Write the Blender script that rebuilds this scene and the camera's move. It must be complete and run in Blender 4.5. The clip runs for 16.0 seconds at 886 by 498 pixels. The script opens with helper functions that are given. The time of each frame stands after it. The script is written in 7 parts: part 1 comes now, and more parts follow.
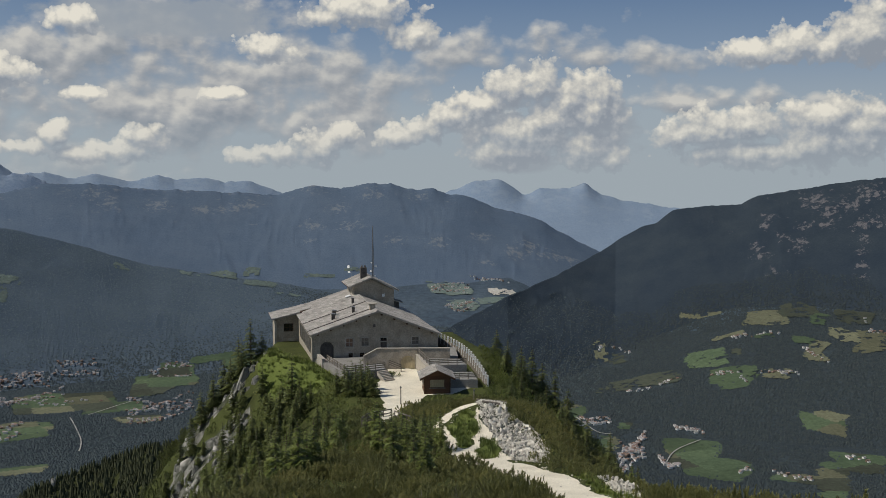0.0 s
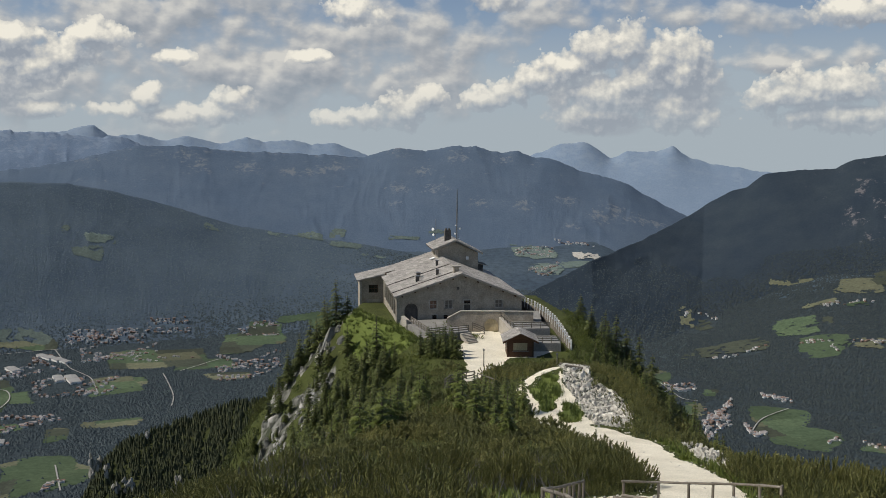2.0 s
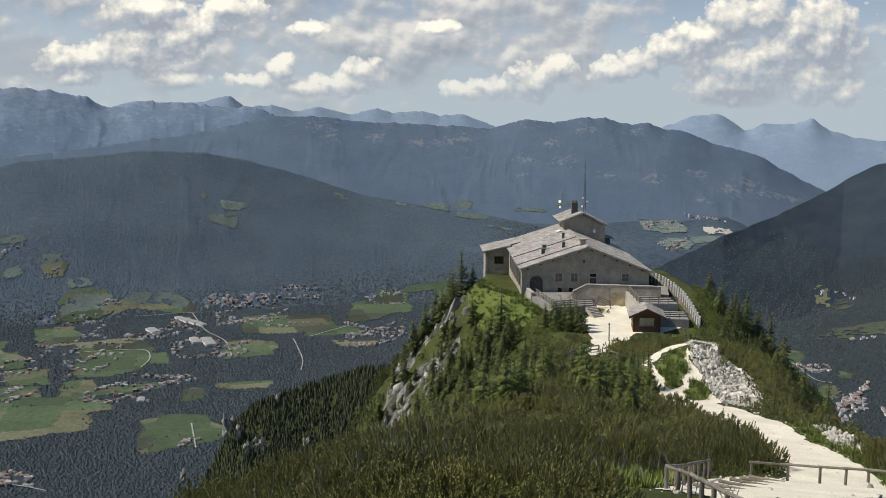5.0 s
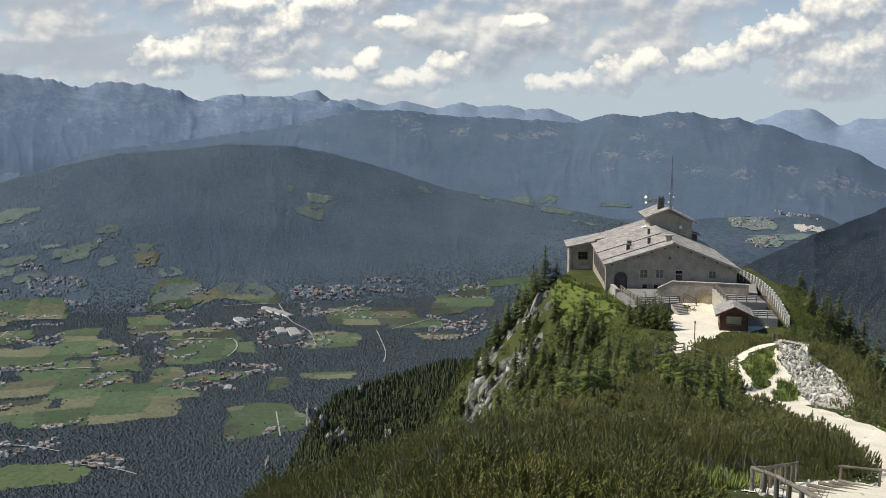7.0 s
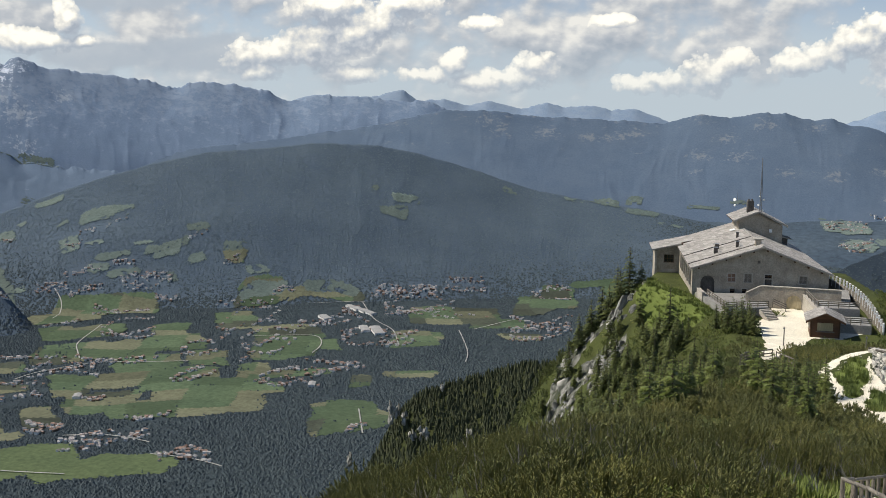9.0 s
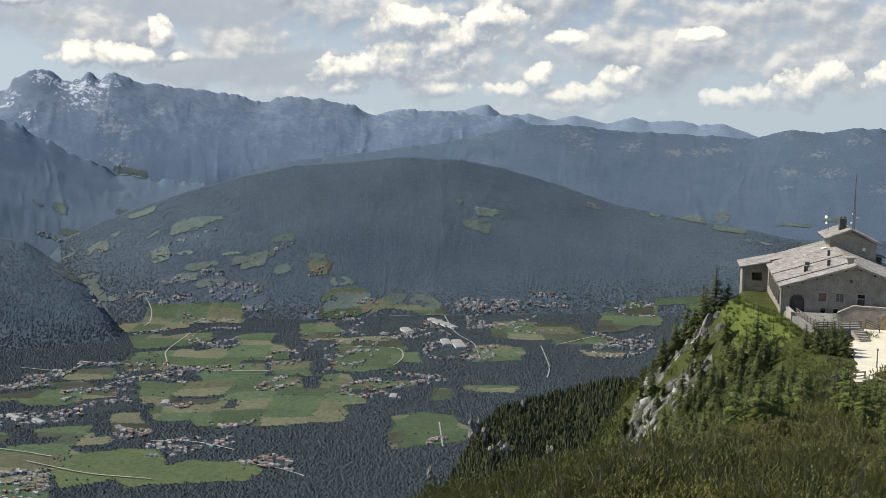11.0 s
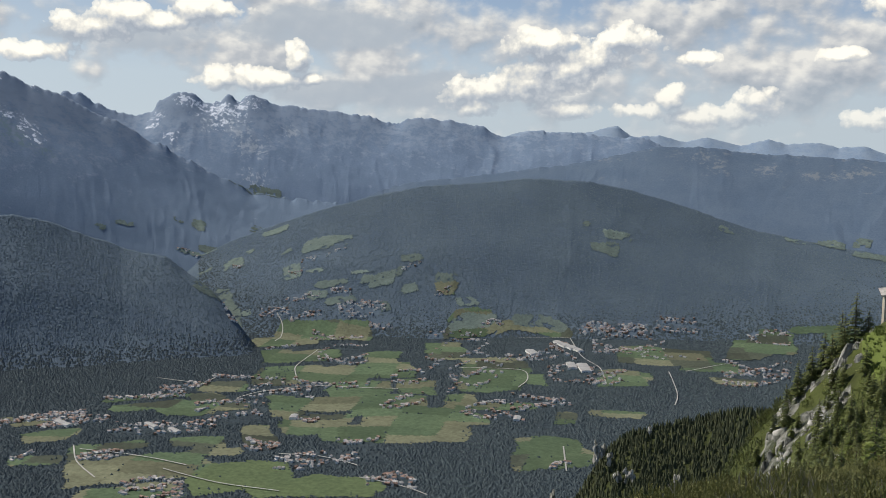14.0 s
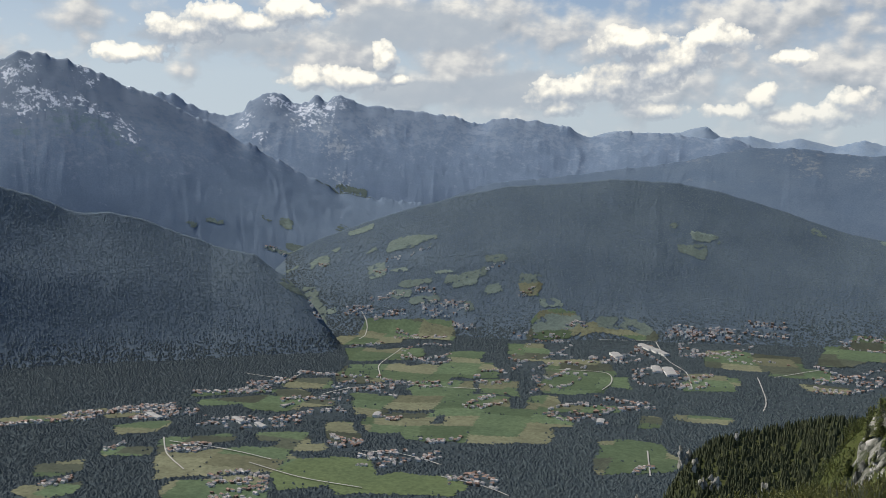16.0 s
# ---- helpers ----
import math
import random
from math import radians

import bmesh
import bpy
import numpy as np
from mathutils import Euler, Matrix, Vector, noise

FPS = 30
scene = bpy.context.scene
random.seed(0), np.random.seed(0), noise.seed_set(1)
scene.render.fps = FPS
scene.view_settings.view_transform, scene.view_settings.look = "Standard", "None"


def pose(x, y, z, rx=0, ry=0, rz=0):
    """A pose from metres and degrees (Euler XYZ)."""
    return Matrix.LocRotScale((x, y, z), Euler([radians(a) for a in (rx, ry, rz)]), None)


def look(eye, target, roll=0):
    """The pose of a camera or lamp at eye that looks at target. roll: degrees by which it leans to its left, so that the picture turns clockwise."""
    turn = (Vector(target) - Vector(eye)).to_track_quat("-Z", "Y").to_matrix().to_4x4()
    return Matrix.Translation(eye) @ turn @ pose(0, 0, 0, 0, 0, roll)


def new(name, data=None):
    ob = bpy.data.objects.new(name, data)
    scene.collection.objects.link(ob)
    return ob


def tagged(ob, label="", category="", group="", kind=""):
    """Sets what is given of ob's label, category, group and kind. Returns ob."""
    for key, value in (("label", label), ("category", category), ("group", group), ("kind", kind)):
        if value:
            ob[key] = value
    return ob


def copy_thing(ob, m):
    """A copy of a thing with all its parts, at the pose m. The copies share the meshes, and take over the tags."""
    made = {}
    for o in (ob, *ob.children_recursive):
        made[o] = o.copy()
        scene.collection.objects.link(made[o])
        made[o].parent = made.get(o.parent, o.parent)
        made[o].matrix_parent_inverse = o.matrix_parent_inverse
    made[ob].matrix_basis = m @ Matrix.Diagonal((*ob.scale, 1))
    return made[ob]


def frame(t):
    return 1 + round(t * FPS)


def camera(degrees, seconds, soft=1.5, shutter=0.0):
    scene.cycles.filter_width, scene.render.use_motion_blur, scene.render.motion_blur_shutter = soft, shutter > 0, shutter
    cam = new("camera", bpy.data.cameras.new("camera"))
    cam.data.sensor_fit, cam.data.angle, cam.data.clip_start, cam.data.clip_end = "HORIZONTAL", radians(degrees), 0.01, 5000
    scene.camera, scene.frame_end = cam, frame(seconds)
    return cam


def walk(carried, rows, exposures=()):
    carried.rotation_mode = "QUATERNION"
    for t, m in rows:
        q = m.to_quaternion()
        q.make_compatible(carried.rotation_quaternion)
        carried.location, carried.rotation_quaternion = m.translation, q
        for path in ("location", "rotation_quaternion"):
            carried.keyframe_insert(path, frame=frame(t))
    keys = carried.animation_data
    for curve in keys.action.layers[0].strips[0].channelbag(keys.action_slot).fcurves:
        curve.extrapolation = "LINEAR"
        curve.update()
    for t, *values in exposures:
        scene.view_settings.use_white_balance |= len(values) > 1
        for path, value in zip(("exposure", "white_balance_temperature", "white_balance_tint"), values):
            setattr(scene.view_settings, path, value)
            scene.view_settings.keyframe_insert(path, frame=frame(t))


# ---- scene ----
cam = camera(46.25, 16.0, soft=0.8)
EYE = 1.7
# seconds, yaw, pitch, roll of a camera that turns on its tripod
TURNS = [
    (0.0, 0.0, -4.7, 0.0), (0.5, 1.131, -5.073, -0.007), (1.0, 2.33, -5.743, -0.02), (1.5, 3.466, -6.361, -0.045),
    (2.0, 4.676, -6.746, -0.05), (2.5, 5.811, -7.062, -0.065), (3.0, 7.014, -7.407, -0.07), (3.5, 8.145, -7.715, -0.07),
    (4.0, 9.351, -7.987, -0.076), (6.5, 15.143, -8.649, -0.125), (7.0, 16.346, -8.656, -0.125), (7.5, 17.47, -8.653, -0.13),
    (8.0, 18.675, -8.655, -0.145), (8.5, 19.814, -8.657, -0.165), (9.0, 21.014, -8.651, -0.175), (11.5, 26.816, -7.654, -0.245),
    (12.0, 28.018, -7.439, -0.262), (12.5, 29.146, -7.22, -0.272), (13.0, 30.345, -6.996, -0.28), (13.5, 31.467, -6.79, -0.295),
    (14.0, 32.678, -6.745, -0.302), (14.5, 33.792, -6.748, -0.306), (15.0, 35.007, -6.745, -0.315), (15.5, 36.14, -6.75, -0.33),
    (16.0, 37.36, -6.756, -0.36),
]
walk(cam, [(t, pose(0, 0, EYE, 90 + pitch, roll, yaw)) for t, yaw, pitch, roll in TURNS],
     [(0, -0.15), (2, 0.03), (4, 0.22), (7, 0.42), (9, 0.46), (12.5, 0.44), (16, 0.42)])

# ---- light ----
SUN_AZ, SUN_EL = 103.0, 50.0   # degrees to the left of the first view, and above the horizon
world = bpy.data.worlds.new("world")
scene.world = world
world.use_nodes = True
wt = world.node_tree
sky = wt.nodes.new("ShaderNodeTexSky")
sky.sky_type, sky.sun_disc = "NISHITA", False
sky.sun_elevation, sky.sun_rotation = radians(SUN_EL), radians(-SUN_AZ)
sky.altitude = 1800.0
wt.links.new(sky.outputs[0], wt.nodes["Background"].inputs[0])
wt.nodes["Background"].inputs[1].default_value = 0.09
sun_data = bpy.data.lights.new("sun", "SUN")
sun_data.energy, sun_data.angle, sun_data.color = 4.2, radians(0.53), (1.0, 0.94, 0.84)
sun = new("sun", sun_data)
_a, _e = radians(SUN_AZ), radians(SUN_EL)
sun.matrix_world = look((-math.sin(_a) * math.cos(_e) * 900, math.cos(_a) * math.cos(_e) * 900, 900 * math.sin(_e)), (0, 0, 0))


# ---- small tools ----
def fbm(x, y, size, octaves=4, seed=0, ridged=False):
    """Fractal value noise over arrays x, y, about -1 to 1 (ridged: 0 to 1)."""
    x, y = np.asarray(x, float) / size, np.asarray(y, float) / size
    total, amp, norm = np.zeros(np.broadcast(x, y).shape), 1.0, 0.0
    for o in range(octaves):
        xi, yi = np.floor(x), np.floor(y)
        u, v = x - xi, y - yi
        u, v = u * u * u * (u * (6 * u - 15) + 10), v * v * v * (v * (6 * v - 15) + 10)

        def h(a, b):
            n = np.sin(a * 127.1 + b * 311.7 + (seed + o) * 74.7) * 43758.5453
            return 2 * (n - np.floor(n)) - 1
        n = (h(xi, yi) * (1 - u) + h(xi + 1, yi) * u) * (1 - v) + (h(xi, yi + 1) * (1 - u) + h(xi + 1, yi + 1) * u) * v
        total += amp * ((1 - np.abs(n)) ** 2 if ridged else n)
        norm += amp
        amp *= 0.5
        x, y = x * 2.03 + 17.3, y * 2.03 - 9.1
    return total / norm


def smooth(a, b, x):
    s = np.clip((np.asarray(x, float) - a) / (b - a), 0, 1)
    return s * s * (3 - 2 * s)


def mesh_of(name, verts, faces, mats=(), slots=None, soft=False):
    """A mesh from numpy arrays: verts (n, 3); faces (m, 3 or 4), or a list of such arrays."""
    me = bpy.data.meshes.new(name)
    faces = faces if isinstance(faces, list) else [faces]
    verts = np.asarray(verts, np.float32)
    me.vertices.add(len(verts))
    me.vertices.foreach_set("co", verts.ravel())
    loops = np.concatenate([np.asarray(f).ravel() for f in faces]).astype(np.int32)
    sizes = np.concatenate([np.full(len(f), np.asarray(f).shape[1]) for f in faces]).astype(np.int32)
    me.loops.add(len(loops))
    me.loops.foreach_set("vertex_index", loops)
    me.polygons.add(len(sizes))
    me.polygons.foreach_set("loop_start", np.concatenate([[0], np.cumsum(sizes)[:-1]]).astype(np.int32))
    me.polygons.foreach_set("loop_total", sizes)
    for m in mats:
        me.materials.append(m)
    if slots is not None:
        me.polygons.foreach_set("material_index", np.asarray(slots, np.int32))
    me.polygons.foreach_set("use_smooth", np.full(len(sizes), soft))
    me.update(calc_edges=True)
    return me


def grid_faces(rows, cols, wrap=False):
    i = np.arange(rows * cols).reshape(rows, cols)
    if wrap:
        i = np.concatenate([i, i[:, :1]], 1)
    return np.stack([i[:-1, :-1], i[:-1, 1:], i[1:, 1:], i[1:, :-1]], -1).reshape(-1, 4)


def part(name, bm, material, parent=None, label="", soft=False):
    me = bpy.data.meshes.new(name)
    bm.to_mesh(me)
    bm.free()
    me.materials.append(material)
    if soft:
        me.polygons.foreach_set("use_smooth", np.full(len(me.polygons), True))
    ob = new(name, me)
    ob.parent = parent
    return tagged(ob, label)


def empty(name, m=None, label="", category="", group=""):
    ob = new(name)
    ob.matrix_basis = m or Matrix()
    return tagged(ob, label, category, group)


def box(bm, size, at=(0, 0, 0), turn=None, bevel=0.0):
    """Adds a box of that size, centred at `at`."""
    m = Matrix.Translation(at) @ (turn or Matrix()) @ Matrix.Diagonal((*size, 1))
    r = bmesh.ops.create_cube(bm, size=1, matrix=m)
    if bevel:
        edges = list({e for v in r["verts"] for e in v.link_edges})
        bmesh.ops.bevel(bm, geom=edges, offset=bevel, segments=1, affect="EDGES")
    return bm


def rod(bm, a, b, r0, r1=None, sides=8):
    """Adds a tapered round bar from a to b."""
    a, b = Vector(a), Vector(b)
    m = Matrix.Translation((a + b) / 2) @ (b - a).to_track_quat("Z", "Y").to_matrix().to_4x4()
    bmesh.ops.create_cone(bm, cap_ends=True, segments=sides, radius1=r0, radius2=r0 if r1 is None else r1, depth=(b - a).length, matrix=m)
    return bm


def prism(bm, outline, depth, m=None):
    """Adds an outline in x, z, drawn out by depth along y."""
    m = m or Matrix()
    front = [bm.verts.new(m @ Vector((x, 0, z))) for x, z in outline]
    back = [bm.verts.new(m @ Vector((x, depth, z))) for x, z in outline]
    n = len(outline)
    bm.faces.new(front), bm.faces.new(back[::-1])
    for i in range(n):
        bm.faces.new((front[i], back[i], back[(i + 1) % n], front[(i + 1) % n]))
    bmesh.ops.recalc_face_normals(bm, faces=bm.faces[:])
    return bm


# ---- materials ----
def material(name, rough=0.8, spec=0.3, metal=0.0):
    m = bpy.data.materials.new(name)
    m.use_nodes = True
    b = m.node_tree.nodes["Principled BSDF"]
    b.inputs["Roughness"].default_value = rough
    b.inputs["Specular IOR Level"].default_value = spec
    b.inputs["Metallic"].default_value = metal
    return m, m.node_tree, b


def node(nt, kind, **values):
    n = nt.nodes.new(kind)
    for k, v in values.items():
        if isinstance(k, str) and k.startswith("i_"):
            n.inputs[k[2:].replace("_", " ")].default_value = v
    return n


def noise_of(nt, scale, detail=4, rough=0.6, coord="Object", stretch=(1, 1, 1)):
    tc = nt.nodes.new("ShaderNodeTexCoord")
    mp = nt.nodes.new("ShaderNodeMapping")
    mp.inputs["Scale"].default_value = stretch
    n = nt.nodes.new("ShaderNodeTexNoise")
    n.inputs["Scale"].default_value, n.inputs["Detail"].default_value, n.inputs["Roughness"].default_value = scale, detail, rough
    nt.links.new(tc.outputs[coord], mp.inputs[0])
    nt.links.new(mp.outputs[0], n.inputs["Vector"])
    return n.outputs["Fac"]


def ramp(nt, fac, stops):
    r = nt.nodes.new("ShaderNodeValToRGB")
    e = r.color_ramp.elements
    while len(e) < len(stops):
        e.new(0.5)
    for s, (p, c) in zip(e, stops):
        s.position, s.color = p, (*c, 1) if len(c) == 3 else c
    nt.links.new(fac, r.inputs[0])
    return r.outputs[0]


def mixed(nt, fac, a, b, mode="MIX"):
    n = nt.nodes.new("ShaderNodeMix")
    n.data_type, n.blend_type = "RGBA", mode
    for sock, v in ((n.inputs[0], fac), (n.inputs[6], a), (n.inputs[7], b)):
        if isinstance(v, bpy.types.NodeSocket):
            nt.links.new(v, sock)
        elif isinstance(v, (int, float)):
            sock.default_value = v
        else:
            sock.default_value = (*v, 1)
    return n.outputs[2]


def bump(nt, b, height, strength=0.5, distance=0.05):
    n = nt.nodes.new("ShaderNodeBump")
    n.inputs["Strength"].default_value, n.inputs["Distance"].default_value = strength, distance
    nt.links.new(height, n.inputs["Height"])
    nt.links.new(n.outputs[0], b.inputs["Normal"])


def grainy(name, dark, light, big=0.3, fine=6.0, rough=0.85, relief=0.4, spec=0.25, depth=0.03, stretch=(1, 1, 1), islands=0.0, objects=0.0, metal=0.0, spread=(0.3, 0.7)):
    """A surface whose colour wanders between two tones at two scales, with fine relief."""
    m, nt, b = material(name, rough, spec, metal)
    n1, n2 = noise_of(nt, big, 5, stretch=stretch), noise_of(nt, fine, 5, 0.7, stretch=stretch)
    c = ramp(nt, n1, [(spread[0], dark), (spread[1], light)])
    g = ramp(nt, n2, [(0.25, (0.62, 0.62, 0.62)), (0.75, (1.25, 1.25, 1.25))])
    c = mixed(nt, 1.0, c, g, "MULTIPLY")
    if islands or objects:
        src = nt.nodes.new("ShaderNodeNewGeometry").outputs["Random Per Island"] if islands else nt.nodes.new("ShaderNodeObjectInfo").outputs["Random"]
        k = islands or objects
        v = ramp(nt, src, [(0.0, (1 - k,) * 3), (1.0, (1 + k,) * 3)])
        c = mixed(nt, 1.0, c, v, "MULTIPLY")
    nt.links.new(c, b.inputs["Base Color"])
    if relief:
        bump(nt, b, n2, relief, depth)
    return m


MAT_PINE_GROUND = grainy("pine_floor", (0.038, 0.044, 0.015), (0.07, 0.082, 0.024), 0.25, 3.0, 0.95, 0.6, 0.1, 0.2)
MAT_GRASS = grainy("alpine_grass", (0.075, 0.098, 0.022), (0.13, 0.16, 0.038), 0.15, 5.0, 0.9, 0.6, 0.15, 0.1)
MAT_LIME = grainy("limestone", (0.055, 0.062, 0.035), (0.3, 0.29, 0.265), 0.3, 1.6, 0.9, 1.0, 0.2, 0.6, spread=(0.46, 0.66))
MAT_GRAVEL = grainy("limestone_gravel", (0.6, 0.548, 0.43), (0.76, 0.7, 0.56), 0.35, 9.0, 0.95, 0.5, 0.1, 0.04)
# both valley floors are blued for haze, the far one is paler
MAT_FOREST = grainy("hazy_valley_forest_floor", (0.034, 0.045, 0.053), (0.046, 0.06, 0.066), 0.006, 0.08, 0.95, 0.9, 0.05, 6.0)
MAT_HAZEFLOOR = grainy("hazy_far_valley_floor", (0.05, 0.07, 0.094), (0.07, 0.094, 0.116), 0.008, 0.06, 0.95, 0.6, 0.05, 6.0)
MAT_SPUR = grainy("spur_forest_floor", (0.03, 0.036, 0.014), (0.055, 0.062, 0.024), 0.02, 0.3, 0.95, 0.5, 0.05, 1.5)


def hazy_range_material(name, wood, open_land, rock, rock_from, rough_scale=0.01, stretch=(1, 1, 1), marks=(), low=None, streak=(1, 1, 0.4), patch=0.61, gain=0.17, of=""):
    """Wooded slopes with paler clearings, bare rock towards the top, and marks of snow, scree or grass (tone, spots).
    The tones given hold the blue haze.
    """
    m, nt, b = material(name, 0.95, 0.05)
    n1, n2, n3 = noise_of(nt, rough_scale, 6, 0.6), noise_of(nt, rough_scale * 5, 6, 0.7, stretch=stretch), noise_of(nt, rough_scale * 2.2, 5, 0.65)
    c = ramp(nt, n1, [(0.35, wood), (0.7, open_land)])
    c = mixed(nt, 1.0, c, ramp(nt, noise_of(nt, 0.19, 4, 0.7), [(0.3, (0.84, 0.86, 0.88)), (0.7, (1.12, 1.1, 1.08))]), "MULTIPLY")
    geo = nt.nodes.new("ShaderNodeNewGeometry")
    sep = nt.nodes.new("ShaderNodeSeparateXYZ")
    nt.links.new(geo.outputs["Position"], sep.inputs[0])

    def math_node(op, a, b):
        n = nt.nodes.new("ShaderNodeMath")
        n.operation = op
        for sock, v in zip(n.inputs, (a, b)):
            if isinstance(v, bpy.types.NodeSocket):
                nt.links.new(v, sock)
            else:
                sock.default_value = v
        return n.outputs[0]
    if low:
        # dense forest up to an uneven tree line
        tone, z0, z1 = low
        line = nt.nodes.new("ShaderNodeMapRange")
        line.inputs["From Min"].default_value, line.inputs["From Max"].default_value = z0, z1
        nt.links.new(math_node("ADD", sep.outputs[2], math_node("MULTIPLY", math_node("SUBTRACT", n1, 0.5), 260.0)), line.inputs[0])
        c = mixed(nt, line.outputs[0], tone, c)
    high = nt.nodes.new("ShaderNodeMapRange")
    high.inputs["From Min"].default_value, high.inputs["From Max"].default_value = rock_from
    high.inputs["To Min"].default_value, high.inputs["To Max"].default_value = 0.0, gain
    nt.links.new(sep.outputs[2], high.inputs[0])
    both = math_node("ADD", high.outputs[0], mixed(nt, 0.5, n2, n3))
    bare = ramp(nt, both, [(patch, (0, 0, 0)), (patch + 0.1, (1, 1, 1))])
    c = mixed(nt, bare, c, mixed(nt, n3, [v * 0.75 for v in rock], rock))
    ragged = noise_of(nt, 0.055, 6, 0.75, stretch=streak)
    for tone, spots in marks:
        best = None
        for az, el, size in spots:
            r = range_reach(of, az, el)
            far = nt.nodes.new("ShaderNodeVectorMath")
            far.operation = "DISTANCE"
            nt.links.new(geo.outputs["Position"], far.inputs[0])
            far.inputs[1].default_value = polar(az, r, EYE + r * math.tan(radians(el)))
            near = math_node("SUBTRACT", 1.0, math_node("DIVIDE", far.outputs["Value"], r * math.radians(size) * 1.5))
            best = near if best is None else math_node("MAXIMUM", best, near)
        lie = math_node("ADD", math_node("MULTIPLY", math_node("MAXIMUM", best, -1.5), 0.3), math_node("MULTIPLY", ragged, 2.4))
        c = mixed(nt, ramp(nt, math_node("SUBTRACT", lie, 0.8), [(0.56, (0, 0, 0)), (0.72, (1, 1, 1))]), c, tone)
    nt.links.new(c, b.inputs["Base Color"])
    bump(nt, b, mixed(nt, 0.6, n2, noise_of(nt, 0.22, 4, 0.7)), 0.5, 6.0)
    return m


# ---- the landscape ----
def polar(az, r, z):
    a = np.radians(az)
    return np.stack([-np.sin(a) * r, np.cos(a) * r, z], -1)


# stations along the near ridge: distance ahead, flat top's left and right edge, its height, fall per metre to the left and right
RIDGE = np.array([
    (-60, -12, 10, -12, 0.9, 0.9), (-12, -5, 5, -1.2, 0.6, 0.6), (0, -2, 3, 0.0, 0.6, 0.55), (12, -3, 5, -5.0, 0.62, 0.5), (28, -6, 14, -10.3, 0.6, 0.45),
    (38, -9, 18, -12.9, 0.55, 0.42), (60, -19, 24, -20.2, 0.58, 0.55), (85, -16, 18, -26.0, 0.62, 0.65), (110, -11, 13, -30.0, 0.62, 0.75),
    (130, -8, 14, -32.0, 0.55, 0.85), (142, -9, 14, -33.2, 0.55, 0.9), (154, -13, 10, -34.3, 0.62, 0.9), (172, -20, 11, -34.4, 0.8, 0.9), (181, -25, 11, -33.6, 0.9, 0.9),
    (190, -33, 9, -33.5, 1.1, 0.9), (222, -34, 2, -34.5, 1.2, 1.0), (245, -18, -6, -52.0, 1.2, 1.0), (300, -14, -6, -100.0, 1.0, 1.0), (420, -14, -6, -220, 1, 1), (800, -14, -6, -620, 1, 1)])
SPUR_AZ, SPUR_EL = (4, 13.0, 16.0, 19.1, 21.9, 23.0, 23.7, 25.3, 26.4, 28, 36), (-13.5, -15.1, -14.9, -15.7, -16.5, -17.2, -18.0, -20.6, -23, -27, -36)
FLOOR = -520.0


def near_height(x, y):
    st = [np.interp(y, RIDGE[:, 0], RIDGE[:, k]) for k in range(6)]
    dl, dr = np.maximum(0, st[1] - x), np.maximum(0, x - st[2])
    d = dl + dr
    fall = dl * st[4] + dr * st[5]
    z = st[3] - fall * (1 + 0.25 * smooth(10, 60, d))
    z -= smooth(18, 40, dl) * smooth(120, 160, y) * 14 * (1 - smooth(40, 90, dl))
    z += 2.6 * np.exp(-((x - 6) / 6.0) ** 2 - ((y - 136) / 9.0) ** 2)
    bumps = fbm(x, y, 14, 4, 3) * (0.5 + 2.6 * smooth(2, 30, d)) + fbm(x, y, 60, 3, 5) * 6 * smooth(20, 90, d)
    return z + bumps * smooth(0, 3, d + 1.2 * (1 - smooth(100, 125, y)))


def valley_height(x, y):
    r, az = np.hypot(x, y), np.degrees(np.arctan2(-x, y))
    z = FLOOR + np.clip(r - 2600, 0, 1300) * 0.2 * (0.25 + 0.75 * smooth(-9, -3, az)) - np.maximum(0, r - 4000) * 0.5 + fbm(x, y, 500, 4, 9) * 9 * smooth(1100, 1800, r)
    return z + smooth(-6, -18, az) * np.clip((r - 2000) * 0.2, 0, 140) + fbm(x, y, 260, 3, 19) * 12 * smooth(2500, 2900, r)


def land_height(x, y):
    r, az = np.hypot(x, y), np.degrees(np.arctan2(-x, y))
    rs = 950 - 6 * np.abs(az - 18)
    crest = EYE + rs * np.tan(np.radians(np.interp(az, SPUR_AZ, SPUR_EL)))
    spur = crest - np.where(r > rs, (r - rs) * 0.9, (rs - r) * 0.42) + fbm(x, y, 90, 4, 21) * 8 * smooth(0, 120, np.abs(r - rs))
    spur = np.where((az > 0) & (az < 40) & (r > 300), spur, -9999)
    z = near_height(x, y)
    return np.maximum(np.maximum(z, valley_height(x, y)), spur)


def build_ground():
    az = np.concatenate([np.arange(-30, 64, 0.22), np.arange(64, 330, 4.0)])
    r = np.concatenate([[0.02, 0.7], np.arange(1.5, 36, 1.1), np.arange(36, 145, 0.5), np.arange(145, 240, 1.2), 240 * (4930 / 240) ** np.linspace(0, 1, 170)])
    A, Rr = np.meshgrid(az, r)
    p = polar(A, Rr, 0 * A)
    z = land_height(p[..., 0], p[..., 1])
    p[..., 2] = z
    me = mesh_of("ground", p.reshape(-1, 3), grid_faces(*A.shape, wrap=True)[:, ::-1], (MAT_PINE_GROUND, MAT_GRASS, MAT_LIME, MAT_GRAVEL, MAT_FOREST, MAT_SPUR, MAT_HAZEFLOOR), soft=True)
    c = p[:-1].reshape(-1, 3)
    slots = np.where(np.hypot(c[:, 0], c[:, 1]) > 1250, 4, np.where(np.hypot(c[:, 0], c[:, 1]) > 300, 5, 0))
    me.polygons.foreach_set("material_index", slots.astype(np.int32))
    return tagged(new("ground", me), "alpine ridge of dwarf pine and limestone falling to a wooded valley", "ground", kind="structure")


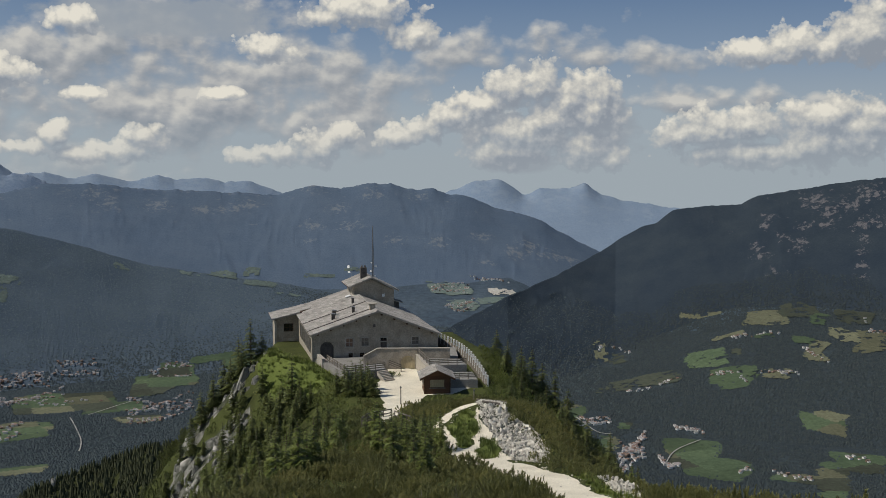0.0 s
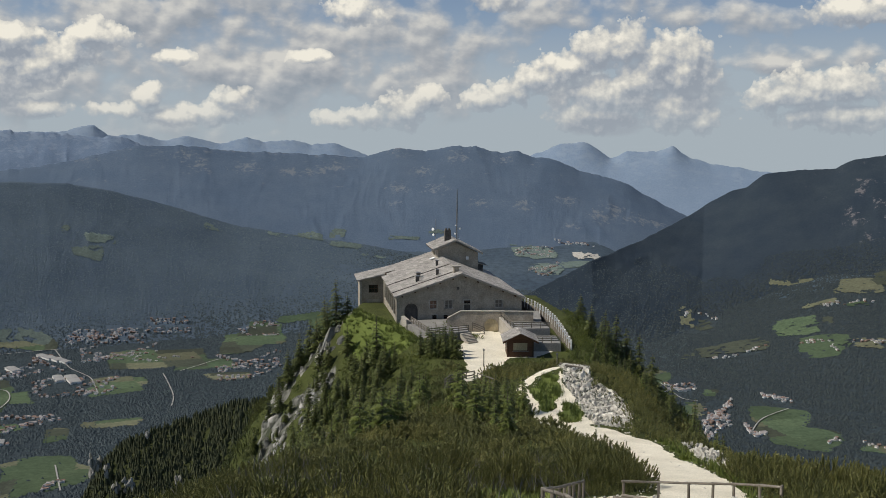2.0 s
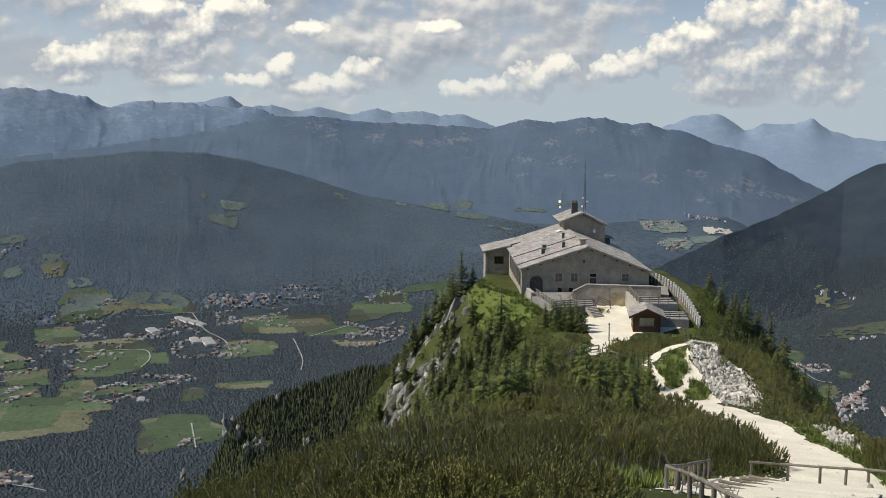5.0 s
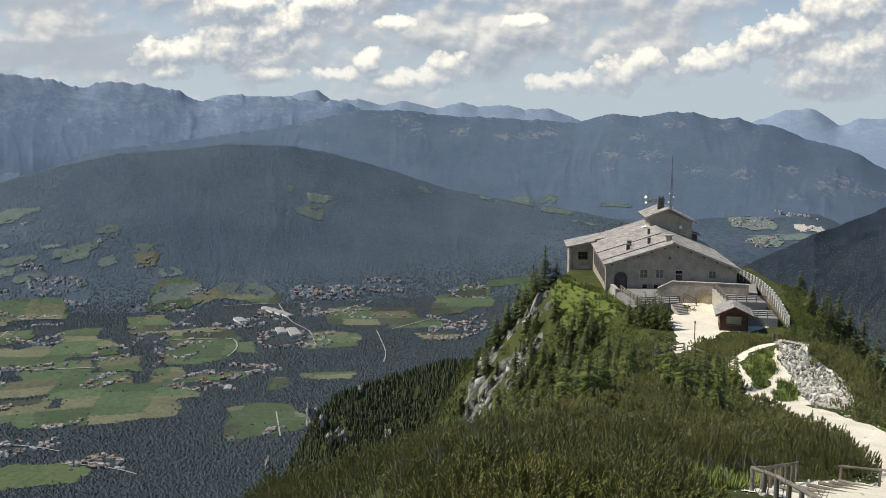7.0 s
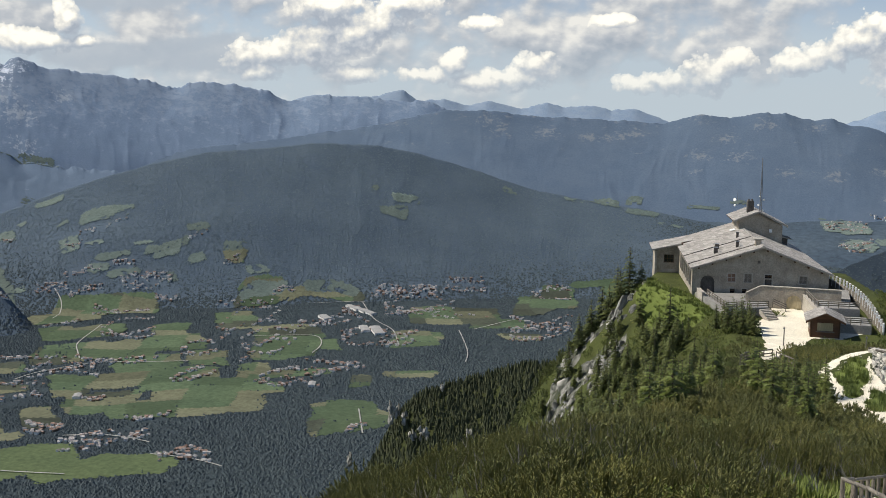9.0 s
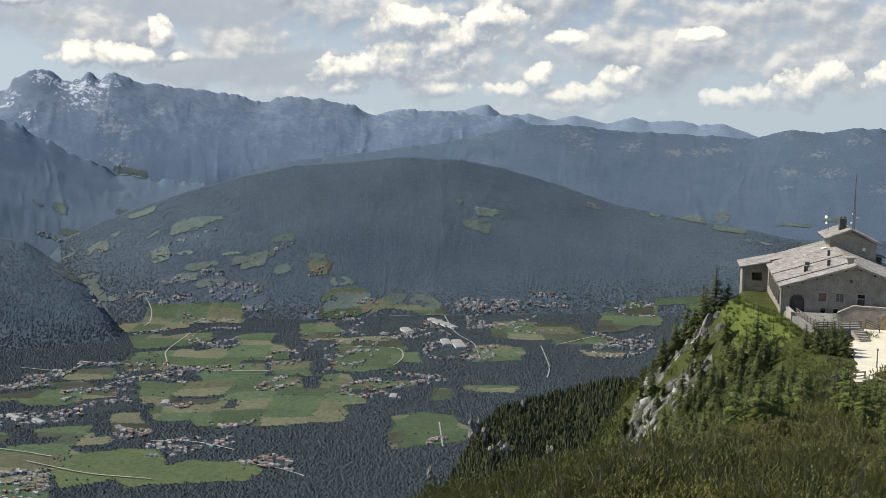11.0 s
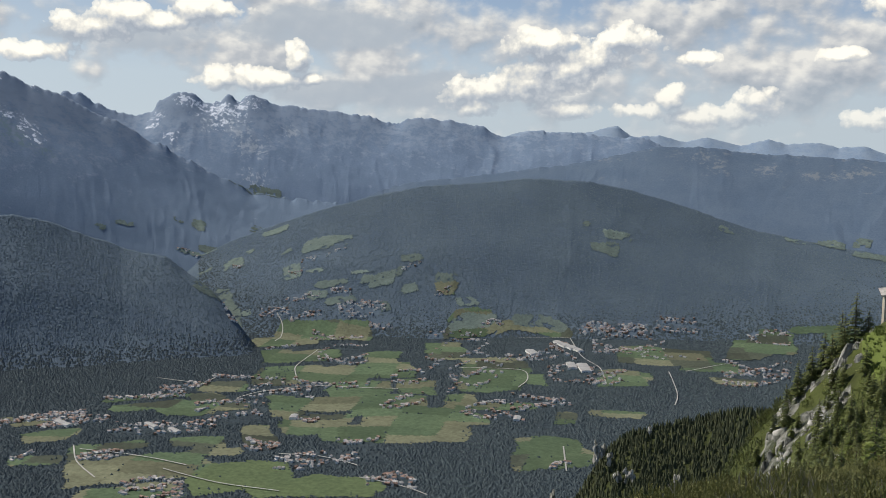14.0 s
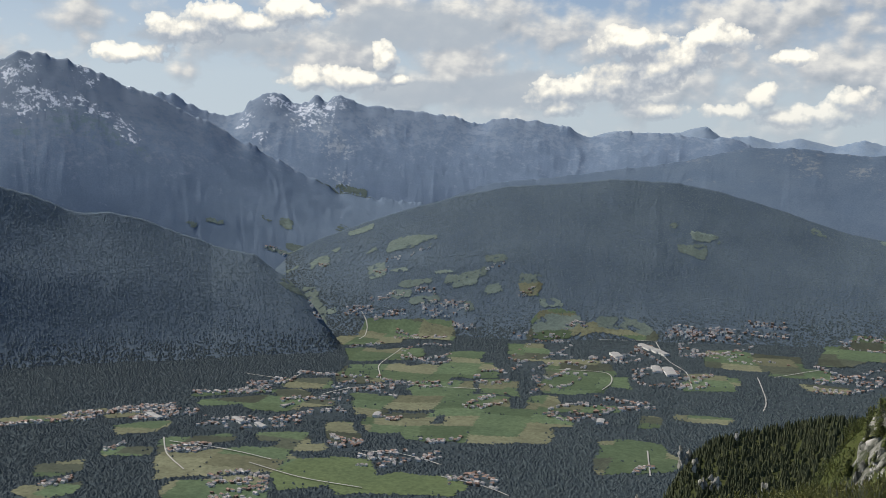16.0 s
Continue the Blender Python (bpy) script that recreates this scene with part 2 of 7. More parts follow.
# ranges: outline as degrees to the left and degrees up
FAR_AZ = (-30, -15.7, -12.5, -9.8, -8.4, -7.8, -6.9, -5.3, -4.5, -3.8, -3.1, -1.6, 0.1, 2.6, 8.2, 10.7, 11.9, 12.8, 14.4, 15.3, 16.8, 18.5, 19.6, 20.8, 22.4, 23.2, 24.5, 26.7, 27.9, 29.4, 40)
FAR_EL = (-3.4, -2.69, -2.37, -1.99, -1.53, -0.98, -1.35, -1.36, -1.7, -1.24, -0.87, -0.99, -1.71, -1.92, -1.75, -0.91, -0.98, -0.71, -0.84, -0.6, -0.91, -0.49, -0.8, -0.41, -0.56, 0.1, -0.26, -0.33, -0.21, -0.52, -0.8)
PLATEAU_AZ = (16, 18.9, 21.7, 24.7, 27.7, 29.5, 30.4, 31.9, 33.2, 35.0, 35.9, 36.7, 38.1, 40.0, 41.5, 43.0, 43.6, 44.3, 44.7, 45.5, 46.1, 47.1, 47.9, 48.2, 49.4, 50.8, 51.7, 52.6, 53.4, 60, 72)
PLATEAU_EL = (-2.6, -1.68, -0.69, -0.35, -0.29, -0.51, -0.09, 0.26, 0.5, 0.28, 0.18, 0.51, 0.72, 1.01, 1.15, 1.6, 1.23, 1.58, 1.12, 1.21, 1.72, 1.61, 1.3, 0.64, 0.42, 1.06, 1.56, 1.63, 0.89, 0.6, 0.6)
CLIFF_AZ = (-16, -10.1, -8.3, -7.0, -6.1, -5.5, -4.2, -2.7, -1.4, -0.2, 0.6, 1.4, 2.9, 3.9, 5.7, 7.2, 8.9, 10.7, 15.0, 18.8, 21.2, 22.5, 25.5, 30, 36, 44)
CLIFF_EL = (-7, -5.52, -4.62, -4.01, -3.56, -3.09, -2.79, -2.33, -1.8, -1.61, -1.3, -1.49, -1.08, -1.08, -1.39, -1.17, -1.69, -1.57, -1.41, -1.06, -1.08, -1.39, -2.0, -2.6, -3.3, -4.5)
EAST_AZ = (-60, -34, -26, -23.1, -21.8, -20.2, -18.5, -16.8, -16.0, -13.9, -12.5, -11.6, -11.0, -9.8, -8.9, -6.1, -3.6, 0, 4)
EAST_EL = (-1, 0.3, -0.3, -0.71, -0.86, -1.11, -1.38, -1.72, -2.15, -2.26, -2.49, -3.2, -3.36, -3.99, -4.67, -6.19, -7.3, -9.2, -11)
HILL_AZ = (0, 3, 6.1, 9.5, 13.3, 16.3, 19.3, 22.4, 24.6, 27.1, 28.2, 30.6, 33.7, 36.8, 39.3, 41.8, 44.3, 48, 52)
HILL_EL = (-9.5, -8, -7.05, -6.4, -5.85, -5.28, -4.27, -3.39, -2.95, -2.82, -2.83, -3.08, -3.27, -3.92, -4.55, -5.33, -6.26, -8, -10)
PEAK_AZ = (36, 39.0, 41.5, 43.1, 44.3, 46.1, 48.2, 49.4, 50.6, 52.0, 53.6, 55.4, 57.3, 58.6, 59.3, 60.2, 63, 72)
PEAK_EL = (-5, -4.24, -3.94, -3.63, -3.01, -2.09, -0.87, -0.12, 0.32, 1.2, 1.91, 2.6, 3.27, 3.52, 3.78, 3.1, 2.6, 2)
WEST_AZ = (42, 43.7, 44.3, 45.3, 46.5, 47.7, 49.2, 51.0, 53.3, 55.0, 57.0, 58.9, 60.5, 64, 72)
WEST_EL = (-13.5, -11.06, -10.12, -8.87, -7.93, -6.99, -6.66, -6.02, -5.07, -4.59, -4.55, -3.64, -3.18, -2.6, -2.4)


RANGES = {}


def build_range(name, label, az_el, crest_r, foot_r, rough, seed, step=0.065, rows=46, hollow=1.25, jag=0.05, gully=200, fold=1.6, foot_soft=0.55, **look_of):
    """A mountain as a slope from its foot to its crest; crest_r is a distance, or (degrees, distances)."""
    az = np.arange(az_el[0][0], az_el[0][-1], step)
    cr = np.interp(az, *crest_r) if isinstance(crest_r, tuple) else np.full(len(az), float(crest_r))

    def blur(v, sigma):
        n = int(sigma * 3 / step) + 1
        k = np.exp(-0.5 * (np.arange(-n, n + 1) * step / sigma) ** 2)
        return np.convolve(np.pad(v, n, mode="edge"), k / k.sum(), "valid")
    el = blur(np.interp(az, *az_el), 0.07) + fbm(az, az * 0 + seed, 1.1, 5, seed) * jag + fbm(az, az * 0 + seed, 0.35, 4, seed + 5) * jag
    cz = EYE + cr * np.tan(np.radians(el))
    foot = FLOOR - 40
    s = np.concatenate([1 - (1 - np.linspace(0, 1, rows)) ** 1.25, [1.04, 1.12, 1.3]])
    S, A = np.meshgrid(s, az, indexing="ij")
    Rr = foot_r + (cr[None, :] - foot_r) * S
    up = np.minimum(S, 1)
    # summits widen downwards
    stack = np.stack([blur(cz, w) for w in (3.0, 1.7, 0.8, 0.22)] + [cz])
    lev = np.interp(np.minimum(s, 1), (0.4, 0.72, 0.9, 0.975, 1.0), np.arange(5.0))
    i0 = np.minimum(lev.astype(int), 3)
    crest = stack[i0] * (1 - (lev - i0))[:, None] + stack[i0 + 1] * (lev - i0)[:, None]
    # the foot runs out gently into the valley
    rise = up ** hollow * (1 - foot_soft * (1 - smooth(0, 0.6, up)))
    Z = foot + np.maximum(crest - foot, 5) * rise - np.maximum(0, S - 1) * 500
    p = polar(A, Rr, Z)
    along, down = np.radians(A) * cr.mean(), (1 - S) * (cr[None, :] - foot_r)
    bend = fbm(along, down, gully * 2.2, 3, seed + 17) * gully * 1.1
    n = fbm(along + bend * 1.5 + down * 0.35, down * 0.6, gully, 5, seed + 3, ridged=True) - 0.5
    n2 = fbm(p[..., 0] * 0.83 + p[..., 1] * 0.56, p[..., 1] * 0.83 - p[..., 0] * 0.56, gully * 2.6, 4, seed + 7)
    n3 = fbm(along + bend, down * 0.9, gully * 0.3, 4, seed + 11, ridged=True) - 0.5
    fade = smooth(0, 0.16, 1 - S) * smooth(0, 0.12, S)
    grow = np.clip((cz - foot) / 200, 0.1, 1)[None, :]
    # rough stays small so that the shading looks flattened by haze
    p[..., 2] += (n * rough * 1.2 + n2 * rough * fold + n3 * rough * 0.5) * fade * grow
    RANGES[name] = (az, step, foot_r, cr, rows, p[..., 2].copy())
    mat = hazy_range_material(name + "_hazy_slopes", of=name, **look_of)
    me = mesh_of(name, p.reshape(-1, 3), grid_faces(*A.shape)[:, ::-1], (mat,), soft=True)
    return tagged(new(name, me), label, "mountain", kind="structure")


def range_height(name, az, r):
    a, step, foot_r, cr, rows, Z = RANGES[name]
    crest_r = np.interp(az, a, cr)
    i, j = (1 - np.clip(1 - (r - foot_r) / (crest_r - foot_r), 0, 1) ** 0.8) * (rows - 1), (az - a[0]) / step
    ok = (r >= foot_r) & (i < rows - 1) & (j >= 0) & (j < Z.shape[1] - 1)
    i, j = np.clip(i, 0, rows - 2), np.clip(j, 0, Z.shape[1] - 2)
    i0, j0 = i.astype(int), j.astype(int)
    u, v = i - i0, j - j0
    z = (Z[i0, j0] * (1 - v) + Z[i0, j0 + 1] * v) * (1 - u) + (Z[i0 + 1, j0] * (1 - v) + Z[i0 + 1, j0 + 1] * v) * u
    return np.where(ok, z, -9999.0)


def range_reach(name, az, el):
    """How far off the slope lies at that height above the horizon."""
    r = np.arange(RANGES[name][2], RANGES[name][3].max(), 3.0)
    hit = range_height(name, np.full(len(r), float(az)), r) >= EYE + r * math.tan(radians(el))
    return float(r[np.argmax(hit)]) if hit.any() else float(np.interp(az, RANGES[name][0], RANGES[name][3]))


ground = build_ground()
# most of these tones hold some blue haze as well
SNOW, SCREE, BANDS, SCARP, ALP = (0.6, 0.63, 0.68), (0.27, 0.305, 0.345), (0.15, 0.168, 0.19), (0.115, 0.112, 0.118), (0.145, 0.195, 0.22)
PEAK_SNOW = ((59.71, 2.51, 0.55), (59.93, 2.22, 0.4), (58.95, 2.86, 0.4), (59.08, 1.59, 0.5), (59.13, 0.94, 0.62), (58.28, 1.46, 0.45), (57.75, 1.18, 0.42), (57.08, 1.08, 0.38), (56.52, 1.26, 0.3), (55.85, 0.72, 0.34), (55.02, 0.4, 0.34), (54.47, -0.06, 0.4), (54.0, -0.74, 0.34), (55.99, 2.22, 0.34), (53.98, 2.0, 0.24), (56.2, 2.76, 0.28))
PEAK_ALP = ((56.56, 0.13, 0.95), (55.45, -0.16, 0.95), (57.37, 0.41, 0.75), (54.77, -0.74, 0.6), (53.73, -1.33, 0.5), (59.43, -0.46, 0.4))
PLATEAU_SNOW = ((46.47, 1.32, 0.42), (45.93, 1.09, 0.42), (45.48, 0.97, 0.5), (45.02, 0.67, 0.55), (44.57, 0.92, 0.5), (44.11, 0.68, 0.55), (44.72, 0.21, 0.5), (43.5, 0.98, 0.42), (43.04, 1.2, 0.42), (47.89, 0.49, 0.3), (47.31, -0.56, 0.28), (48.2, -0.02, 0.26))
PLATEAU_SCREE = ((42.97, -2.76, 0.5), (42.84, -3.16, 0.3), (43.05, -1.16, 0.7), (43.81, -0.39, 0.5), (40.89, -0.38, 0.45), (47.17, -1.32, 0.35), (45.3, 0.2, 0.6), (44.1, 0.1, 0.6))
CLIFF_BANDS = ((15.35, -2.22, 0.55), (13.01, -2.48, 0.42), (11.22, -2.38, 0.5), (10.46, -2.2, 0.42), (11.97, -2.49, 0.34), (7.19, -1.23, 0.42), (7.21, -3.39, 0.45), (5.88, -2.47, 0.45), (5.11, -3.41, 0.5), (7.28, -4.26, 0.28), (2.63, -4.2, 0.45), (0.28, -4.36, 0.5), (-2.06, -4.04, 0.45), (-4.0, -4.81, 0.62), (-4.72, -4.53, 0.62), (-5.5, -4.96, 0.45), (-6.27, -5.11, 0.45), (-2.38, -5.44, 0.34), (-7.05, -5.25, 0.4), (3.86, -1.7, 0.45), (1.37, -1.86, 0.4), (18.48, -1.62, 0.5), (17.93, -2.07, 0.45))
EAST_SCARPS = ((-17.38, -2.82, 0.32), (-17.22, -3.27, 0.29), (-16.84, -4.32, 0.29), (-17.06, -4.91, 0.29), (-17.79, -5.64, 0.27), (-19.65, -1.9, 0.58), (-20.5, -2.47, 0.54), (-19.27, -3.23, 0.36), (-18.94, -4.12, 0.36), (-18.89, -4.57, 0.24), (-18.17, -3.84, 0.29), (-21.3, -2.03, 0.54), (-22.36, -1.58, 0.61), (-21.88, -3.17, 0.32), (-22.09, -3.89, 0.32), (-22.08, -4.47, 0.24), (-22.05, -5.2, 0.24), (-22.15, -5.77, 0.24), (-22.75, -2.87, 0.5), (-20.3, -3.21, 0.32))
# farther ranges get paler, bluer tones: haze is put into their colours
build_range("mountain_far", "distant mountain chain tinted with pale blue haze", (FAR_AZ, FAR_EL), 4400, 3300, 4, 1, gully=160, jag=0.06, wood=(0.17, 0.225, 0.3), open_land=(0.185, 0.24, 0.315), rock=(0.225, 0.28, 0.35), rock_from=(-330, 0), patch=0.58)
build_range("mountain_plateau", "limestone plateau with snow patches, tinted with blue haze", (PLATEAU_AZ, PLATEAU_EL), 4200, 3300, 8, 2, gully=150, hollow=1.05, jag=0.17, foot_soft=0.4,
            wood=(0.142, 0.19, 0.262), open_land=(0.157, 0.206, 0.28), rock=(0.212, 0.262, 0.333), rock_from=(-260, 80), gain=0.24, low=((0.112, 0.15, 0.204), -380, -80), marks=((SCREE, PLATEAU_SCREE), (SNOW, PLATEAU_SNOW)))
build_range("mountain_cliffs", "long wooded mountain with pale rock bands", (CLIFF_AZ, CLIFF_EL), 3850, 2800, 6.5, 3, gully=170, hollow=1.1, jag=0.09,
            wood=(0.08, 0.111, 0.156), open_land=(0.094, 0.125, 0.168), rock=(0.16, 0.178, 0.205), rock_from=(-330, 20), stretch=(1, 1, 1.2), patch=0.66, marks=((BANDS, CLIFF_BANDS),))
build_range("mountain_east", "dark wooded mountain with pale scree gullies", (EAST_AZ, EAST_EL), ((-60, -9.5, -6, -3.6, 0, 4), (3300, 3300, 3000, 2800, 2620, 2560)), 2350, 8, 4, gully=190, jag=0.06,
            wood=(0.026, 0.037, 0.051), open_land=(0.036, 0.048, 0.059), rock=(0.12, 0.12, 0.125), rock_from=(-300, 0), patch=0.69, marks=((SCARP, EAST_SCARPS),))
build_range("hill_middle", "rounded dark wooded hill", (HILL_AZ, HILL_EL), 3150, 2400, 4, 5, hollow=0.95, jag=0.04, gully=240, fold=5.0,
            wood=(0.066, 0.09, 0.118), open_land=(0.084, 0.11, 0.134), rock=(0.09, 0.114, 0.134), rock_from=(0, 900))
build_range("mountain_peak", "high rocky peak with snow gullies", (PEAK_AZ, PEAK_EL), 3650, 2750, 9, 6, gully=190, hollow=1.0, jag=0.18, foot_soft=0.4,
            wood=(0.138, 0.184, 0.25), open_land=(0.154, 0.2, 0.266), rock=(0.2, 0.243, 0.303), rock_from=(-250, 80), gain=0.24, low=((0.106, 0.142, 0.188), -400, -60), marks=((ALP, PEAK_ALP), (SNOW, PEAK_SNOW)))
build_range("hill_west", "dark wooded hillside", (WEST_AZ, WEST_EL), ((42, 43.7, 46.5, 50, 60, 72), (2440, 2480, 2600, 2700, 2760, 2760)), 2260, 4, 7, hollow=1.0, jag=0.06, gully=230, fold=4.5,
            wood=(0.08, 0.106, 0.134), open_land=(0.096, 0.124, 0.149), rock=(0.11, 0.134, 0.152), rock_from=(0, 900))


def surface(az, r):
    """The land's height, ranges and all."""
    az, r = np.asarray(az, float), np.asarray(r, float)
    p = polar(az, r, 0 * az)
    z = land_height(p[..., 0], p[..., 1])
    for name in RANGES:
        z = np.maximum(z, range_height(name, az, r))
    return z


def reach(az, el):
    """How far off the valley's land lies in that direction."""
    r = np.arange(1300.0, 4100.0, 4.0)
    hit = surface(np.full(len(r), float(az)), r) >= EYE + r * math.tan(radians(el))
    return float(r[np.argmax(hit)]) if hit.any() else 3900.0


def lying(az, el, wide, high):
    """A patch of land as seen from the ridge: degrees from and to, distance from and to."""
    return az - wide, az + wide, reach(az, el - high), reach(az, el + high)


# ---- sky: cumulus and cloud sheets as centre and half size, in degrees ----
CUMULUS_NORTH = ((21.38, 0.92, 0.62, 0.56), (20.65, 1.59, 0.75, 0.62), (20.12, 2.03, 0.5, 0.37), (18.98, 0.53, 1.62, 0.47), (17.23, 0.77, 1.87, 0.69), (15.99, 1.49, 1.12, 0.75), (10.57, 0.34, 1.31, 0.47), (8.76, 0.55, 1.44, 0.62), (6.93, 0.8, 1.62, 0.87), (5.51, 1.6, 1.06, 0.69), (2.61, 1.55, 1.12, 0.62), (0.99, 1.79, 1.31, 0.81), (-0.65, 2.63, 1.5, 1.0), (-2.04, 3.24, 1.5, 1.0), (-3.58, 3.99, 1.56, 1.12))
CUMULUS_HEAP = ((-5.49, 4.35, 1.0, 1.25), (-6.81, 3.52, 1.72, 1.4), (-8.33, 3.2, 1.5, 1.62), (-4.06, 1.61, 2.68, 1.19), (-3.45, 0.56, 2.37, 0.81), (-7.75, 0.86, 1.81, 1.06), (-9.28, 0.25, 0.81, 0.56), (-5.9, 2.31, 1.56, 1.06))
CUMULUS_EAST = ((-12.7, 1.45, 1.37, 0.94), (-14.51, 1.74, 2.06, 1.12), (-16.61, 1.93, 1.94, 1.19), (-17.06, 0.65, 4.68, 0.81), (-19.95, 2.47, 2.68, 1.0), (-21.86, 1.78, 1.87, 1.56), (-19.57, 1.02, 3.12, 1.25), (-16.37, 5.88, 1.75, 0.75), (-18.33, 6.16, 1.81, 0.94), (-19.85, 5.88, 1.56, 0.75), (-21.98, 6.52, 2.06, 1.62))
CUMULUS_HIGH = ((4.42, 8.13, 2.81, 0.94), (6.25, 7.87, 1.56, 0.56), (1.51, 6.96, 1.37, 0.81), (19.34, 7.36, 1.25, 0.75), (9.44, 6.19, 1.56, 0.75), (22.38, 4.55, 1.56, 0.62), (12.01, 3.77, 1.06, 0.37))
CUMULUS_WEST = ((31.74, 1.91, 1.0, 0.75), (29.95, 2.14, 1.94, 0.75), (27.96, 2.45, 1.94, 1.0), (25.87, 3.12, 1.94, 1.25), (24.37, 3.61, 1.31, 1.0), (30.97, 1.01, 1.44, 0.44), (25.77, 0.96, 1.75, 0.47), (22.3, 0.88, 1.44, 0.41), (12.05, 3.72, 0.87, 0.41), (18.92, 3.66, 1.0, 0.41))
CUMULUS_FAR = ((40.52, 3.5, 0.62, 0.87), (42.42, 2.45, 2.06, 0.62), (44.55, 2.55, 1.5, 0.62), (39.81, 2.54, 0.53, 0.31), (53.93, 3.74, 2.06, 0.47), (50.9, 5.1, 1.94, 0.81), (49.52, 5.72, 1.75, 0.75), (47.82, 5.35, 1.56, 0.62), (45.42, 6.11, 1.75, 0.69), (23.08, 4.67, 1.25, 0.81), (27.18, 4.51, 1.87, 0.81))
SHADED = ((-8.5, 1.99, 2.18, 1.25), (-4.22, 0.16, 1.87, 0.56), (14.56, 7.67, 4.68, 0.94), (33.72, 1.89, 3.12, 0.94), (38.08, 1.8, 1.37, 0.44), (38.59, 5.26, 4.21, 1.12), (39.35, 1.78, 2.81, 0.62), (34.72, 1.96, 1.94, 0.87), (49.59, 4.78, 3.43, 0.62))
SHEETS = ((18.02, 5.25, 10.3, 2.81), (9.61, 4.85, 9.36, 1.87), (-0.49, 5.82, 4.99, 1.0), (-9.65, 5.74, 4.37, 0.56), (-12.08, 3.32, 4.5, 0.5), (24.98, 3.02, 13.11, 2.81), (12.81, 3.07, 13.11, 1.87), (35.06, 2.87, 8.12, 1.87), (30.79, 4.68, 13.11, 2.81), (46.04, 4.56, 13.11, 2.5), (56.93, 5.41, 4.99, 0.94))


def build_sky():
    m = bpy.data.materials.new("cloudy_sky")
    m.use_nodes = True
    nt = m.node_tree
    nt.nodes.clear()
    link = nt.links.new
    out, em = nt.nodes.new("ShaderNodeOutputMaterial"), nt.nodes.new("ShaderNodeEmission")
    link(em.outputs[0], out.inputs[0])
    uv = nt.nodes.new("ShaderNodeUVMap").outputs[0]

    def vmath(op, a, b, c=None):
        n = nt.nodes.new("ShaderNodeVectorMath")
        n.operation = op
        for sock, v in zip(n.inputs, (a, b, c)):
            if isinstance(v, bpy.types.NodeSocket):
                link(v, sock)
            elif v is not None:
                sock.default_value = v
        return n.outputs["Value" if op in ("DOT_PRODUCT", "LENGTH") else "Vector"]

    def fmath(op, a, b=None, c=None, clamp=False):
        n = nt.nodes.new("ShaderNodeMath")
        n.operation, n.use_clamp = op, clamp
        for sock, v in zip(n.inputs, (a, b, c)):
            if isinstance(v, bpy.types.NodeSocket):
                link(v, sock)
            elif v is not None:
                sock.default_value = v
        return n.outputs[0]

    def cloud_noise(p, scale, detail, rough, stretch, seed):
        n = nt.nodes.new("ShaderNodeTexNoise")
        n.inputs["Scale"].default_value, n.inputs["Detail"].default_value, n.inputs["Roughness"].default_value = scale, detail, rough
        link(vmath("MULTIPLY_ADD", p, (1, stretch, 1), (seed, seed * 0.7, seed)), n.inputs["Vector"])
        return n.outputs["Fac"]

    def billow(p, scale):
        n = nt.nodes.new("ShaderNodeTexVoronoi")
        n.feature, n.inputs["Scale"].default_value, n.inputs["Detail"].default_value, n.inputs["Roughness"].default_value = "SMOOTH_F1", scale, 2.0, 0.55
        n.inputs["Smoothness"].default_value = 0.4
        link(p, n.inputs["Vector"])
        return n.outputs["Distance"]

    def nearest(p, blobs):
        low = None
        for az, el, w, h in blobs:
            q = vmath("MULTIPLY_ADD", p, (1 / w, 1 / h, 0), (-az / w, -el / h, 0))
            d = vmath("DOT_PRODUCT", q, q)
            low = d if low is None else fmath("SMOOTH_MIN", low, d, 0.2)
        return low

    def heaps(p):
        """Thickness of the cumulus at p."""
        wob = cloud_noise(p, 0.7, 5, 0.55, 1.3, 3.0)
        d = fmath("SQRT", fmath("MAXIMUM", nearest(p, CUMULUS_NORTH + CUMULUS_HEAP + CUMULUS_EAST + CUMULUS_HIGH + CUMULUS_WEST + CUMULUS_FAR), 0.0))
        core = fmath("SUBTRACT", 1.0, d)
        b = fmath("ADD", fmath("MULTIPLY_ADD", billow(p, 0.9), -0.6, 0.5), fmath("MULTIPLY_ADD", billow(p, 2.3), -0.34, 0.16))
        return fmath("ADD", core, fmath("ADD", b, fmath("MULTIPLY_ADD", wob, 1.35, -0.3)))

    def sheets(p):
        d = fmath("SQRT", fmath("MAXIMUM", nearest(p, SHEETS), 0.0))
        n = cloud_noise(p, 0.22, 7, 0.56, 1.6, 11.0)
        return fmath("ADD", fmath("MULTIPLY", fmath("SUBTRACT", 1.0, d), 0.55), fmath("ADD", fmath("MULTIPLY_ADD", n, 3.2, -1.28), fmath("MULTIPLY_ADD", billow(p, 0.42), -0.8, 0.36)))

    toward_sun = vmath("ADD", uv, (0.2, 0.42, 0))
    h0, h1, h2 = heaps(uv), heaps(toward_sun), heaps(vmath("ADD", uv, (0.25, 1.15, 0)))
    s0, s1 = sheets(uv), sheets(toward_sun)
    sep = nt.nodes.new("ShaderNodeSeparateXYZ")
    link(uv, sep.inputs[0])
    up = fmath("DIVIDE", sep.outputs[1], 10.0, clamp=True)
    air = ramp(nt, up, [(0.0, (0.37, 0.425, 0.465)), (0.28, (0.355, 0.42, 0.475)), (0.62, (0.215, 0.3, 0.42)), (1.0, (0.11, 0.19, 0.335))])
    sheet_lit = fmath("MULTIPLY_ADD", fmath("SUBTRACT", s0, s1), 0.95, 0.46, clamp=True)
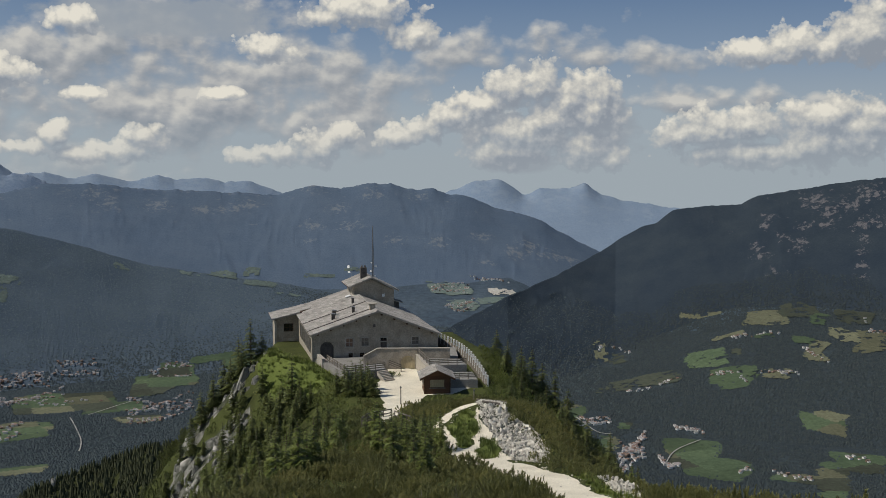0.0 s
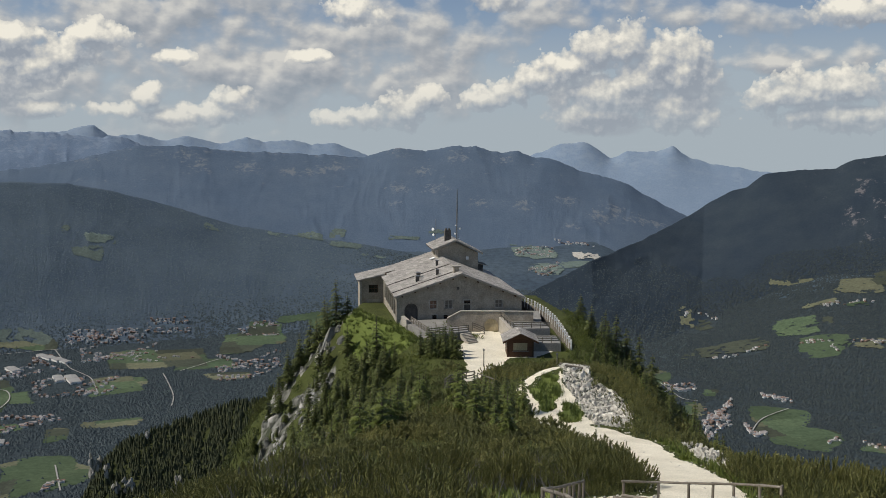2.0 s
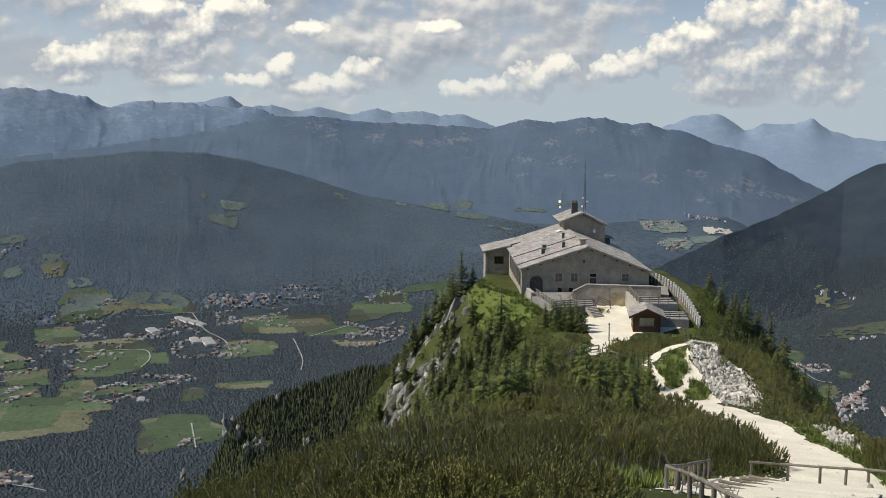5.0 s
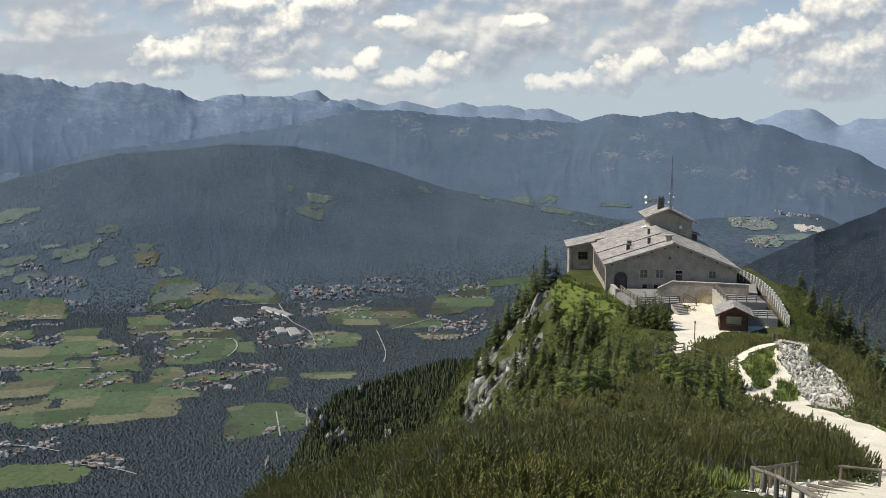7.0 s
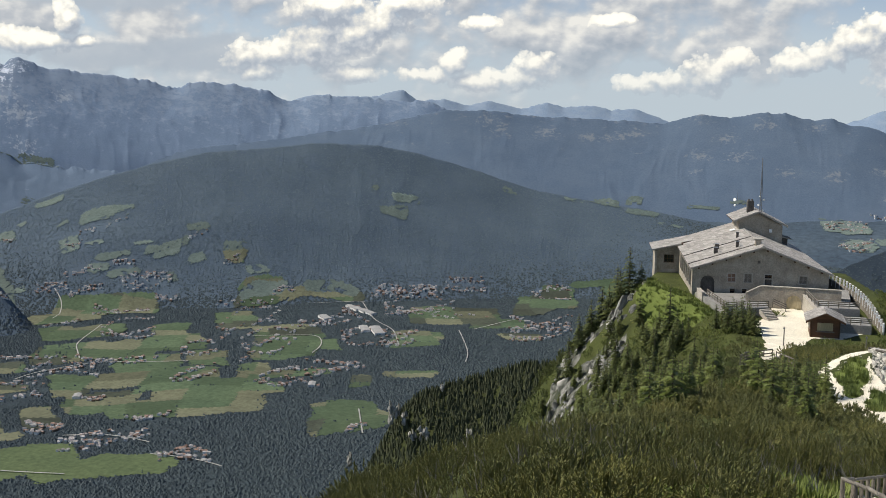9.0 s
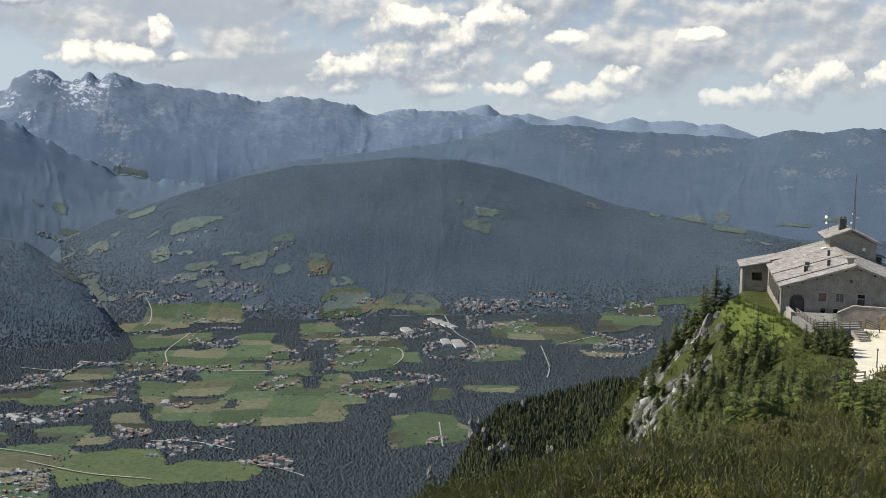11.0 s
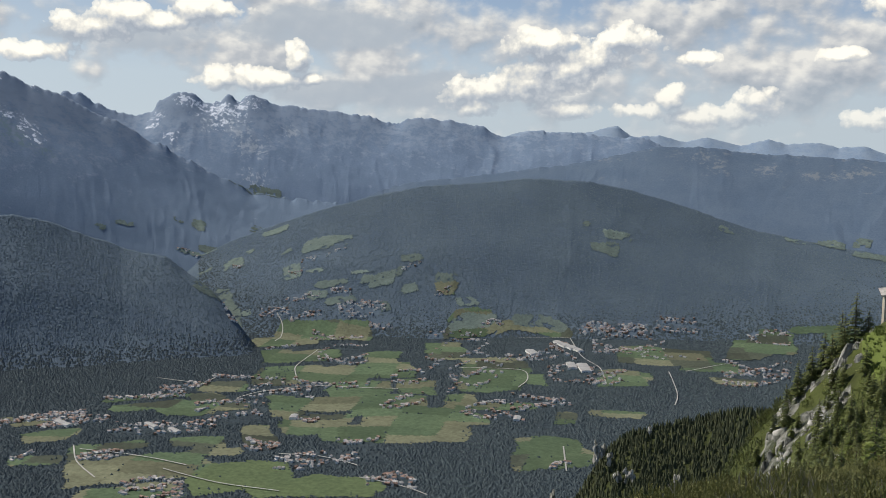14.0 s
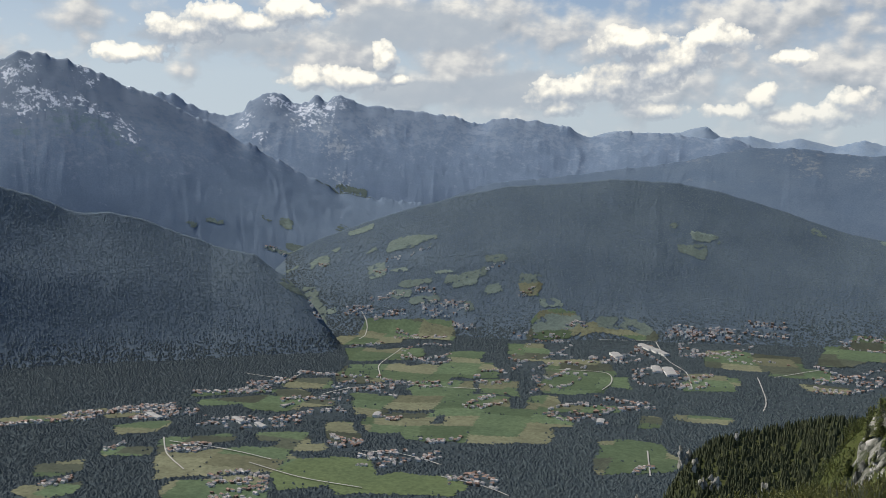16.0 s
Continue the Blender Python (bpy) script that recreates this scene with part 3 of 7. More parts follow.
    sheet_col = ramp(nt, sheet_lit, [(0.05, (0.275, 0.31, 0.355)), (0.45, (0.385, 0.405, 0.43)), (0.95, (0.62, 0.61, 0.575))])
    lit = fmath("MULTIPLY_ADD", fmath("SUBTRACT", h0, h1), 0.55, 0.27)
    heap_lit = fmath("ADD", lit, fmath("MULTIPLY", fmath("SUBTRACT", h0, h2), 0.3), clamp=True)
    heap_col = ramp(nt, heap_lit, [(0.03, (0.29, 0.325, 0.375)), (0.3, (0.4, 0.425, 0.455)), (0.6, (0.565, 0.56, 0.53)), (1.0, (0.84, 0.8, 0.7))])
    sheet_mask = ramp(nt, fmath("MULTIPLY_ADD", s0, 0.8, 0.26, clamp=True), [(0.0, (0, 0, 0)), (0.5, (1, 1, 1))])
    heap_mask = ramp(nt, fmath("ADD", h0, 0.0, clamp=True), [(0.0, (0, 0, 0)), (0.1, (0.5, 0.5, 0.5)), (0.42, (1, 1, 1))])
    under = fmath("ADD", fmath("SUBTRACT", 1.0, fmath("SQRT", fmath("MAXIMUM", nearest(uv, SHADED), 0.0))), fmath("MULTIPLY_ADD", cloud_noise(uv, 0.5, 5, 0.6, 1.6, 7.0), 1.8, -0.6))
    under_mask = ramp(nt, fmath("ADD", under, 0.0, clamp=True), [(0.0, (0, 0, 0)), (0.4, (0.85, 0.85, 0.85))])
    low = ramp(nt, fmath("DIVIDE", sep.outputs[1], 3.0, clamp=True), [(0.0, (0.55, 0.55, 0.55)), (1.0, (1, 1, 1))])
    glare = nt.nodes.new("ShaderNodeMapRange")
    for k, v in zip((1, 2, 3, 4), (20.0, 62.0, 1.0, 1.45)):
        glare.inputs[k].default_value = v
    link(sep.outputs[0], glare.inputs[0])
    air = mixed(nt, fmath("MULTIPLY_ADD", glare.outputs[0], 1.1, -1.1, clamp=True), air, (0.46, 0.53, 0.58))
    col = mixed(nt, mixed(nt, 1.0, sheet_mask, low, "MULTIPLY"), air, sheet_col)
    col = mixed(nt, under_mask, col, (0.33, 0.37, 0.415))
    col = mixed(nt, mixed(nt, 1.0, heap_mask, low, "MULTIPLY"), col, heap_col)
    link(col, em.inputs[0])
    az = np.arange(-40, 80.1, 1.0)
    A, S = np.meshgrid(az, np.linspace(0, 1, 16))
    E = -7 + S * (7 + np.interp(A, (-40, 16, 23, 28, 80), (10.2, 9.8, 8.8, 7.4, 7.3)))
    p = polar(A, 4960 * np.cos(np.radians(E)), 4960 * np.sin(np.radians(E)))
    f = grid_faces(*A.shape)
    me = mesh_of("sky", p.reshape(-1, 3), f, (m,), soft=True)
    layer = me.uv_layers.new(name="UVMap")
    layer.data.foreach_set("uv", np.stack([A.ravel()[f.ravel()], E.ravel()[f.ravel()]], -1).astype(np.float32).ravel())
    return tagged(new("backdrop_sky", me), "hazy blue sky with broken cumulus clouds", "sky", kind="structure")


build_sky()
# ---- the mountain house ----
MAT_WALL = grainy("rubble_wall", (0.26, 0.222, 0.172), (0.42, 0.37, 0.295), 0.5, 3.5, 0.9, 0.8, 0.2, 0.06)
MAT_TRIM = grainy("pale_stone_trim", (0.32, 0.29, 0.24), (0.43, 0.39, 0.33), 0.8, 8.0, 0.85, 0.3)
MAT_SHINGLE = grainy("weathered_shingle", (0.24, 0.222, 0.198), (0.37, 0.345, 0.31), 0.35, 5.0, 0.85, 0.6, 0.25, 0.03, islands=0.22)
MAT_WOOD = grainy("dark_stained_wood", (0.05, 0.027, 0.014), (0.11, 0.06, 0.032), 0.6, 7.0, 0.75, 0.5, stretch=(1, 1, 0.2))
MAT_GREYWOOD = grainy("weathered_timber", (0.11, 0.095, 0.075), (0.23, 0.205, 0.17), 1.0, 9.0, 0.85, 0.5, stretch=(1, 1, 0.4), objects=0.15)
MAT_METAL = grainy("grey_metal", (0.11, 0.115, 0.12), (0.19, 0.195, 0.2), 2.0, 12.0, 0.5, 0.1, 0.5, metal=0.3)
MAT_WHITE = grainy("white_paint", (0.68, 0.68, 0.66), (0.8, 0.8, 0.78), 1.0, 9.0, 0.6, 0.1)
MAT_DARK = grainy("dark_chimney_stone", (0.06, 0.055, 0.05), (0.14, 0.125, 0.11), 1.5, 7.0, 0.9, 0.7)
MAT_DECK = grainy("grey_terrace_gravel", (0.19, 0.18, 0.165), (0.27, 0.26, 0.235), 0.5, 8.0, 0.95, 0.4)
MAT_GATE = grainy("pale_gate_boards", (0.4, 0.33, 0.2), (0.5, 0.42, 0.27), 0.8, 5.0, 0.8, 0.3, stretch=(3, 1, 0.3))
MAT_REDWOOD = grainy("red_brown_boards", (0.085, 0.042, 0.025), (0.145, 0.075, 0.042), 0.7, 6.0, 0.75, 0.5, stretch=(0.3, 0.3, 4))
MAT_CURTAIN = grainy("grey_curtain", (0.14, 0.12, 0.1), (0.22, 0.2, 0.17), 2.0, 9.0, 0.9, 0.0)
MAT_BLIND = grainy("reddish_blind", (0.2, 0.12, 0.08), (0.28, 0.18, 0.13), 2.0, 9.0, 0.9, 0.0)
MAT_GLASS, _nt, _b = material("window_glass", 0.08, 0.5)
_b.inputs["Base Color"].default_value = (0.012, 0.014, 0.016, 1)

HOUSE = pose(-23.3, 182.6, -33.4, 0, 0, 13.3)
house = empty("mountain_house", HOUSE, "stone mountain lodge with shingled gable roofs on a ridge", "house")


def wall_run(name, parent, length, top, openings, m, thick=0.5, bottom=-3.0, material=MAT_WALL):
    """A wall along x with real openings (x0, x1, z0, z1); top is a list of (x, z)."""
    bm = bmesh.new()
    xs = sorted({0.0, length, *[x for x, _ in top if 0 < x < length], *[v for o in openings for v in o[:2]]})
    f = lambda x: float(np.interp(x, [p[0] for p in top], [p[1] for p in top]))
    for x0, x1 in zip(xs, xs[1:]):
        holes = sorted((o[2], o[3]) for o in openings if o[0] <= x0 + 1e-6 and o[1] >= x1 - 1e-6)
        z = bottom
        for a, b in holes:
            prism(bm, [(x0, z), (x1, z), (x1, a), (x0, a)], thick, m)
            z = b
        prism(bm, [(x0, z), (x1, z), (x1, f(x1)), (x0, f(x0))], thick, m)
    return part(name, bm, material, parent)


def window(parent, m, w, h, bars=1, trim=0.16, frame_mat=MAT_TRIM, shutter=None, curtain=None):
    """A window in an opening: stone surround, sash, glass. m: lower left corner, x along the wall, y into it."""
    bm = bmesh.new()
    for at, size in (((w / 2, -0.02, -trim / 2), (w + 2 * trim, 0.16, trim)), ((w / 2, -0.02, h + trim / 2), (w + 2 * trim, 0.16, trim)),
                     ((-trim / 2, -0.02, h / 2), (trim, 0.16, h)), ((w + trim / 2, -0.02, h / 2), (trim, 0.16, h))):
        box(bm, size, at)
    bm.transform(m)
    win = part("window", bm, frame_mat, parent)
    bm = bmesh.new()
    for i in range(bars + 2):
        box(bm, (0.07, 0.06, h), (0.035 + (w - 0.07) * i / (bars + 1), 0.2, h / 2))
    for z in (0.04, h / 2, h - 0.04):
        box(bm, (w, 0.055, 0.07), (w / 2, 0.2, z))
    bm.transform(m)
    part("sash", bm, MAT_WOOD if shutter is None else shutter, win)
    bm = bmesh.new()
    box(bm, (w, 0.02, h), (w / 2, 0.24, h / 2))
    bm.transform(m)
    part("pane", bm, curtain or MAT_GLASS, win)
    return win


def shingles(name, parent, a, b, y0, y1, course=0.8, width=1.15, seed=1, m=None, label=""):
    """A roof slope from its ridge a=(x, z) to its eave b=(x, z), laid in overlapping courses along y."""
    rnd = np.random.RandomState(seed)
    a, b = np.array(a, float), np.array(b, float)
    run = np.linalg.norm(b - a)
    d = (b - a) / run
    n = np.array([-d[1], d[0]])
    if n[1] < 0:
        n = -n
    verts, faces = [], []
    rows = int(math.ceil(run / course))
    for i in range(rows):
        s0, s1 = i * run / rows - (0.12 if i else 0), (i + 1) * run / rows
        y = y0 + (-rnd.rand() * width if i % 2 else 0)
        while y < y1:
            w = width * rnd.uniform(0.7, 1.3)
            ya, yb = max(y, y0), min(y + w - 0.02, y1)
            y += w
            if yb - ya < 0.1:
                continue
            t = rnd.uniform(0.05, 0.10)
            lo = 0.10 + rnd.uniform(0, 0.04)
            k = len(verts)
            for s, hgt in ((s0, 0.05), (s1, lo)):
                base = a + d * s
                for yy in (ya, yb):
                    for off in (hgt - t, hgt):
                        q = base + n * off
                        verts.append((q[0], yy, q[1]))
            faces += [(k + 1, k + 3, k + 7, k + 5), (k + 4, k + 5, k + 7, k + 6), (k, k + 1, k + 5, k + 4), (k + 2, k + 6, k + 7, k + 3)]
    me = mesh_of(name, verts, np.array(faces), (MAT_SHINGLE,))
    ob = new(name, me)
    ob.parent = parent
    return tagged(ob, label, kind="stuff")


def slope_slab(name, parent, a, b, y0, y1, thick=0.22, material=MAT_WOOD):
    bm = bmesh.new()
    a, b = Vector((a[0], 0, a[1])), Vector((b[0], 0, b[1]))
    d = (b - a).normalized()
    n = Vector((-d.z, 0, d.x))
    n = -n if n.z < 0 else n
    prism(bm, [(p.x, p.z) for p in (a, b, b - n * thick, a - n * thick)], y1 - y0, Matrix.Translation((0, y0, 0)))
    return part(name, bm, material, parent)


def verge(parent, pts, y, material=MAT_TRIM):
    """Pale boards along a gable's edges."""
    bm = bmesh.new()
    for (x0, z0), (x1, z1) in zip(pts, pts[1:]):
        prism(bm, [(x0, z0 - 0.26), (x1, z1 - 0.26), (x1, z1 + 0.03), (x0, z0 + 0.03)], 0.07, Matrix.Translation((0, y, 0)))
    return part("verge_board", bm, material, parent)


def build_house():
    L = 34.0
    gable = [(0, 4.75), (11.8, 8.45), (23.0, 4.25)]
    windows = [(6.05, 7.35, 2.35, 3.85), (8.85, 10.15, 2.35, 3.85), (18.1, 19.4, 2.3, 3.7), (6.5, 7.3, 0.4, 1.2), (8.55, 9.35, 0.4, 1.2)]
    door, transom, arch = (12.3, 13.5, 0.3, 3.0), (12.3, 13.5, 3.15, 3.75), (1.45, 3.85, 0.0, 3.4)
    wall_run("front_wall", house, 23.0, gable, windows + [door, transom, arch], Matrix())
    for x0, x1, z0, z1 in windows:
        window(house, Matrix.Translation((x0, 0, z0)), x1 - x0, z1 - z0, 1 if z0 > 1 else 0, shutter=MAT_TRIM if z0 > 1 else None, curtain=(MAT_CURTAIN if x0 > 6.2 else MAT_BLIND) if z0 > 1 else None)
    window(house, Matrix.Translation((transom[0], 0, transom[2])), 1.2, 0.6, 1)
    bm = bmesh.new()
    box(bm, (1.2, 0.08, 2.7), (12.9, 0.22, 1.65), bevel=0.02)
    d = part("door", bm, MAT_DARK, house, "dark wooden house door")
    bm = bmesh.new()
    box(bm, (0.06, 0.08, 0.3), (13.35, 0.14, 1.4), bevel=0.01)
    part("handle", bm, MAT_METAL, d)
    bm = bmesh.new()
    for at, size in (((12.22, -0.03, 1.95), (0.2, 0.2, 3.9)), ((13.58, -0.03, 1.95), (0.2, 0.2, 3.9)), ((12.9, -0.03, 3.85), (1.6, 0.2, 0.2))):
        box(bm, size, at)
    part("door_surround", bm, MAT_TRIM, house)
    # arched gate with the spandrels above it
    cx, r, spring = 2.65, 1.2, 2.2
    bm = bmesh.new()
    for side in (-1, 1):
        pts = [(cx + side * r, 3.4), (cx, 3.4)] + [(cx + side * r * math.sin(a), spring + r * math.cos(a)) for a in np.linspace(0.02, math.pi / 2, 9)]
        prism(bm, pts if side > 0 else pts[::-1], 0.5)
    part("arch_spandrel", bm, MAT_WALL, house)
    bm = bmesh.new()
    prism(bm, [(cx - r, 0), (cx + r, 0)] + [(cx + r * math.cos(a), spring + r * math.sin(a)) for a in np.linspace(0, math.pi, 13)], 0.1, Matrix.Translation((0, 0.3, 0)))
    leaf = part("arched_gate", bm, MAT_DARK, house, "dark arched timber gate")
    for i in range(6):
        bm = bmesh.new()
        box(bm, (0.05, 0.08, 2.6), (cx - 1 + i * 0.4, 0.25, 1.3))
        part("batten", bm, MAT_DARK, leaf)
    for a0, a1 in zip(np.linspace(0, math.pi, 12), np.linspace(0, math.pi, 12)[1:]):
        a1 -= 0.02
        bm = bmesh.new()
        prism(bm, [(cx + q * math.cos(a), spring + q * math.sin(a)) for q, a in ((r + 0.02, a0), (r + 0.38, a0), (r + 0.38, a1), (r + 0.02, a1))], 0.06, Matrix.Translation((0, -0.05, 0)))
        part("arch_stone", bm, MAT_WALL, house)
    bm = bmesh.new()
    box(bm, (0.45, 0.12, 0.5), (11.2, -0.01, 6.0), bevel=0.03)
    part("vent", bm, MAT_DARK, house)
    # long side with tall windows between piers
    side = pose(0, 25.5, 0, 0, 0, -90)
    tall = [(25.5 - y - 2.2, 25.5 - y, 1.0, 3.9) for y in (1.6, 5.2, 8.8, 12.4, 16.0, 19.6)]
    wall_run("side_wall", house, 25.0, [(0, 4.7), (25.0, 4.7)], tall, side)
    for x0, x1, z0, z1 in tall:
        window(house, side @ Matrix.Translation((x0, 0, z0)), x1 - x0, z1 - z0, 2)
    wall_run("side_wall", house, L - 1, [(0, 4.2), (L - 1, 4.2)], [(8, 10, 1, 3), (14, 16, 1, 3), (22, 24, 1, 3)], pose(23.0, 0.5, 0, 0, 0, 90))
    wall_run("back_wall", house, 20.0, [(0, 4.25), (11.2, 8.45), (20, 5.6)], [], pose(23.0, L, 0, 0, 0, 180))
    wall_run("side_wall", house, 8.0, [(0, 5.5), (8.0, 5.5)], [], pose(3.0, L - 0.5, 0, 0, 0, -90))
    # roof
    ridge, le, re = (11.8, 8.75), (-0.45, 4.75), (23.5, 4.15)
    inner = (2.5, 5.7)
    slope_slab("roof", house, ridge, le, -0.8, 26.2)
    slope_slab("roof", house, ridge, inner, 26.2, L + 0.6)
    slope_slab("roof", house, ridge, re, -0.8, L + 0.6)
    shingles("roof_shingles", house, ridge, le, -0.8, 26.2, seed=2)
    shingles("roof_shingles", house, ridge, inner, 26.2, L + 0.6, seed=12)
    shingles("roof_shingles", house, ridge, re, -0.8, L + 0.6, seed=3)
    verge(house, [le, ridge, re], -0.9)
    bm = bmesh.new()
    box(bm, (0.5, 23.5, 0.16), (11.8, 11.0, 8.86), bevel=0.04)
    part("ridge_cap", bm, MAT_SHINGLE, house)
    for x in np.arange(1.0, 23.5, 2.3):
        z = float(np.interp(x, (le[0], ridge[0], re[0]), (le[1], ridge[1], re[1]))) - 0.42
        bm = bmesh.new()
        box(bm, (0.22, 0.9, 0.24), (x, -0.4, z))
        part("purlin", bm, MAT_WOOD, house)
    # seams up the slope
    sl = math.atan2(ridge[1] - le[1], ridge[0] - le[0])
    for y in (3.0, 12.0):
        bm = bmesh.new()
        box(bm, (13.0, 0.12, 0.12), ((ridge[0] + le[0]) / 2, y, (ridge[1] + le[1]) / 2 + 0.2), Matrix.Rotation(-sl, 4, "Y"))
        part("snow_guard", bm, MAT_DARK, house)
    for x, y, s in ((5.2, 9.5, 0.7), (4.6, 6.2, 0.65), (8.3, 6.0, 0.5), (9.6, 15.5, 0.45)):
        z = float(np.interp(x, (le[0], ridge[0]), (le[1], ridge[1])))
        bm = bmesh.new()
        box(bm, (s, s, 1.1), (x, y, z + 0.5), bevel=0.03)
        v = part("roof_vent", bm, MAT_DARK, house)
        bm = bmesh.new()
        box(bm, (s + 0.2, s + 0.2, 0.1), (x, y, z + 1.1), bevel=0.03)
        part("cap", bm, MAT_METAL, v)
    bm = bmesh.new()
    box(bm, (1.0, 1.0, 1.3), (11.3, 2.6, 9.0), bevel=0.04)
    c = part("chimney", bm, MAT_WALL, house)
    bm = bmesh.new()
    box(bm, (1.7, 1.6, 0.22), (11.3, 2.6, 9.72), bevel=0.05)
    part("cap", bm, MAT_TRIM, c)
    # side wing
    wing = pose(-4.6, 25.5, 0)
    wall_run("wing_wall", house, 4.6, [(0, 3.9), (4.6, 4.9)], [(1.7, 3.5, 1.5, 3.0)], wing)
    window(house, wing @ Matrix.Translation((1.7, 0, 1.5)), 1.8, 1.5, 2, 0.05, MAT_WOOD)
    wall_run("wing_wall", house, 7.0, [(0, 3.9), (7.0, 3.9)], [], pose(-4.6, 33.0, 0, 0, 0, -90))
    wall_run("wing_wall", house, 7.4, [(0, 5.4), (7.4, 3.9)], [], pose(2.8, 33.5, 0, 0, 0, 180))
    slope_slab("wing_roof", house, (0.6, 5.4), (-5.4, 4.1), 24.7, 26.2)
    slope_slab("wing_roof", house, (2.9, 5.9), (-5.4, 4.1), 26.2, 34.0)
    shingles("roof_shingles", house, (0.3, 5.35), (-5.4, 4.1), 24.7, 26.2, seed=5)
    shingles("roof_shingles", house, (2.6, 5.85), (-5.4, 4.1), 26.2, 34.0, seed=15)
    verge(house, [(-5.4, 4.1), (0.3, 5.35)], 24.6)
    bm = bmesh.new()
    box(bm, (2.6, 0.3, 0.7), (-2.0, 25.4, -0.2), bevel=0.05)
    part("plinth_panel", bm, MAT_TRIM, house)
    bm = bmesh.new()
    box(bm, (0.5, 0.5, 6.6), (-4.55, 25.45, 0.4), bevel=0.05)
    part("corner_pier", bm, MAT_TRIM, house, "pale rendered corner pier")
    # tower
    TX, TZ = 0.4, -0.75
    tw = Matrix.Translation((10.6 + TX, 24.0, TZ))
    wall_run("tower_wall", house, 8.3, [(0, 11.1), (3.6, 12.45), (8.3, 10.2)], [], tw, bottom=4.0)
    wall_run("tower_wall", house, 8.3, [(0, 10.2), (4.7, 12.45), (8.3, 11.1)], [], pose(18.9 + TX, 33.0, TZ, 0, 0, 180), bottom=4.0)
    wall_run("tower_wall", house, 8.0, [(0, 11.1), (8.0, 11.1)], [(3, 4.2, 9.2, 10.4)], pose(10.6 + TX, 32.5, TZ, 0, 0, -90), bottom=4.0)
    wall_run("tower_wall", house, 8.0, [(0, 10.2), (8.0, 10.2)], [], pose(18.9 + TX, 24.5, TZ, 0, 0, 90), bottom=4.0)
    window(house, pose(10.6 + TX, 32.5, TZ, 0, 0, -90) @ Matrix.Translation((3, 0, 9.2)), 1.2, 1.2, 1)
    ta, tl, tr = [(x + TX, z + TZ) for x, z in ((14.2, 12.95), (9.5, 11.05), (19.8, 10.15))]
    for e, sd in ((tl, 7), (tr, 8)):
        slope_slab("tower_roof", house, ta, e, 23.2, 33.8)
        shingles("roof_shingles", house, ta, e, 23.2, 33.8, seed=sd)
    verge(house, [tl, ta, tr], 23.1)
    bm = bmesh.new()
    box(bm, (0.55, 0.08, 0.65), (17.1, 23.94, 8.4), bevel=0.02)
    part("wall_plate", bm, MAT_WHITE, house)
    bm = bmesh.new()
    rod(bm, (15.3, 23.85, 6.4), (15.3, 23.85, 8.6), 0.07)
    part("downpipe", bm, MAT_TRIM, house)
    bm = bmesh.new()
    box(bm, (1.0, 1.6, 0.08), (9.9, 24.4, 8.4), Matrix.Rotation(-0.3, 4, "Y"))
    part("flashing", bm, MAT_WHITE, house)
    bm = bmesh.new()
    box(bm, (1.25, 1.25, 2.9), (13.5, 27.0, 12.5), bevel=0.05)
    c = part("chimney", bm, MAT_DARK, house, "dark stone chimney")
    for dx in (-0.3, 0.3):
        bm = bmesh.new()
        rod(bm, (13.5 + dx, 27, 13.9), (13.5 + dx, 27, 14.3), 0.2, 0.18, 10)
        part("pot", bm, MAT_DARK, c)
    # small glazed annex roof on the far slope
    bm = bmesh.new()
    box(bm, (3.2, 3.5, 0.14), (19.9, 26.5, 7.0), Matrix.Rotation(0.25, 4, "Y"), bevel=0.03)
    an = part("annex_roof", bm, MAT_TRIM, house)
    bm = bmesh.new()
    for i in range(4):
        box(bm, (3.0, 0.06, 0.12), (19.9, 25.1 + i * 0.95, 7.12), Matrix.Rotation(0.25, 4, "Y"))
    part("rib", bm, MAT_METAL, an)
    bm = bmesh.new()
    box(bm, (1.8, 2.6, 2.6), (19.7, 26.5, 5.6), bevel=0.03)
    part("annex_wall", bm, MAT_DARK, house)


build_house()


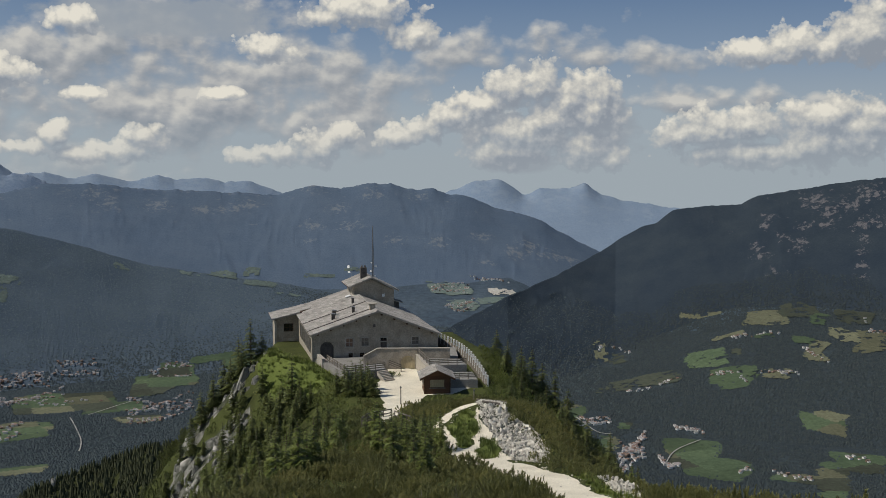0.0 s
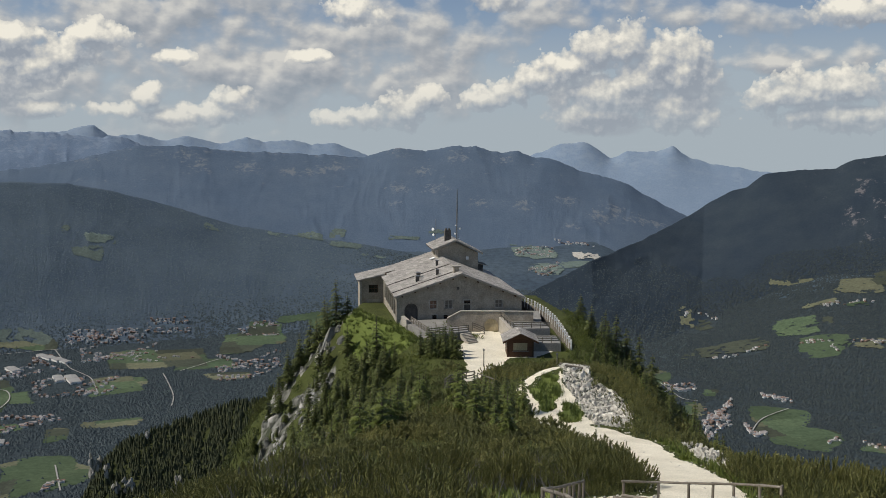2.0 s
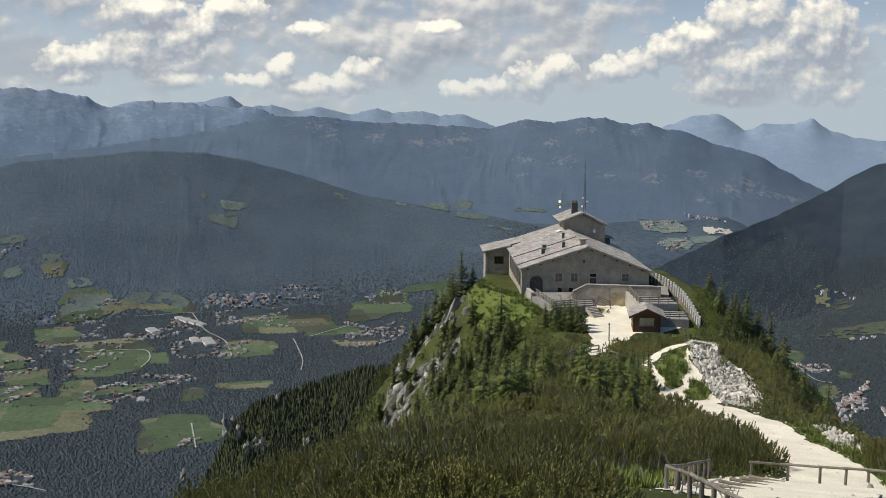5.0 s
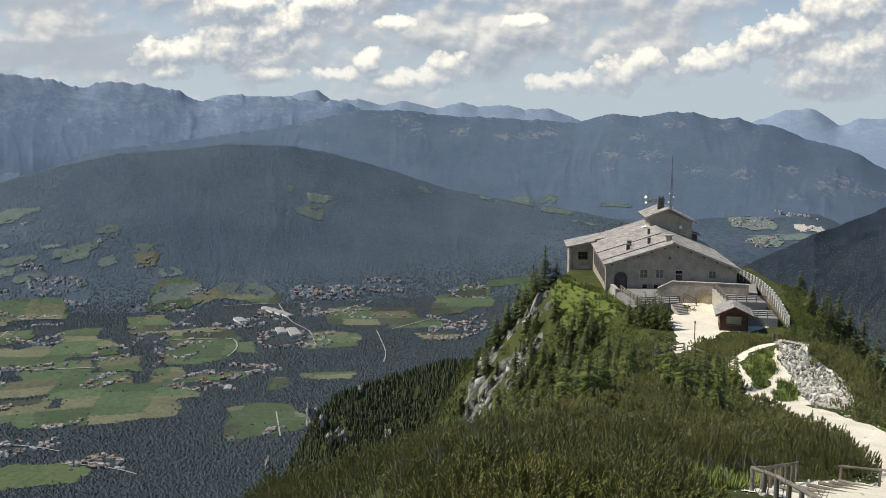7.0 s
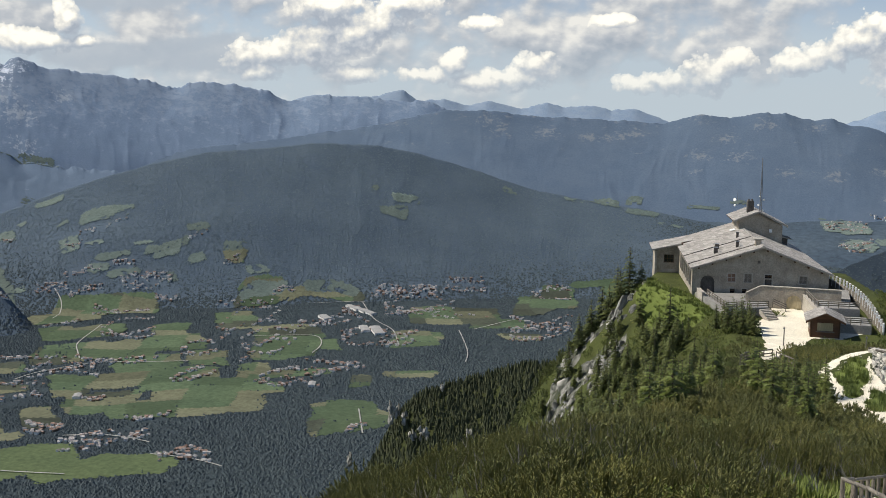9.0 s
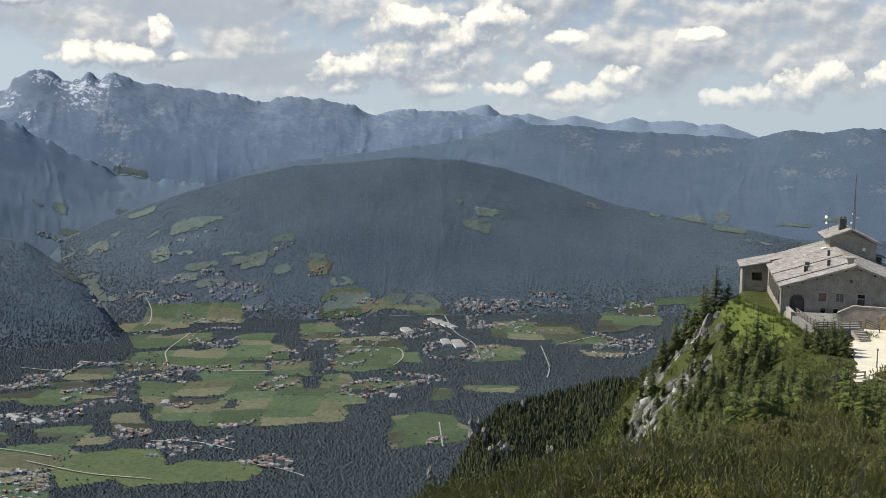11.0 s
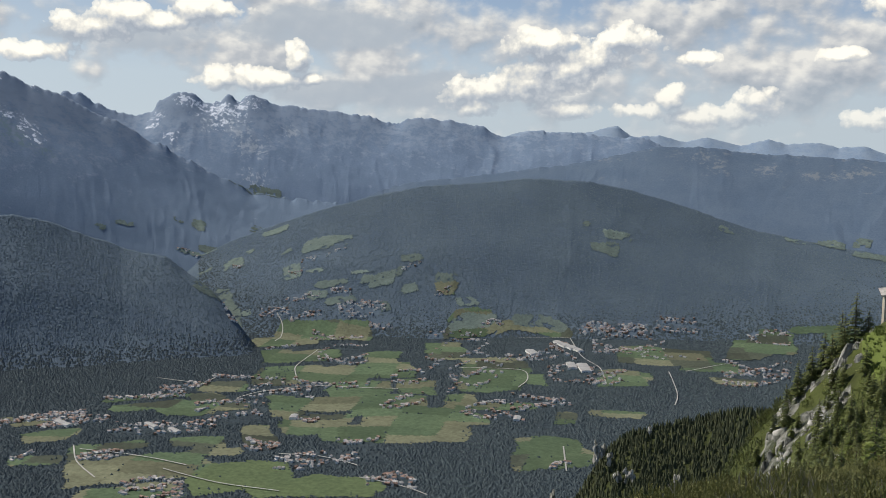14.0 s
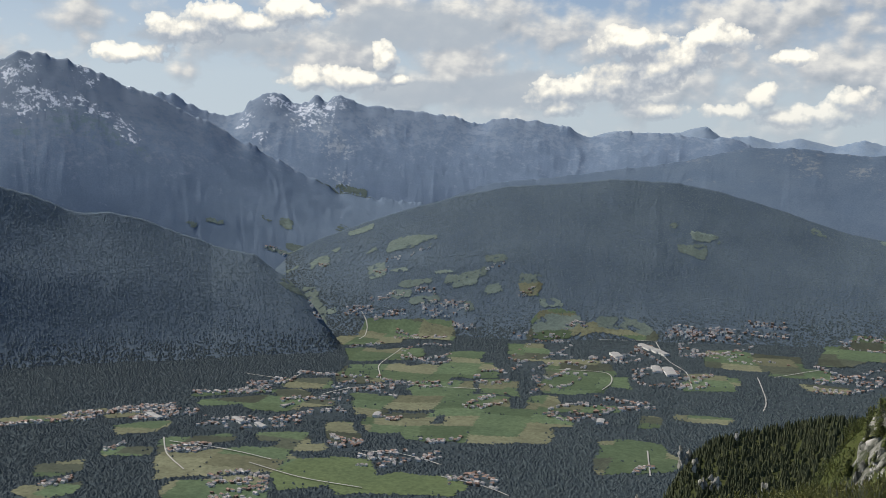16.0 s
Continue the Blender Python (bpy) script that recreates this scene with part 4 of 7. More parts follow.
def build_mast():
    mast = empty("radio_mast", HOUSE @ Matrix.Translation((15.3, 26.0, 11.0)), "slim grey lattice radio mast on the roof", "mast")
    for i in range(3):
        a = i * 2.094
        bm = bmesh.new()
        rod(bm, (0.26 * math.cos(a), 0.26 * math.sin(a), -1.0), (0.14 * math.cos(a), 0.14 * math.sin(a), 7.2), 0.075, 0.06, 6)
        part("leg", bm, MAT_METAL, mast)
    bm = bmesh.new()
    for k in range(18):
        a = k * 2.094
        z = k * 0.4
        rod(bm, (0.24 * math.cos(a), 0.24 * math.sin(a), z), (0.22 * math.cos(a + 2.094), 0.22 * math.sin(a + 2.094), z + 0.4), 0.03, None, 5)
    part("bracing", bm, MAT_METAL, mast)
    bm = bmesh.new()
    rod(bm, (0, 0, 7.0), (0, 0, 11.4), 0.13, 0.08, 6)
    part("whip", bm, MAT_METAL, mast)
    for x, z, s in ((0.62, 3.2, 0.24), (-0.5, 2.2, 0.2), (0.4, 1.2, 0.16), (-0.35, 3.9, 0.16)):
        bm = bmesh.new()
        rod(bm, (0, 0, z), (x * 0.7, -0.1, z), 0.03, None, 6)
        b = part("bracket", bm, MAT_METAL, mast)
        bm = bmesh.new()
        rod(bm, (x * 0.7, -0.1, z), (x, -0.45, z + 0.05), s * 0.6, s, 12)
        part("dish", bm, MAT_WHITE, b)
    pole = empty("antenna_pole", HOUSE @ Matrix.Translation((10.9, 26.4, 12.0)), "thin antenna pole with small white dishes", "antenna")
    bm = bmesh.new()
    rod(bm, (0, 0, -0.3), (0, 0, 4.2), 0.05, 0.03, 6)
    part("pole", bm, MAT_METAL, pole)
    for x, z, s in ((-0.5, 2.1, 0.32), (-0.45, 1.0, 0.24)):
        bm = bmesh.new()
        rod(bm, (0, 0, z), (x * 0.6, 0, z), 0.03, None, 6)
        b = part("bracket", bm, MAT_METAL, pole)
        bm = bmesh.new()
        rod(bm, (x * 0.6, 0, z), (x * 1.2, -0.3, z + 0.1), s * 0.5, s, 12)
        part("dish", bm, MAT_WHITE, b)


build_mast()


# ---- terraces, walls and fences by the house ----
def slab(name, pts, top, bottom, material, label="", parent=None):
    bm = bmesh.new()
    lo, hi = [bm.verts.new((x, y, bottom)) for x, y in pts], [bm.verts.new((x, y, top)) for x, y in pts]
    bm.faces.new(hi), bm.faces.new(lo[::-1])
    for i in range(len(pts)):
        j = (i + 1) % len(pts)
        bm.faces.new((lo[i], lo[j], hi[j], hi[i]))
    bmesh.ops.recalc_face_normals(bm, faces=bm.faces[:])
    ob = part(name, bm, material, parent, label)
    return ob if parent else tagged(ob, label, "terrace", kind="structure")


slab("terrace_1", [(-22.6, 181.9), (-12.0, 184.4), (-9.6, 173.0), (-16.0, 169.4)], -32.85, -38, MAT_DECK, "grey gravelled terrace before the stone house")
slab("terrace_2", [(-3.6, 178.4), (2.6, 178.6), (4.0, 172.5), (-2.2, 171.5)], -32.0, -36, MAT_DECK, "grey upper terrace with timber rails")
slab("terrace_3", [(0.2, 170.8), (4.9, 171.4), (5.6, 165.2), (1.2, 164.8)], -33.0, -37, MAT_DECK, "grey lower terrace beside the hut")
slab("terrace_4", [(-11.9, 184.6), (2.2, 187.5), (2.6, 178.9), (-11.2, 178.6)], -31.7, -35, MAT_DECK, "terrace before the house door")


def beam_wall(name, pts, thick, bottom, material, label, cap=MAT_TRIM):
    """A wall along points (x, y, top), with a pale coping."""
    ob = empty(name, None, label, "wall")
    for (x0, y0, z0), (x1, y1, z1) in zip(pts, pts[1:]):
        a, b = Vector((x0, y0, 0)), Vector((x1, y1, 0))
        n = (b - a).cross(Vector((0, 0, 1))).normalized() * thick / 2
        for nm, lo0, lo1, hi, k, mt in (("wall", bottom, bottom, 0, 1.0, material), ("coping", z0, z1, 0.12, 1.35, cap)):
            bm = bmesh.new()
            v = [bm.verts.new((*(p + n * s * k).xy, z)) for p, l, h in ((a, lo0, z0 + hi), (b, lo1, z1 + hi)) for s in (-1, 1) for z in (l, h)]
            for f in ((0, 1, 3, 2), (4, 6, 7, 5), (0, 4, 5, 1), (2, 3, 7, 6), (1, 5, 7, 3), (0, 2, 6, 4)):
                bm.faces.new([v[i] for i in f])
            bmesh.ops.recalc_face_normals(bm, faces=bm.faces[:])
            part(nm, bm, mt, ob)
    return tagged(ob, kind="structure")


beam_wall("wall_parapet", [(-13.8, 177.8, -31.6), (-11.4, 178.0, -30.3), (-7.6, 178.15, -30.3)], 0.5, -36, MAT_WALL, "stepped stone parapet wall with pale coping")
beam_wall("wall_parapet_2", [(-4.6, 178.25, -30.3), (1.2, 178.4, -30.3)], 0.5, -36, MAT_WALL, "stone parapet wall with pale coping")
beam_wall("wall_ramp", [(-4.5, 177.9, -31.3), (-2.3, 170.5, -32.2)], 0.45, -36, MAT_TRIM, "pale rubble wall beside the tunnel mouth")
beam_wall("wall_low", [(-22.0, 181.2, -32.0), (-20.8, 178.6, -32.3)], 0.5, -36, MAT_TRIM, "short pale wall at the terrace edge")


def build_portal():
    portal = empty("tunnel_portal", Matrix.Translation((-6.1, 178.2, -34.5)), "arched tunnel mouth with pale boarded gate", "gate")
    r, spring = 1.2, 1.75
    bm = bmesh.new()
    for s in (-1, 1):
        prism(bm, ([(s * 1.55, -1), (s * 1.55, 4.2), (0, 4.2)] + [(s * r * math.sin(a), spring + r * math.cos(a)) for a in np.linspace(0.0, math.pi / 2, 9)] + [(s * r, -1)]), 0.5, Matrix.Translation((0, -0.25, 0)))
    part("surround", bm, MAT_WALL, portal)
    bm = bmesh.new()
    prism(bm, [(-r, -0.5), (r, -0.5)] + [(r * math.cos(a), spring + r * math.sin(a)) for a in np.linspace(0, math.pi, 15)], 0.12, Matrix.Translation((0, -0.05, 0)))
    part("gate", bm, MAT_GATE, portal)
    bm = bmesh.new()
    box(bm, (3.2, 0.66, 0.12), (0, 0, 4.26))
    part("coping", bm, MAT_TRIM, portal)


build_portal()


def fence(name, pts, label, rails=(0.95, 0.5), every=1.6, post_r=0.07, rail_r=0.05, material=MAT_GREYWOOD, square=False, group="", height=1.05):
    """A post-and-rail fence over points (x, y, z), with each post and rail a part."""
    ob = empty(name, None, label, "fence", group)
    pts = [Vector(p) for p in pts]
    spots = []
    for a, b in zip(pts, pts[1:]):
        n = max(1, round((b - a).length / every))
        spots += [a.lerp(b, i / n) for i in range(n)]
    spots.append(pts[-1])
    for i, p in enumerate(spots):
        bm = bmesh.new()
        lean = Vector((math.sin(i * 2.3) * 0.03, math.cos(i * 1.7) * 0.03, 0))
        if square:
            box(bm, (post_r * 2, post_r * 2, height + 0.4), p + Vector((0, 0, height / 2 - 0.2)), bevel=0.015)
        else:
            rod(bm, p - Vector((0, 0, 0.4)), p + lean + Vector((0, 0, height)), post_r * 1.05, post_r * 0.95, 9)
        part("post", bm, material, ob)
    for z in rails:
        for a, b in zip(spots, spots[1:]):
            bm = bmesh.new()
            e = (b - a).normalized() * 0.12
            if square:
                q = Matrix.Translation((a + b) / 2 + Vector((0, 0, z))) @ (b - a).to_track_quat("X", "Z").to_matrix().to_4x4()
                bmesh.ops.create_cube(bm, size=1, matrix=q @ Matrix.Diagonal(((b - a).length + 0.05, rail_r, rail_r * 2.6, 1)))
            else:
                rod(bm, a - e + Vector((0, 0, z)), b + e + Vector((0, 0, z - 0.02)), rail_r, rail_r * 0.9, 8)
            part("rail", bm, material, ob)
    return ob


def on_land(pts, lift=0.0):
    return [(x, y, float(land_height(np.array(x), np.array(y))) + lift) for x, y in pts]


fence("timber_fence", [(-20.4, 180.2, -32.85), (-16.1, 169.8, -32.85), (-9.8, 173.2, -32.85)], "grey timber railing on the terrace edge", (1.0, 0.65, 0.3), square=True, rail_r=0.06)
fence("timber_fence", [(-2.2, 171.7, -32.0), (3.9, 172.7, -32.0)], "grey timber railing on the upper terrace", (1.0, 0.7, 0.4), square=True, rail_r=0.06)
fence("timber_fence", [(-4.3, 177.6, -31.2), (-2.2, 171.4, -32.0)], "grey timber railing down the ramp", (1.0, 0.6), square=True, rail_r=0.06)
fence("timber_fence", [(1.2, 165.0, -33.0), (5.5, 165.4, -33.0)], "grey timber railing on the lower terrace", (1.0, 0.7, 0.4), square=True, rail_r=0.06)
fence("timber_fence", [(-9.3, 176.4, -33.0), (-7.2, 176.2, -33.8)], "short timber stair railing by the tunnel", (1.0, 0.65, 0.3), square=True, rail_r=0.06)


def build_balustrade():
    """The curved outer wall with pale posts along the drop."""
    ob = empty("balustrade", None, "curved pale balustrade along the outer terrace edge", "railing")
    path = [Vector(p) for p in ((-0.9, 198, -32.0), (1.6, 191, -31.9), (3.5, 185, -32.0), (5.0, 179, -32.3), (6.2, 172.5, -32.9), (7.3, 166, -33.9))]
    spots = []
    for a, b in zip(path, path[1:]):
        n = 4
        spots += [a.lerp(b, i / n) for i in range(n)]
    spots.append(path[-1])
    for a, b in zip(spots, spots[1:]):
        n = (b - a).cross(Vector((0, 0, 1))).normalized() * 0.14
        bm = bmesh.new()
        v = [bm.verts.new(p + n * s + Vector((0, 0, z))) for p in (a, b) for s in (-1, 1) for z in (-3.5, 0.35)]
        for f in ((0, 1, 3, 2), (4, 6, 7, 5), (0, 4, 5, 1), (2, 3, 7, 6), (1, 5, 7, 3), (0, 2, 6, 4)):
            bm.faces.new([v[i] for i in f])
        bmesh.ops.recalc_face_normals(bm, faces=bm.faces[:])
        part("panel", bm, MAT_GREYWOOD, ob)
        for z in (1.25, 0.8):
            bm = bmesh.new()
            rod(bm, a + Vector((0, 0, z)), b + Vector((0, 0, z)), 0.07, None, 8)
            part("handrail", bm, MAT_GREYWOOD, ob)
    for p in spots:
        bm = bmesh.new()
        box(bm, (0.3, 0.3, 2.0), p + Vector((-0.05, 0, 0.35)), bevel=0.03)
        part("post", bm, MAT_WHITE, ob)


build_balustrade()


def build_steps(name, m, n, width, rise, run, label, material=MAT_TRIM):
    ob = empty(name, m, label, "steps")
    for i in range(n):
        bm = bmesh.new()
        box(bm, (width, run + 0.05, rise + 0.6), (0, -i * run, -i * rise - 0.3), bevel=0.02)
        part("step", bm, material, ob)
    return ob


build_steps("stairs", pose(-10.2, 172.0, -33.05, 0, 0, 40), 7, 2.0, 0.19, 0.33, "stone steps down from the terrace")


def build_hut():
    hut = empty("wooden_hut", pose(-2.95, 160.2, -34.4, 0, 0, 5), "small brown timber kiosk with shingled gable roof", "hut")
    W, D = 4.1, 4.6
    top = [(0, 2.75), (W / 2, 3.75), (W, 2.75)]
    wall_run("front_wall", hut, W, top, [(0.95, 3.15, 1.15, 2.35)], Matrix(), 0.14, -0.6, MAT_REDWOOD)
    wall_run("back_wall", hut, W, top, [], pose(W, D, 0, 0, 0, 180), 0.14, -0.6, MAT_REDWOOD)
    wall_run("side_wall", hut, D - 0.28, [(0, 2.75), (D, 2.75)], [(0.9, 1.7, 1.2, 2.2), (2.6, 3.4, 1.2, 2.2)], pose(0, D - 0.14, 0, 0, 0, -90), 0.14, -0.6, MAT_REDWOOD)
    wall_run("side_wall", hut, D - 0.28, [(0, 2.75), (D, 2.75)], [], pose(W, 0.14, 0, 0, 0, 90), 0.14, -0.6, MAT_REDWOOD)
    bm = bmesh.new()
    box(bm, (2.2, 0.03, 1.2), (2.05, 0.06, 1.75))
    blind = part("shutter", bm, MAT_GATE, hut, "pale slatted shutter")
    for i in range(9):
        bm = bmesh.new()
        box(bm, (2.2, 0.05, 0.12), (2.05, 0.02, 1.21 + i * 0.135), Matrix.Rotation(0.25, 4, "X"))
        part("slat", bm, MAT_GATE, blind)
    for y in (1.3, 3.0):
        window(hut, pose(0, D - 0.14, 0, 0, 0, -90) @ Matrix.Translation((D - 0.14 - y - 0.66, 0, 1.2)), 0.8, 1.0, 1, 0.1, MAT_TRIM)
    for e, sd in (((-0.75, 2.62), 21), ((W + 0.75, 2.62), 22)):
        slope_slab("roof", hut, (W / 2, 3.95), e, -0.8, D + 0.5, 0.12)
        shingles("roof_shingles", hut, (W / 2, 3.95), e, -0.8, D + 0.5, 0.5, 0.6, sd)
    verge(hut, [(-0.75, 2.62), (W / 2, 3.95), (W + 0.75, 2.62)], -0.88, MAT_WOOD)
    for x in (0.06, W - 0.06):
        bm = bmesh.new()
        box(bm, (0.2, 0.2, 3.3), (x, -0.03, 1.1), bevel=0.02)
        part("corner_post", bm, MAT_WOOD, hut)
    bm = bmesh.new()
    box(bm, (2.6, 0.4, 0.08), (2.05, -0.2, 1.05), bevel=0.02)
    part("counter", bm, MAT_GREYWOOD, hut)


build_hut()
# ---- the ridge: paths, rubble, rocks ----
PATHS = (
    ((3.1, 105), (7.3, 94), (8.7, 84.8), (9.0, 66), (7.2, 58), (13.4, 57), (13.9, 75), (11.8, 95.5), (8.8, 104.4), (5.2, 108.5)),
    ((0.6, 41), (2.6, 52), (5.8, 60), (13.2, 60), (14, 51), (7, 41), (3, 37)),
    ((4.6, 136), (1.4, 133.4), (-0.2, 129), (-1.2, 131), (2.6, 139.5)),
    ((-1.3, 130.5), (0.0, 131), (1.2, 122.3), (2.8, 112), (4.0, 105), (2.2, 104.6), (1.1, 111.5), (-0.4, 122)),
    ((4.2, 134), (5.3, 128), (6.6, 119), (7.6, 108), (4, 104.6), (2.4, 107), (1.8, 112), (3.6, 119)),
    ((-8.8, 137.5), (-7.0, 137.5), (-6.2, 147), (-3.6, 154), (-2.4, 160), (1.6, 160), (4.8, 166), (-2.8, 177.8), (-9.4, 177.5), (-11.2, 167), (-9.6, 158), (-8.2, 148)))
RUBBLE = (((4.2, 141), (9.6, 141), (8.2, 132.5), (11.2, 127), (12.3, 118), (11.2, 105.2), (7.4, 108), (6.4, 119), (5.7, 125.4), (4.9, 129.3)),
          ((14.6, 97), (17.2, 92), (16.6, 76), (14.6, 80)))
TURF = (((-33, 197), (-24.5, 184), (-17, 171), (-21, 168.5), (-27, 175), (-32, 182), (-35, 190)),
        ((3.0, 133), (4.3, 130.8), (4.6, 127.5), (3.4, 119.5), (2.4, 115), (0.9, 124.4), (0.4, 128.5)),
        ((4.2, 120), (5.7, 121.5), (6.6, 114.7), (6.3, 110), (4.2, 108.8), (3.7, 113)),
        ((-6, 40), (0.2, 41), (1.6, 52), (-2, 52)),
        ((13.8, 60), (15.5, 75), (13.5, 96), (12.4, 96), (14.2, 75), (13.4, 58)))


def inside(x, y, poly):
    hit = np.zeros(np.shape(x), bool)
    for (x0, y0), (x1, y1) in zip(poly, poly[1:] + poly[:1]):
        cross = (y0 > y) != (y1 > y)
        hit ^= cross & (x < (x1 - x0) * (y - y0) / ((y1 - y0) if y1 != y0 else 1e-9) + x0)
    return hit


def zone(x, y):
    """0 pine floor, 1 turf, 2 rock, 3 gravel"""
    wx, wy = x + fbm(x, y, 2.2, 3, 31) * 0.55, y + fbm(x, y, 3.0, 3, 33) * 1.2
    z = np.zeros(np.shape(x), int)
    for polys, k in ((PATHS, 3), (RUBBLE, 2), (TURF, 1)):
        for q in polys:
            z[inside(wx, wy, q)] = k
    return z


def cliff_here(x, y):
    """The bare limestone of the left flank."""
    n = fbm(x, y, 9, 4, 41)
    edge = np.interp(y, (140, 160, 175, 188, 200), (-36, -36, -36, -34.5, -33))
    return (y > 140) & (y < 205) & (x < edge + n * 5) & (x > edge - 16 + n * 6) & (fbm(x, y, 6, 3, 43) > 0.0)


def paint_ground():
    me = ground.data
    n = len(me.polygons)
    c = np.zeros(n * 3)
    me.polygons.foreach_get("center", c)
    c = c.reshape(-1, 3)
    r = np.hypot(c[:, 0], c[:, 1])
    # ground beyond about 2800 takes the hazier colour
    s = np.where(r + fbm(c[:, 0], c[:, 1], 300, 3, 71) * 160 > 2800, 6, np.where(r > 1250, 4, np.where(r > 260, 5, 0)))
    k = r <= 260
    zn = zone(c[k, 0], c[k, 1])
    zn[zn == 3] = 0
    zn[cliff_here(c[k, 0], c[k, 1])] = 2
    s[k] = zn
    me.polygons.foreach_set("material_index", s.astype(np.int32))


paint_ground()


def build_path():
    """The trodden gravel, a thin layer on the ground."""
    step = 0.14
    gx, gy = np.arange(-12, 15, step), np.arange(36, 180, step * 2)
    X, Y = np.meshgrid(gx, gy)
    i, j = np.where(zone(X[:-1, :-1] + step / 2, Y[:-1, :-1] + step) == 3)
    q = np.stack([i * 10000 + j, i * 10000 + j + 1, (i + 1) * 10000 + j + 1, (i + 1) * 10000 + j], 1)
    ids, inv = np.unique(q, return_inverse=True)
    x, y = gx[ids % 10000], gy[ids // 10000]
    z = land_height(x, y) + 0.05 + fbm(x, y, 0.6, 2, 7) * 0.012
    me = mesh_of("gravel_path", np.stack([x, y, z], 1), inv.reshape(-1, 4), (MAT_GRAVEL,), soft=True)
    tagged(new("gravel_path", me), "trodden pale limestone gravel path and forecourt", "path", kind="structure")


build_path()


def rock_mesh(name, seed, material, sub=2, rough=0.35, flat=0.7, facets=9):
    rnd = random.Random(seed)
    bm = bmesh.new()
    bmesh.ops.create_icosphere(bm, subdivisions=sub, radius=0.5)
    off = Vector((rnd.uniform(0, 50), rnd.uniform(0, 50), rnd.uniform(0, 50)))
    cuts = [(Vector((rnd.gauss(0, 1), rnd.gauss(0, 1), rnd.gauss(0, 1))).normalized(), rnd.uniform(0.26, 0.42)) for _ in range(facets)]
    for v in bm.verts:
        v.co *= 1 + rough * noise.noise(v.co * 2.2 + off) + rough * 0.4 * noise.noise(Vector((v.co.x * 9, v.co.y * 9, v.co.z * 4)) + off)
        for n, d in cuts:
            over = v.co.dot(n) - d
            if over > 0:
                v.co -= n * over * 0.9
        v.co.z *= flat
    me = bpy.data.meshes.new(name)
    bm.to_mesh(me)
    bm.free()
    me.materials.append(material)
    return me


MAT_ROCK = grainy("pale_limestone_rock", (0.46, 0.43, 0.365), (0.7, 0.66, 0.57), 0.8, 5.0, 0.9, 0.9, 0.2, 0.08, objects=0.18)
MAT_CRAG = grainy("grey_limestone_crag", (0.05, 0.055, 0.038), (0.42, 0.4, 0.365), 0.7, 3.4, 0.9, 1.0, 0.2, 0.5, stretch=(1, 1, 0.45), spread=(0.36, 0.62))


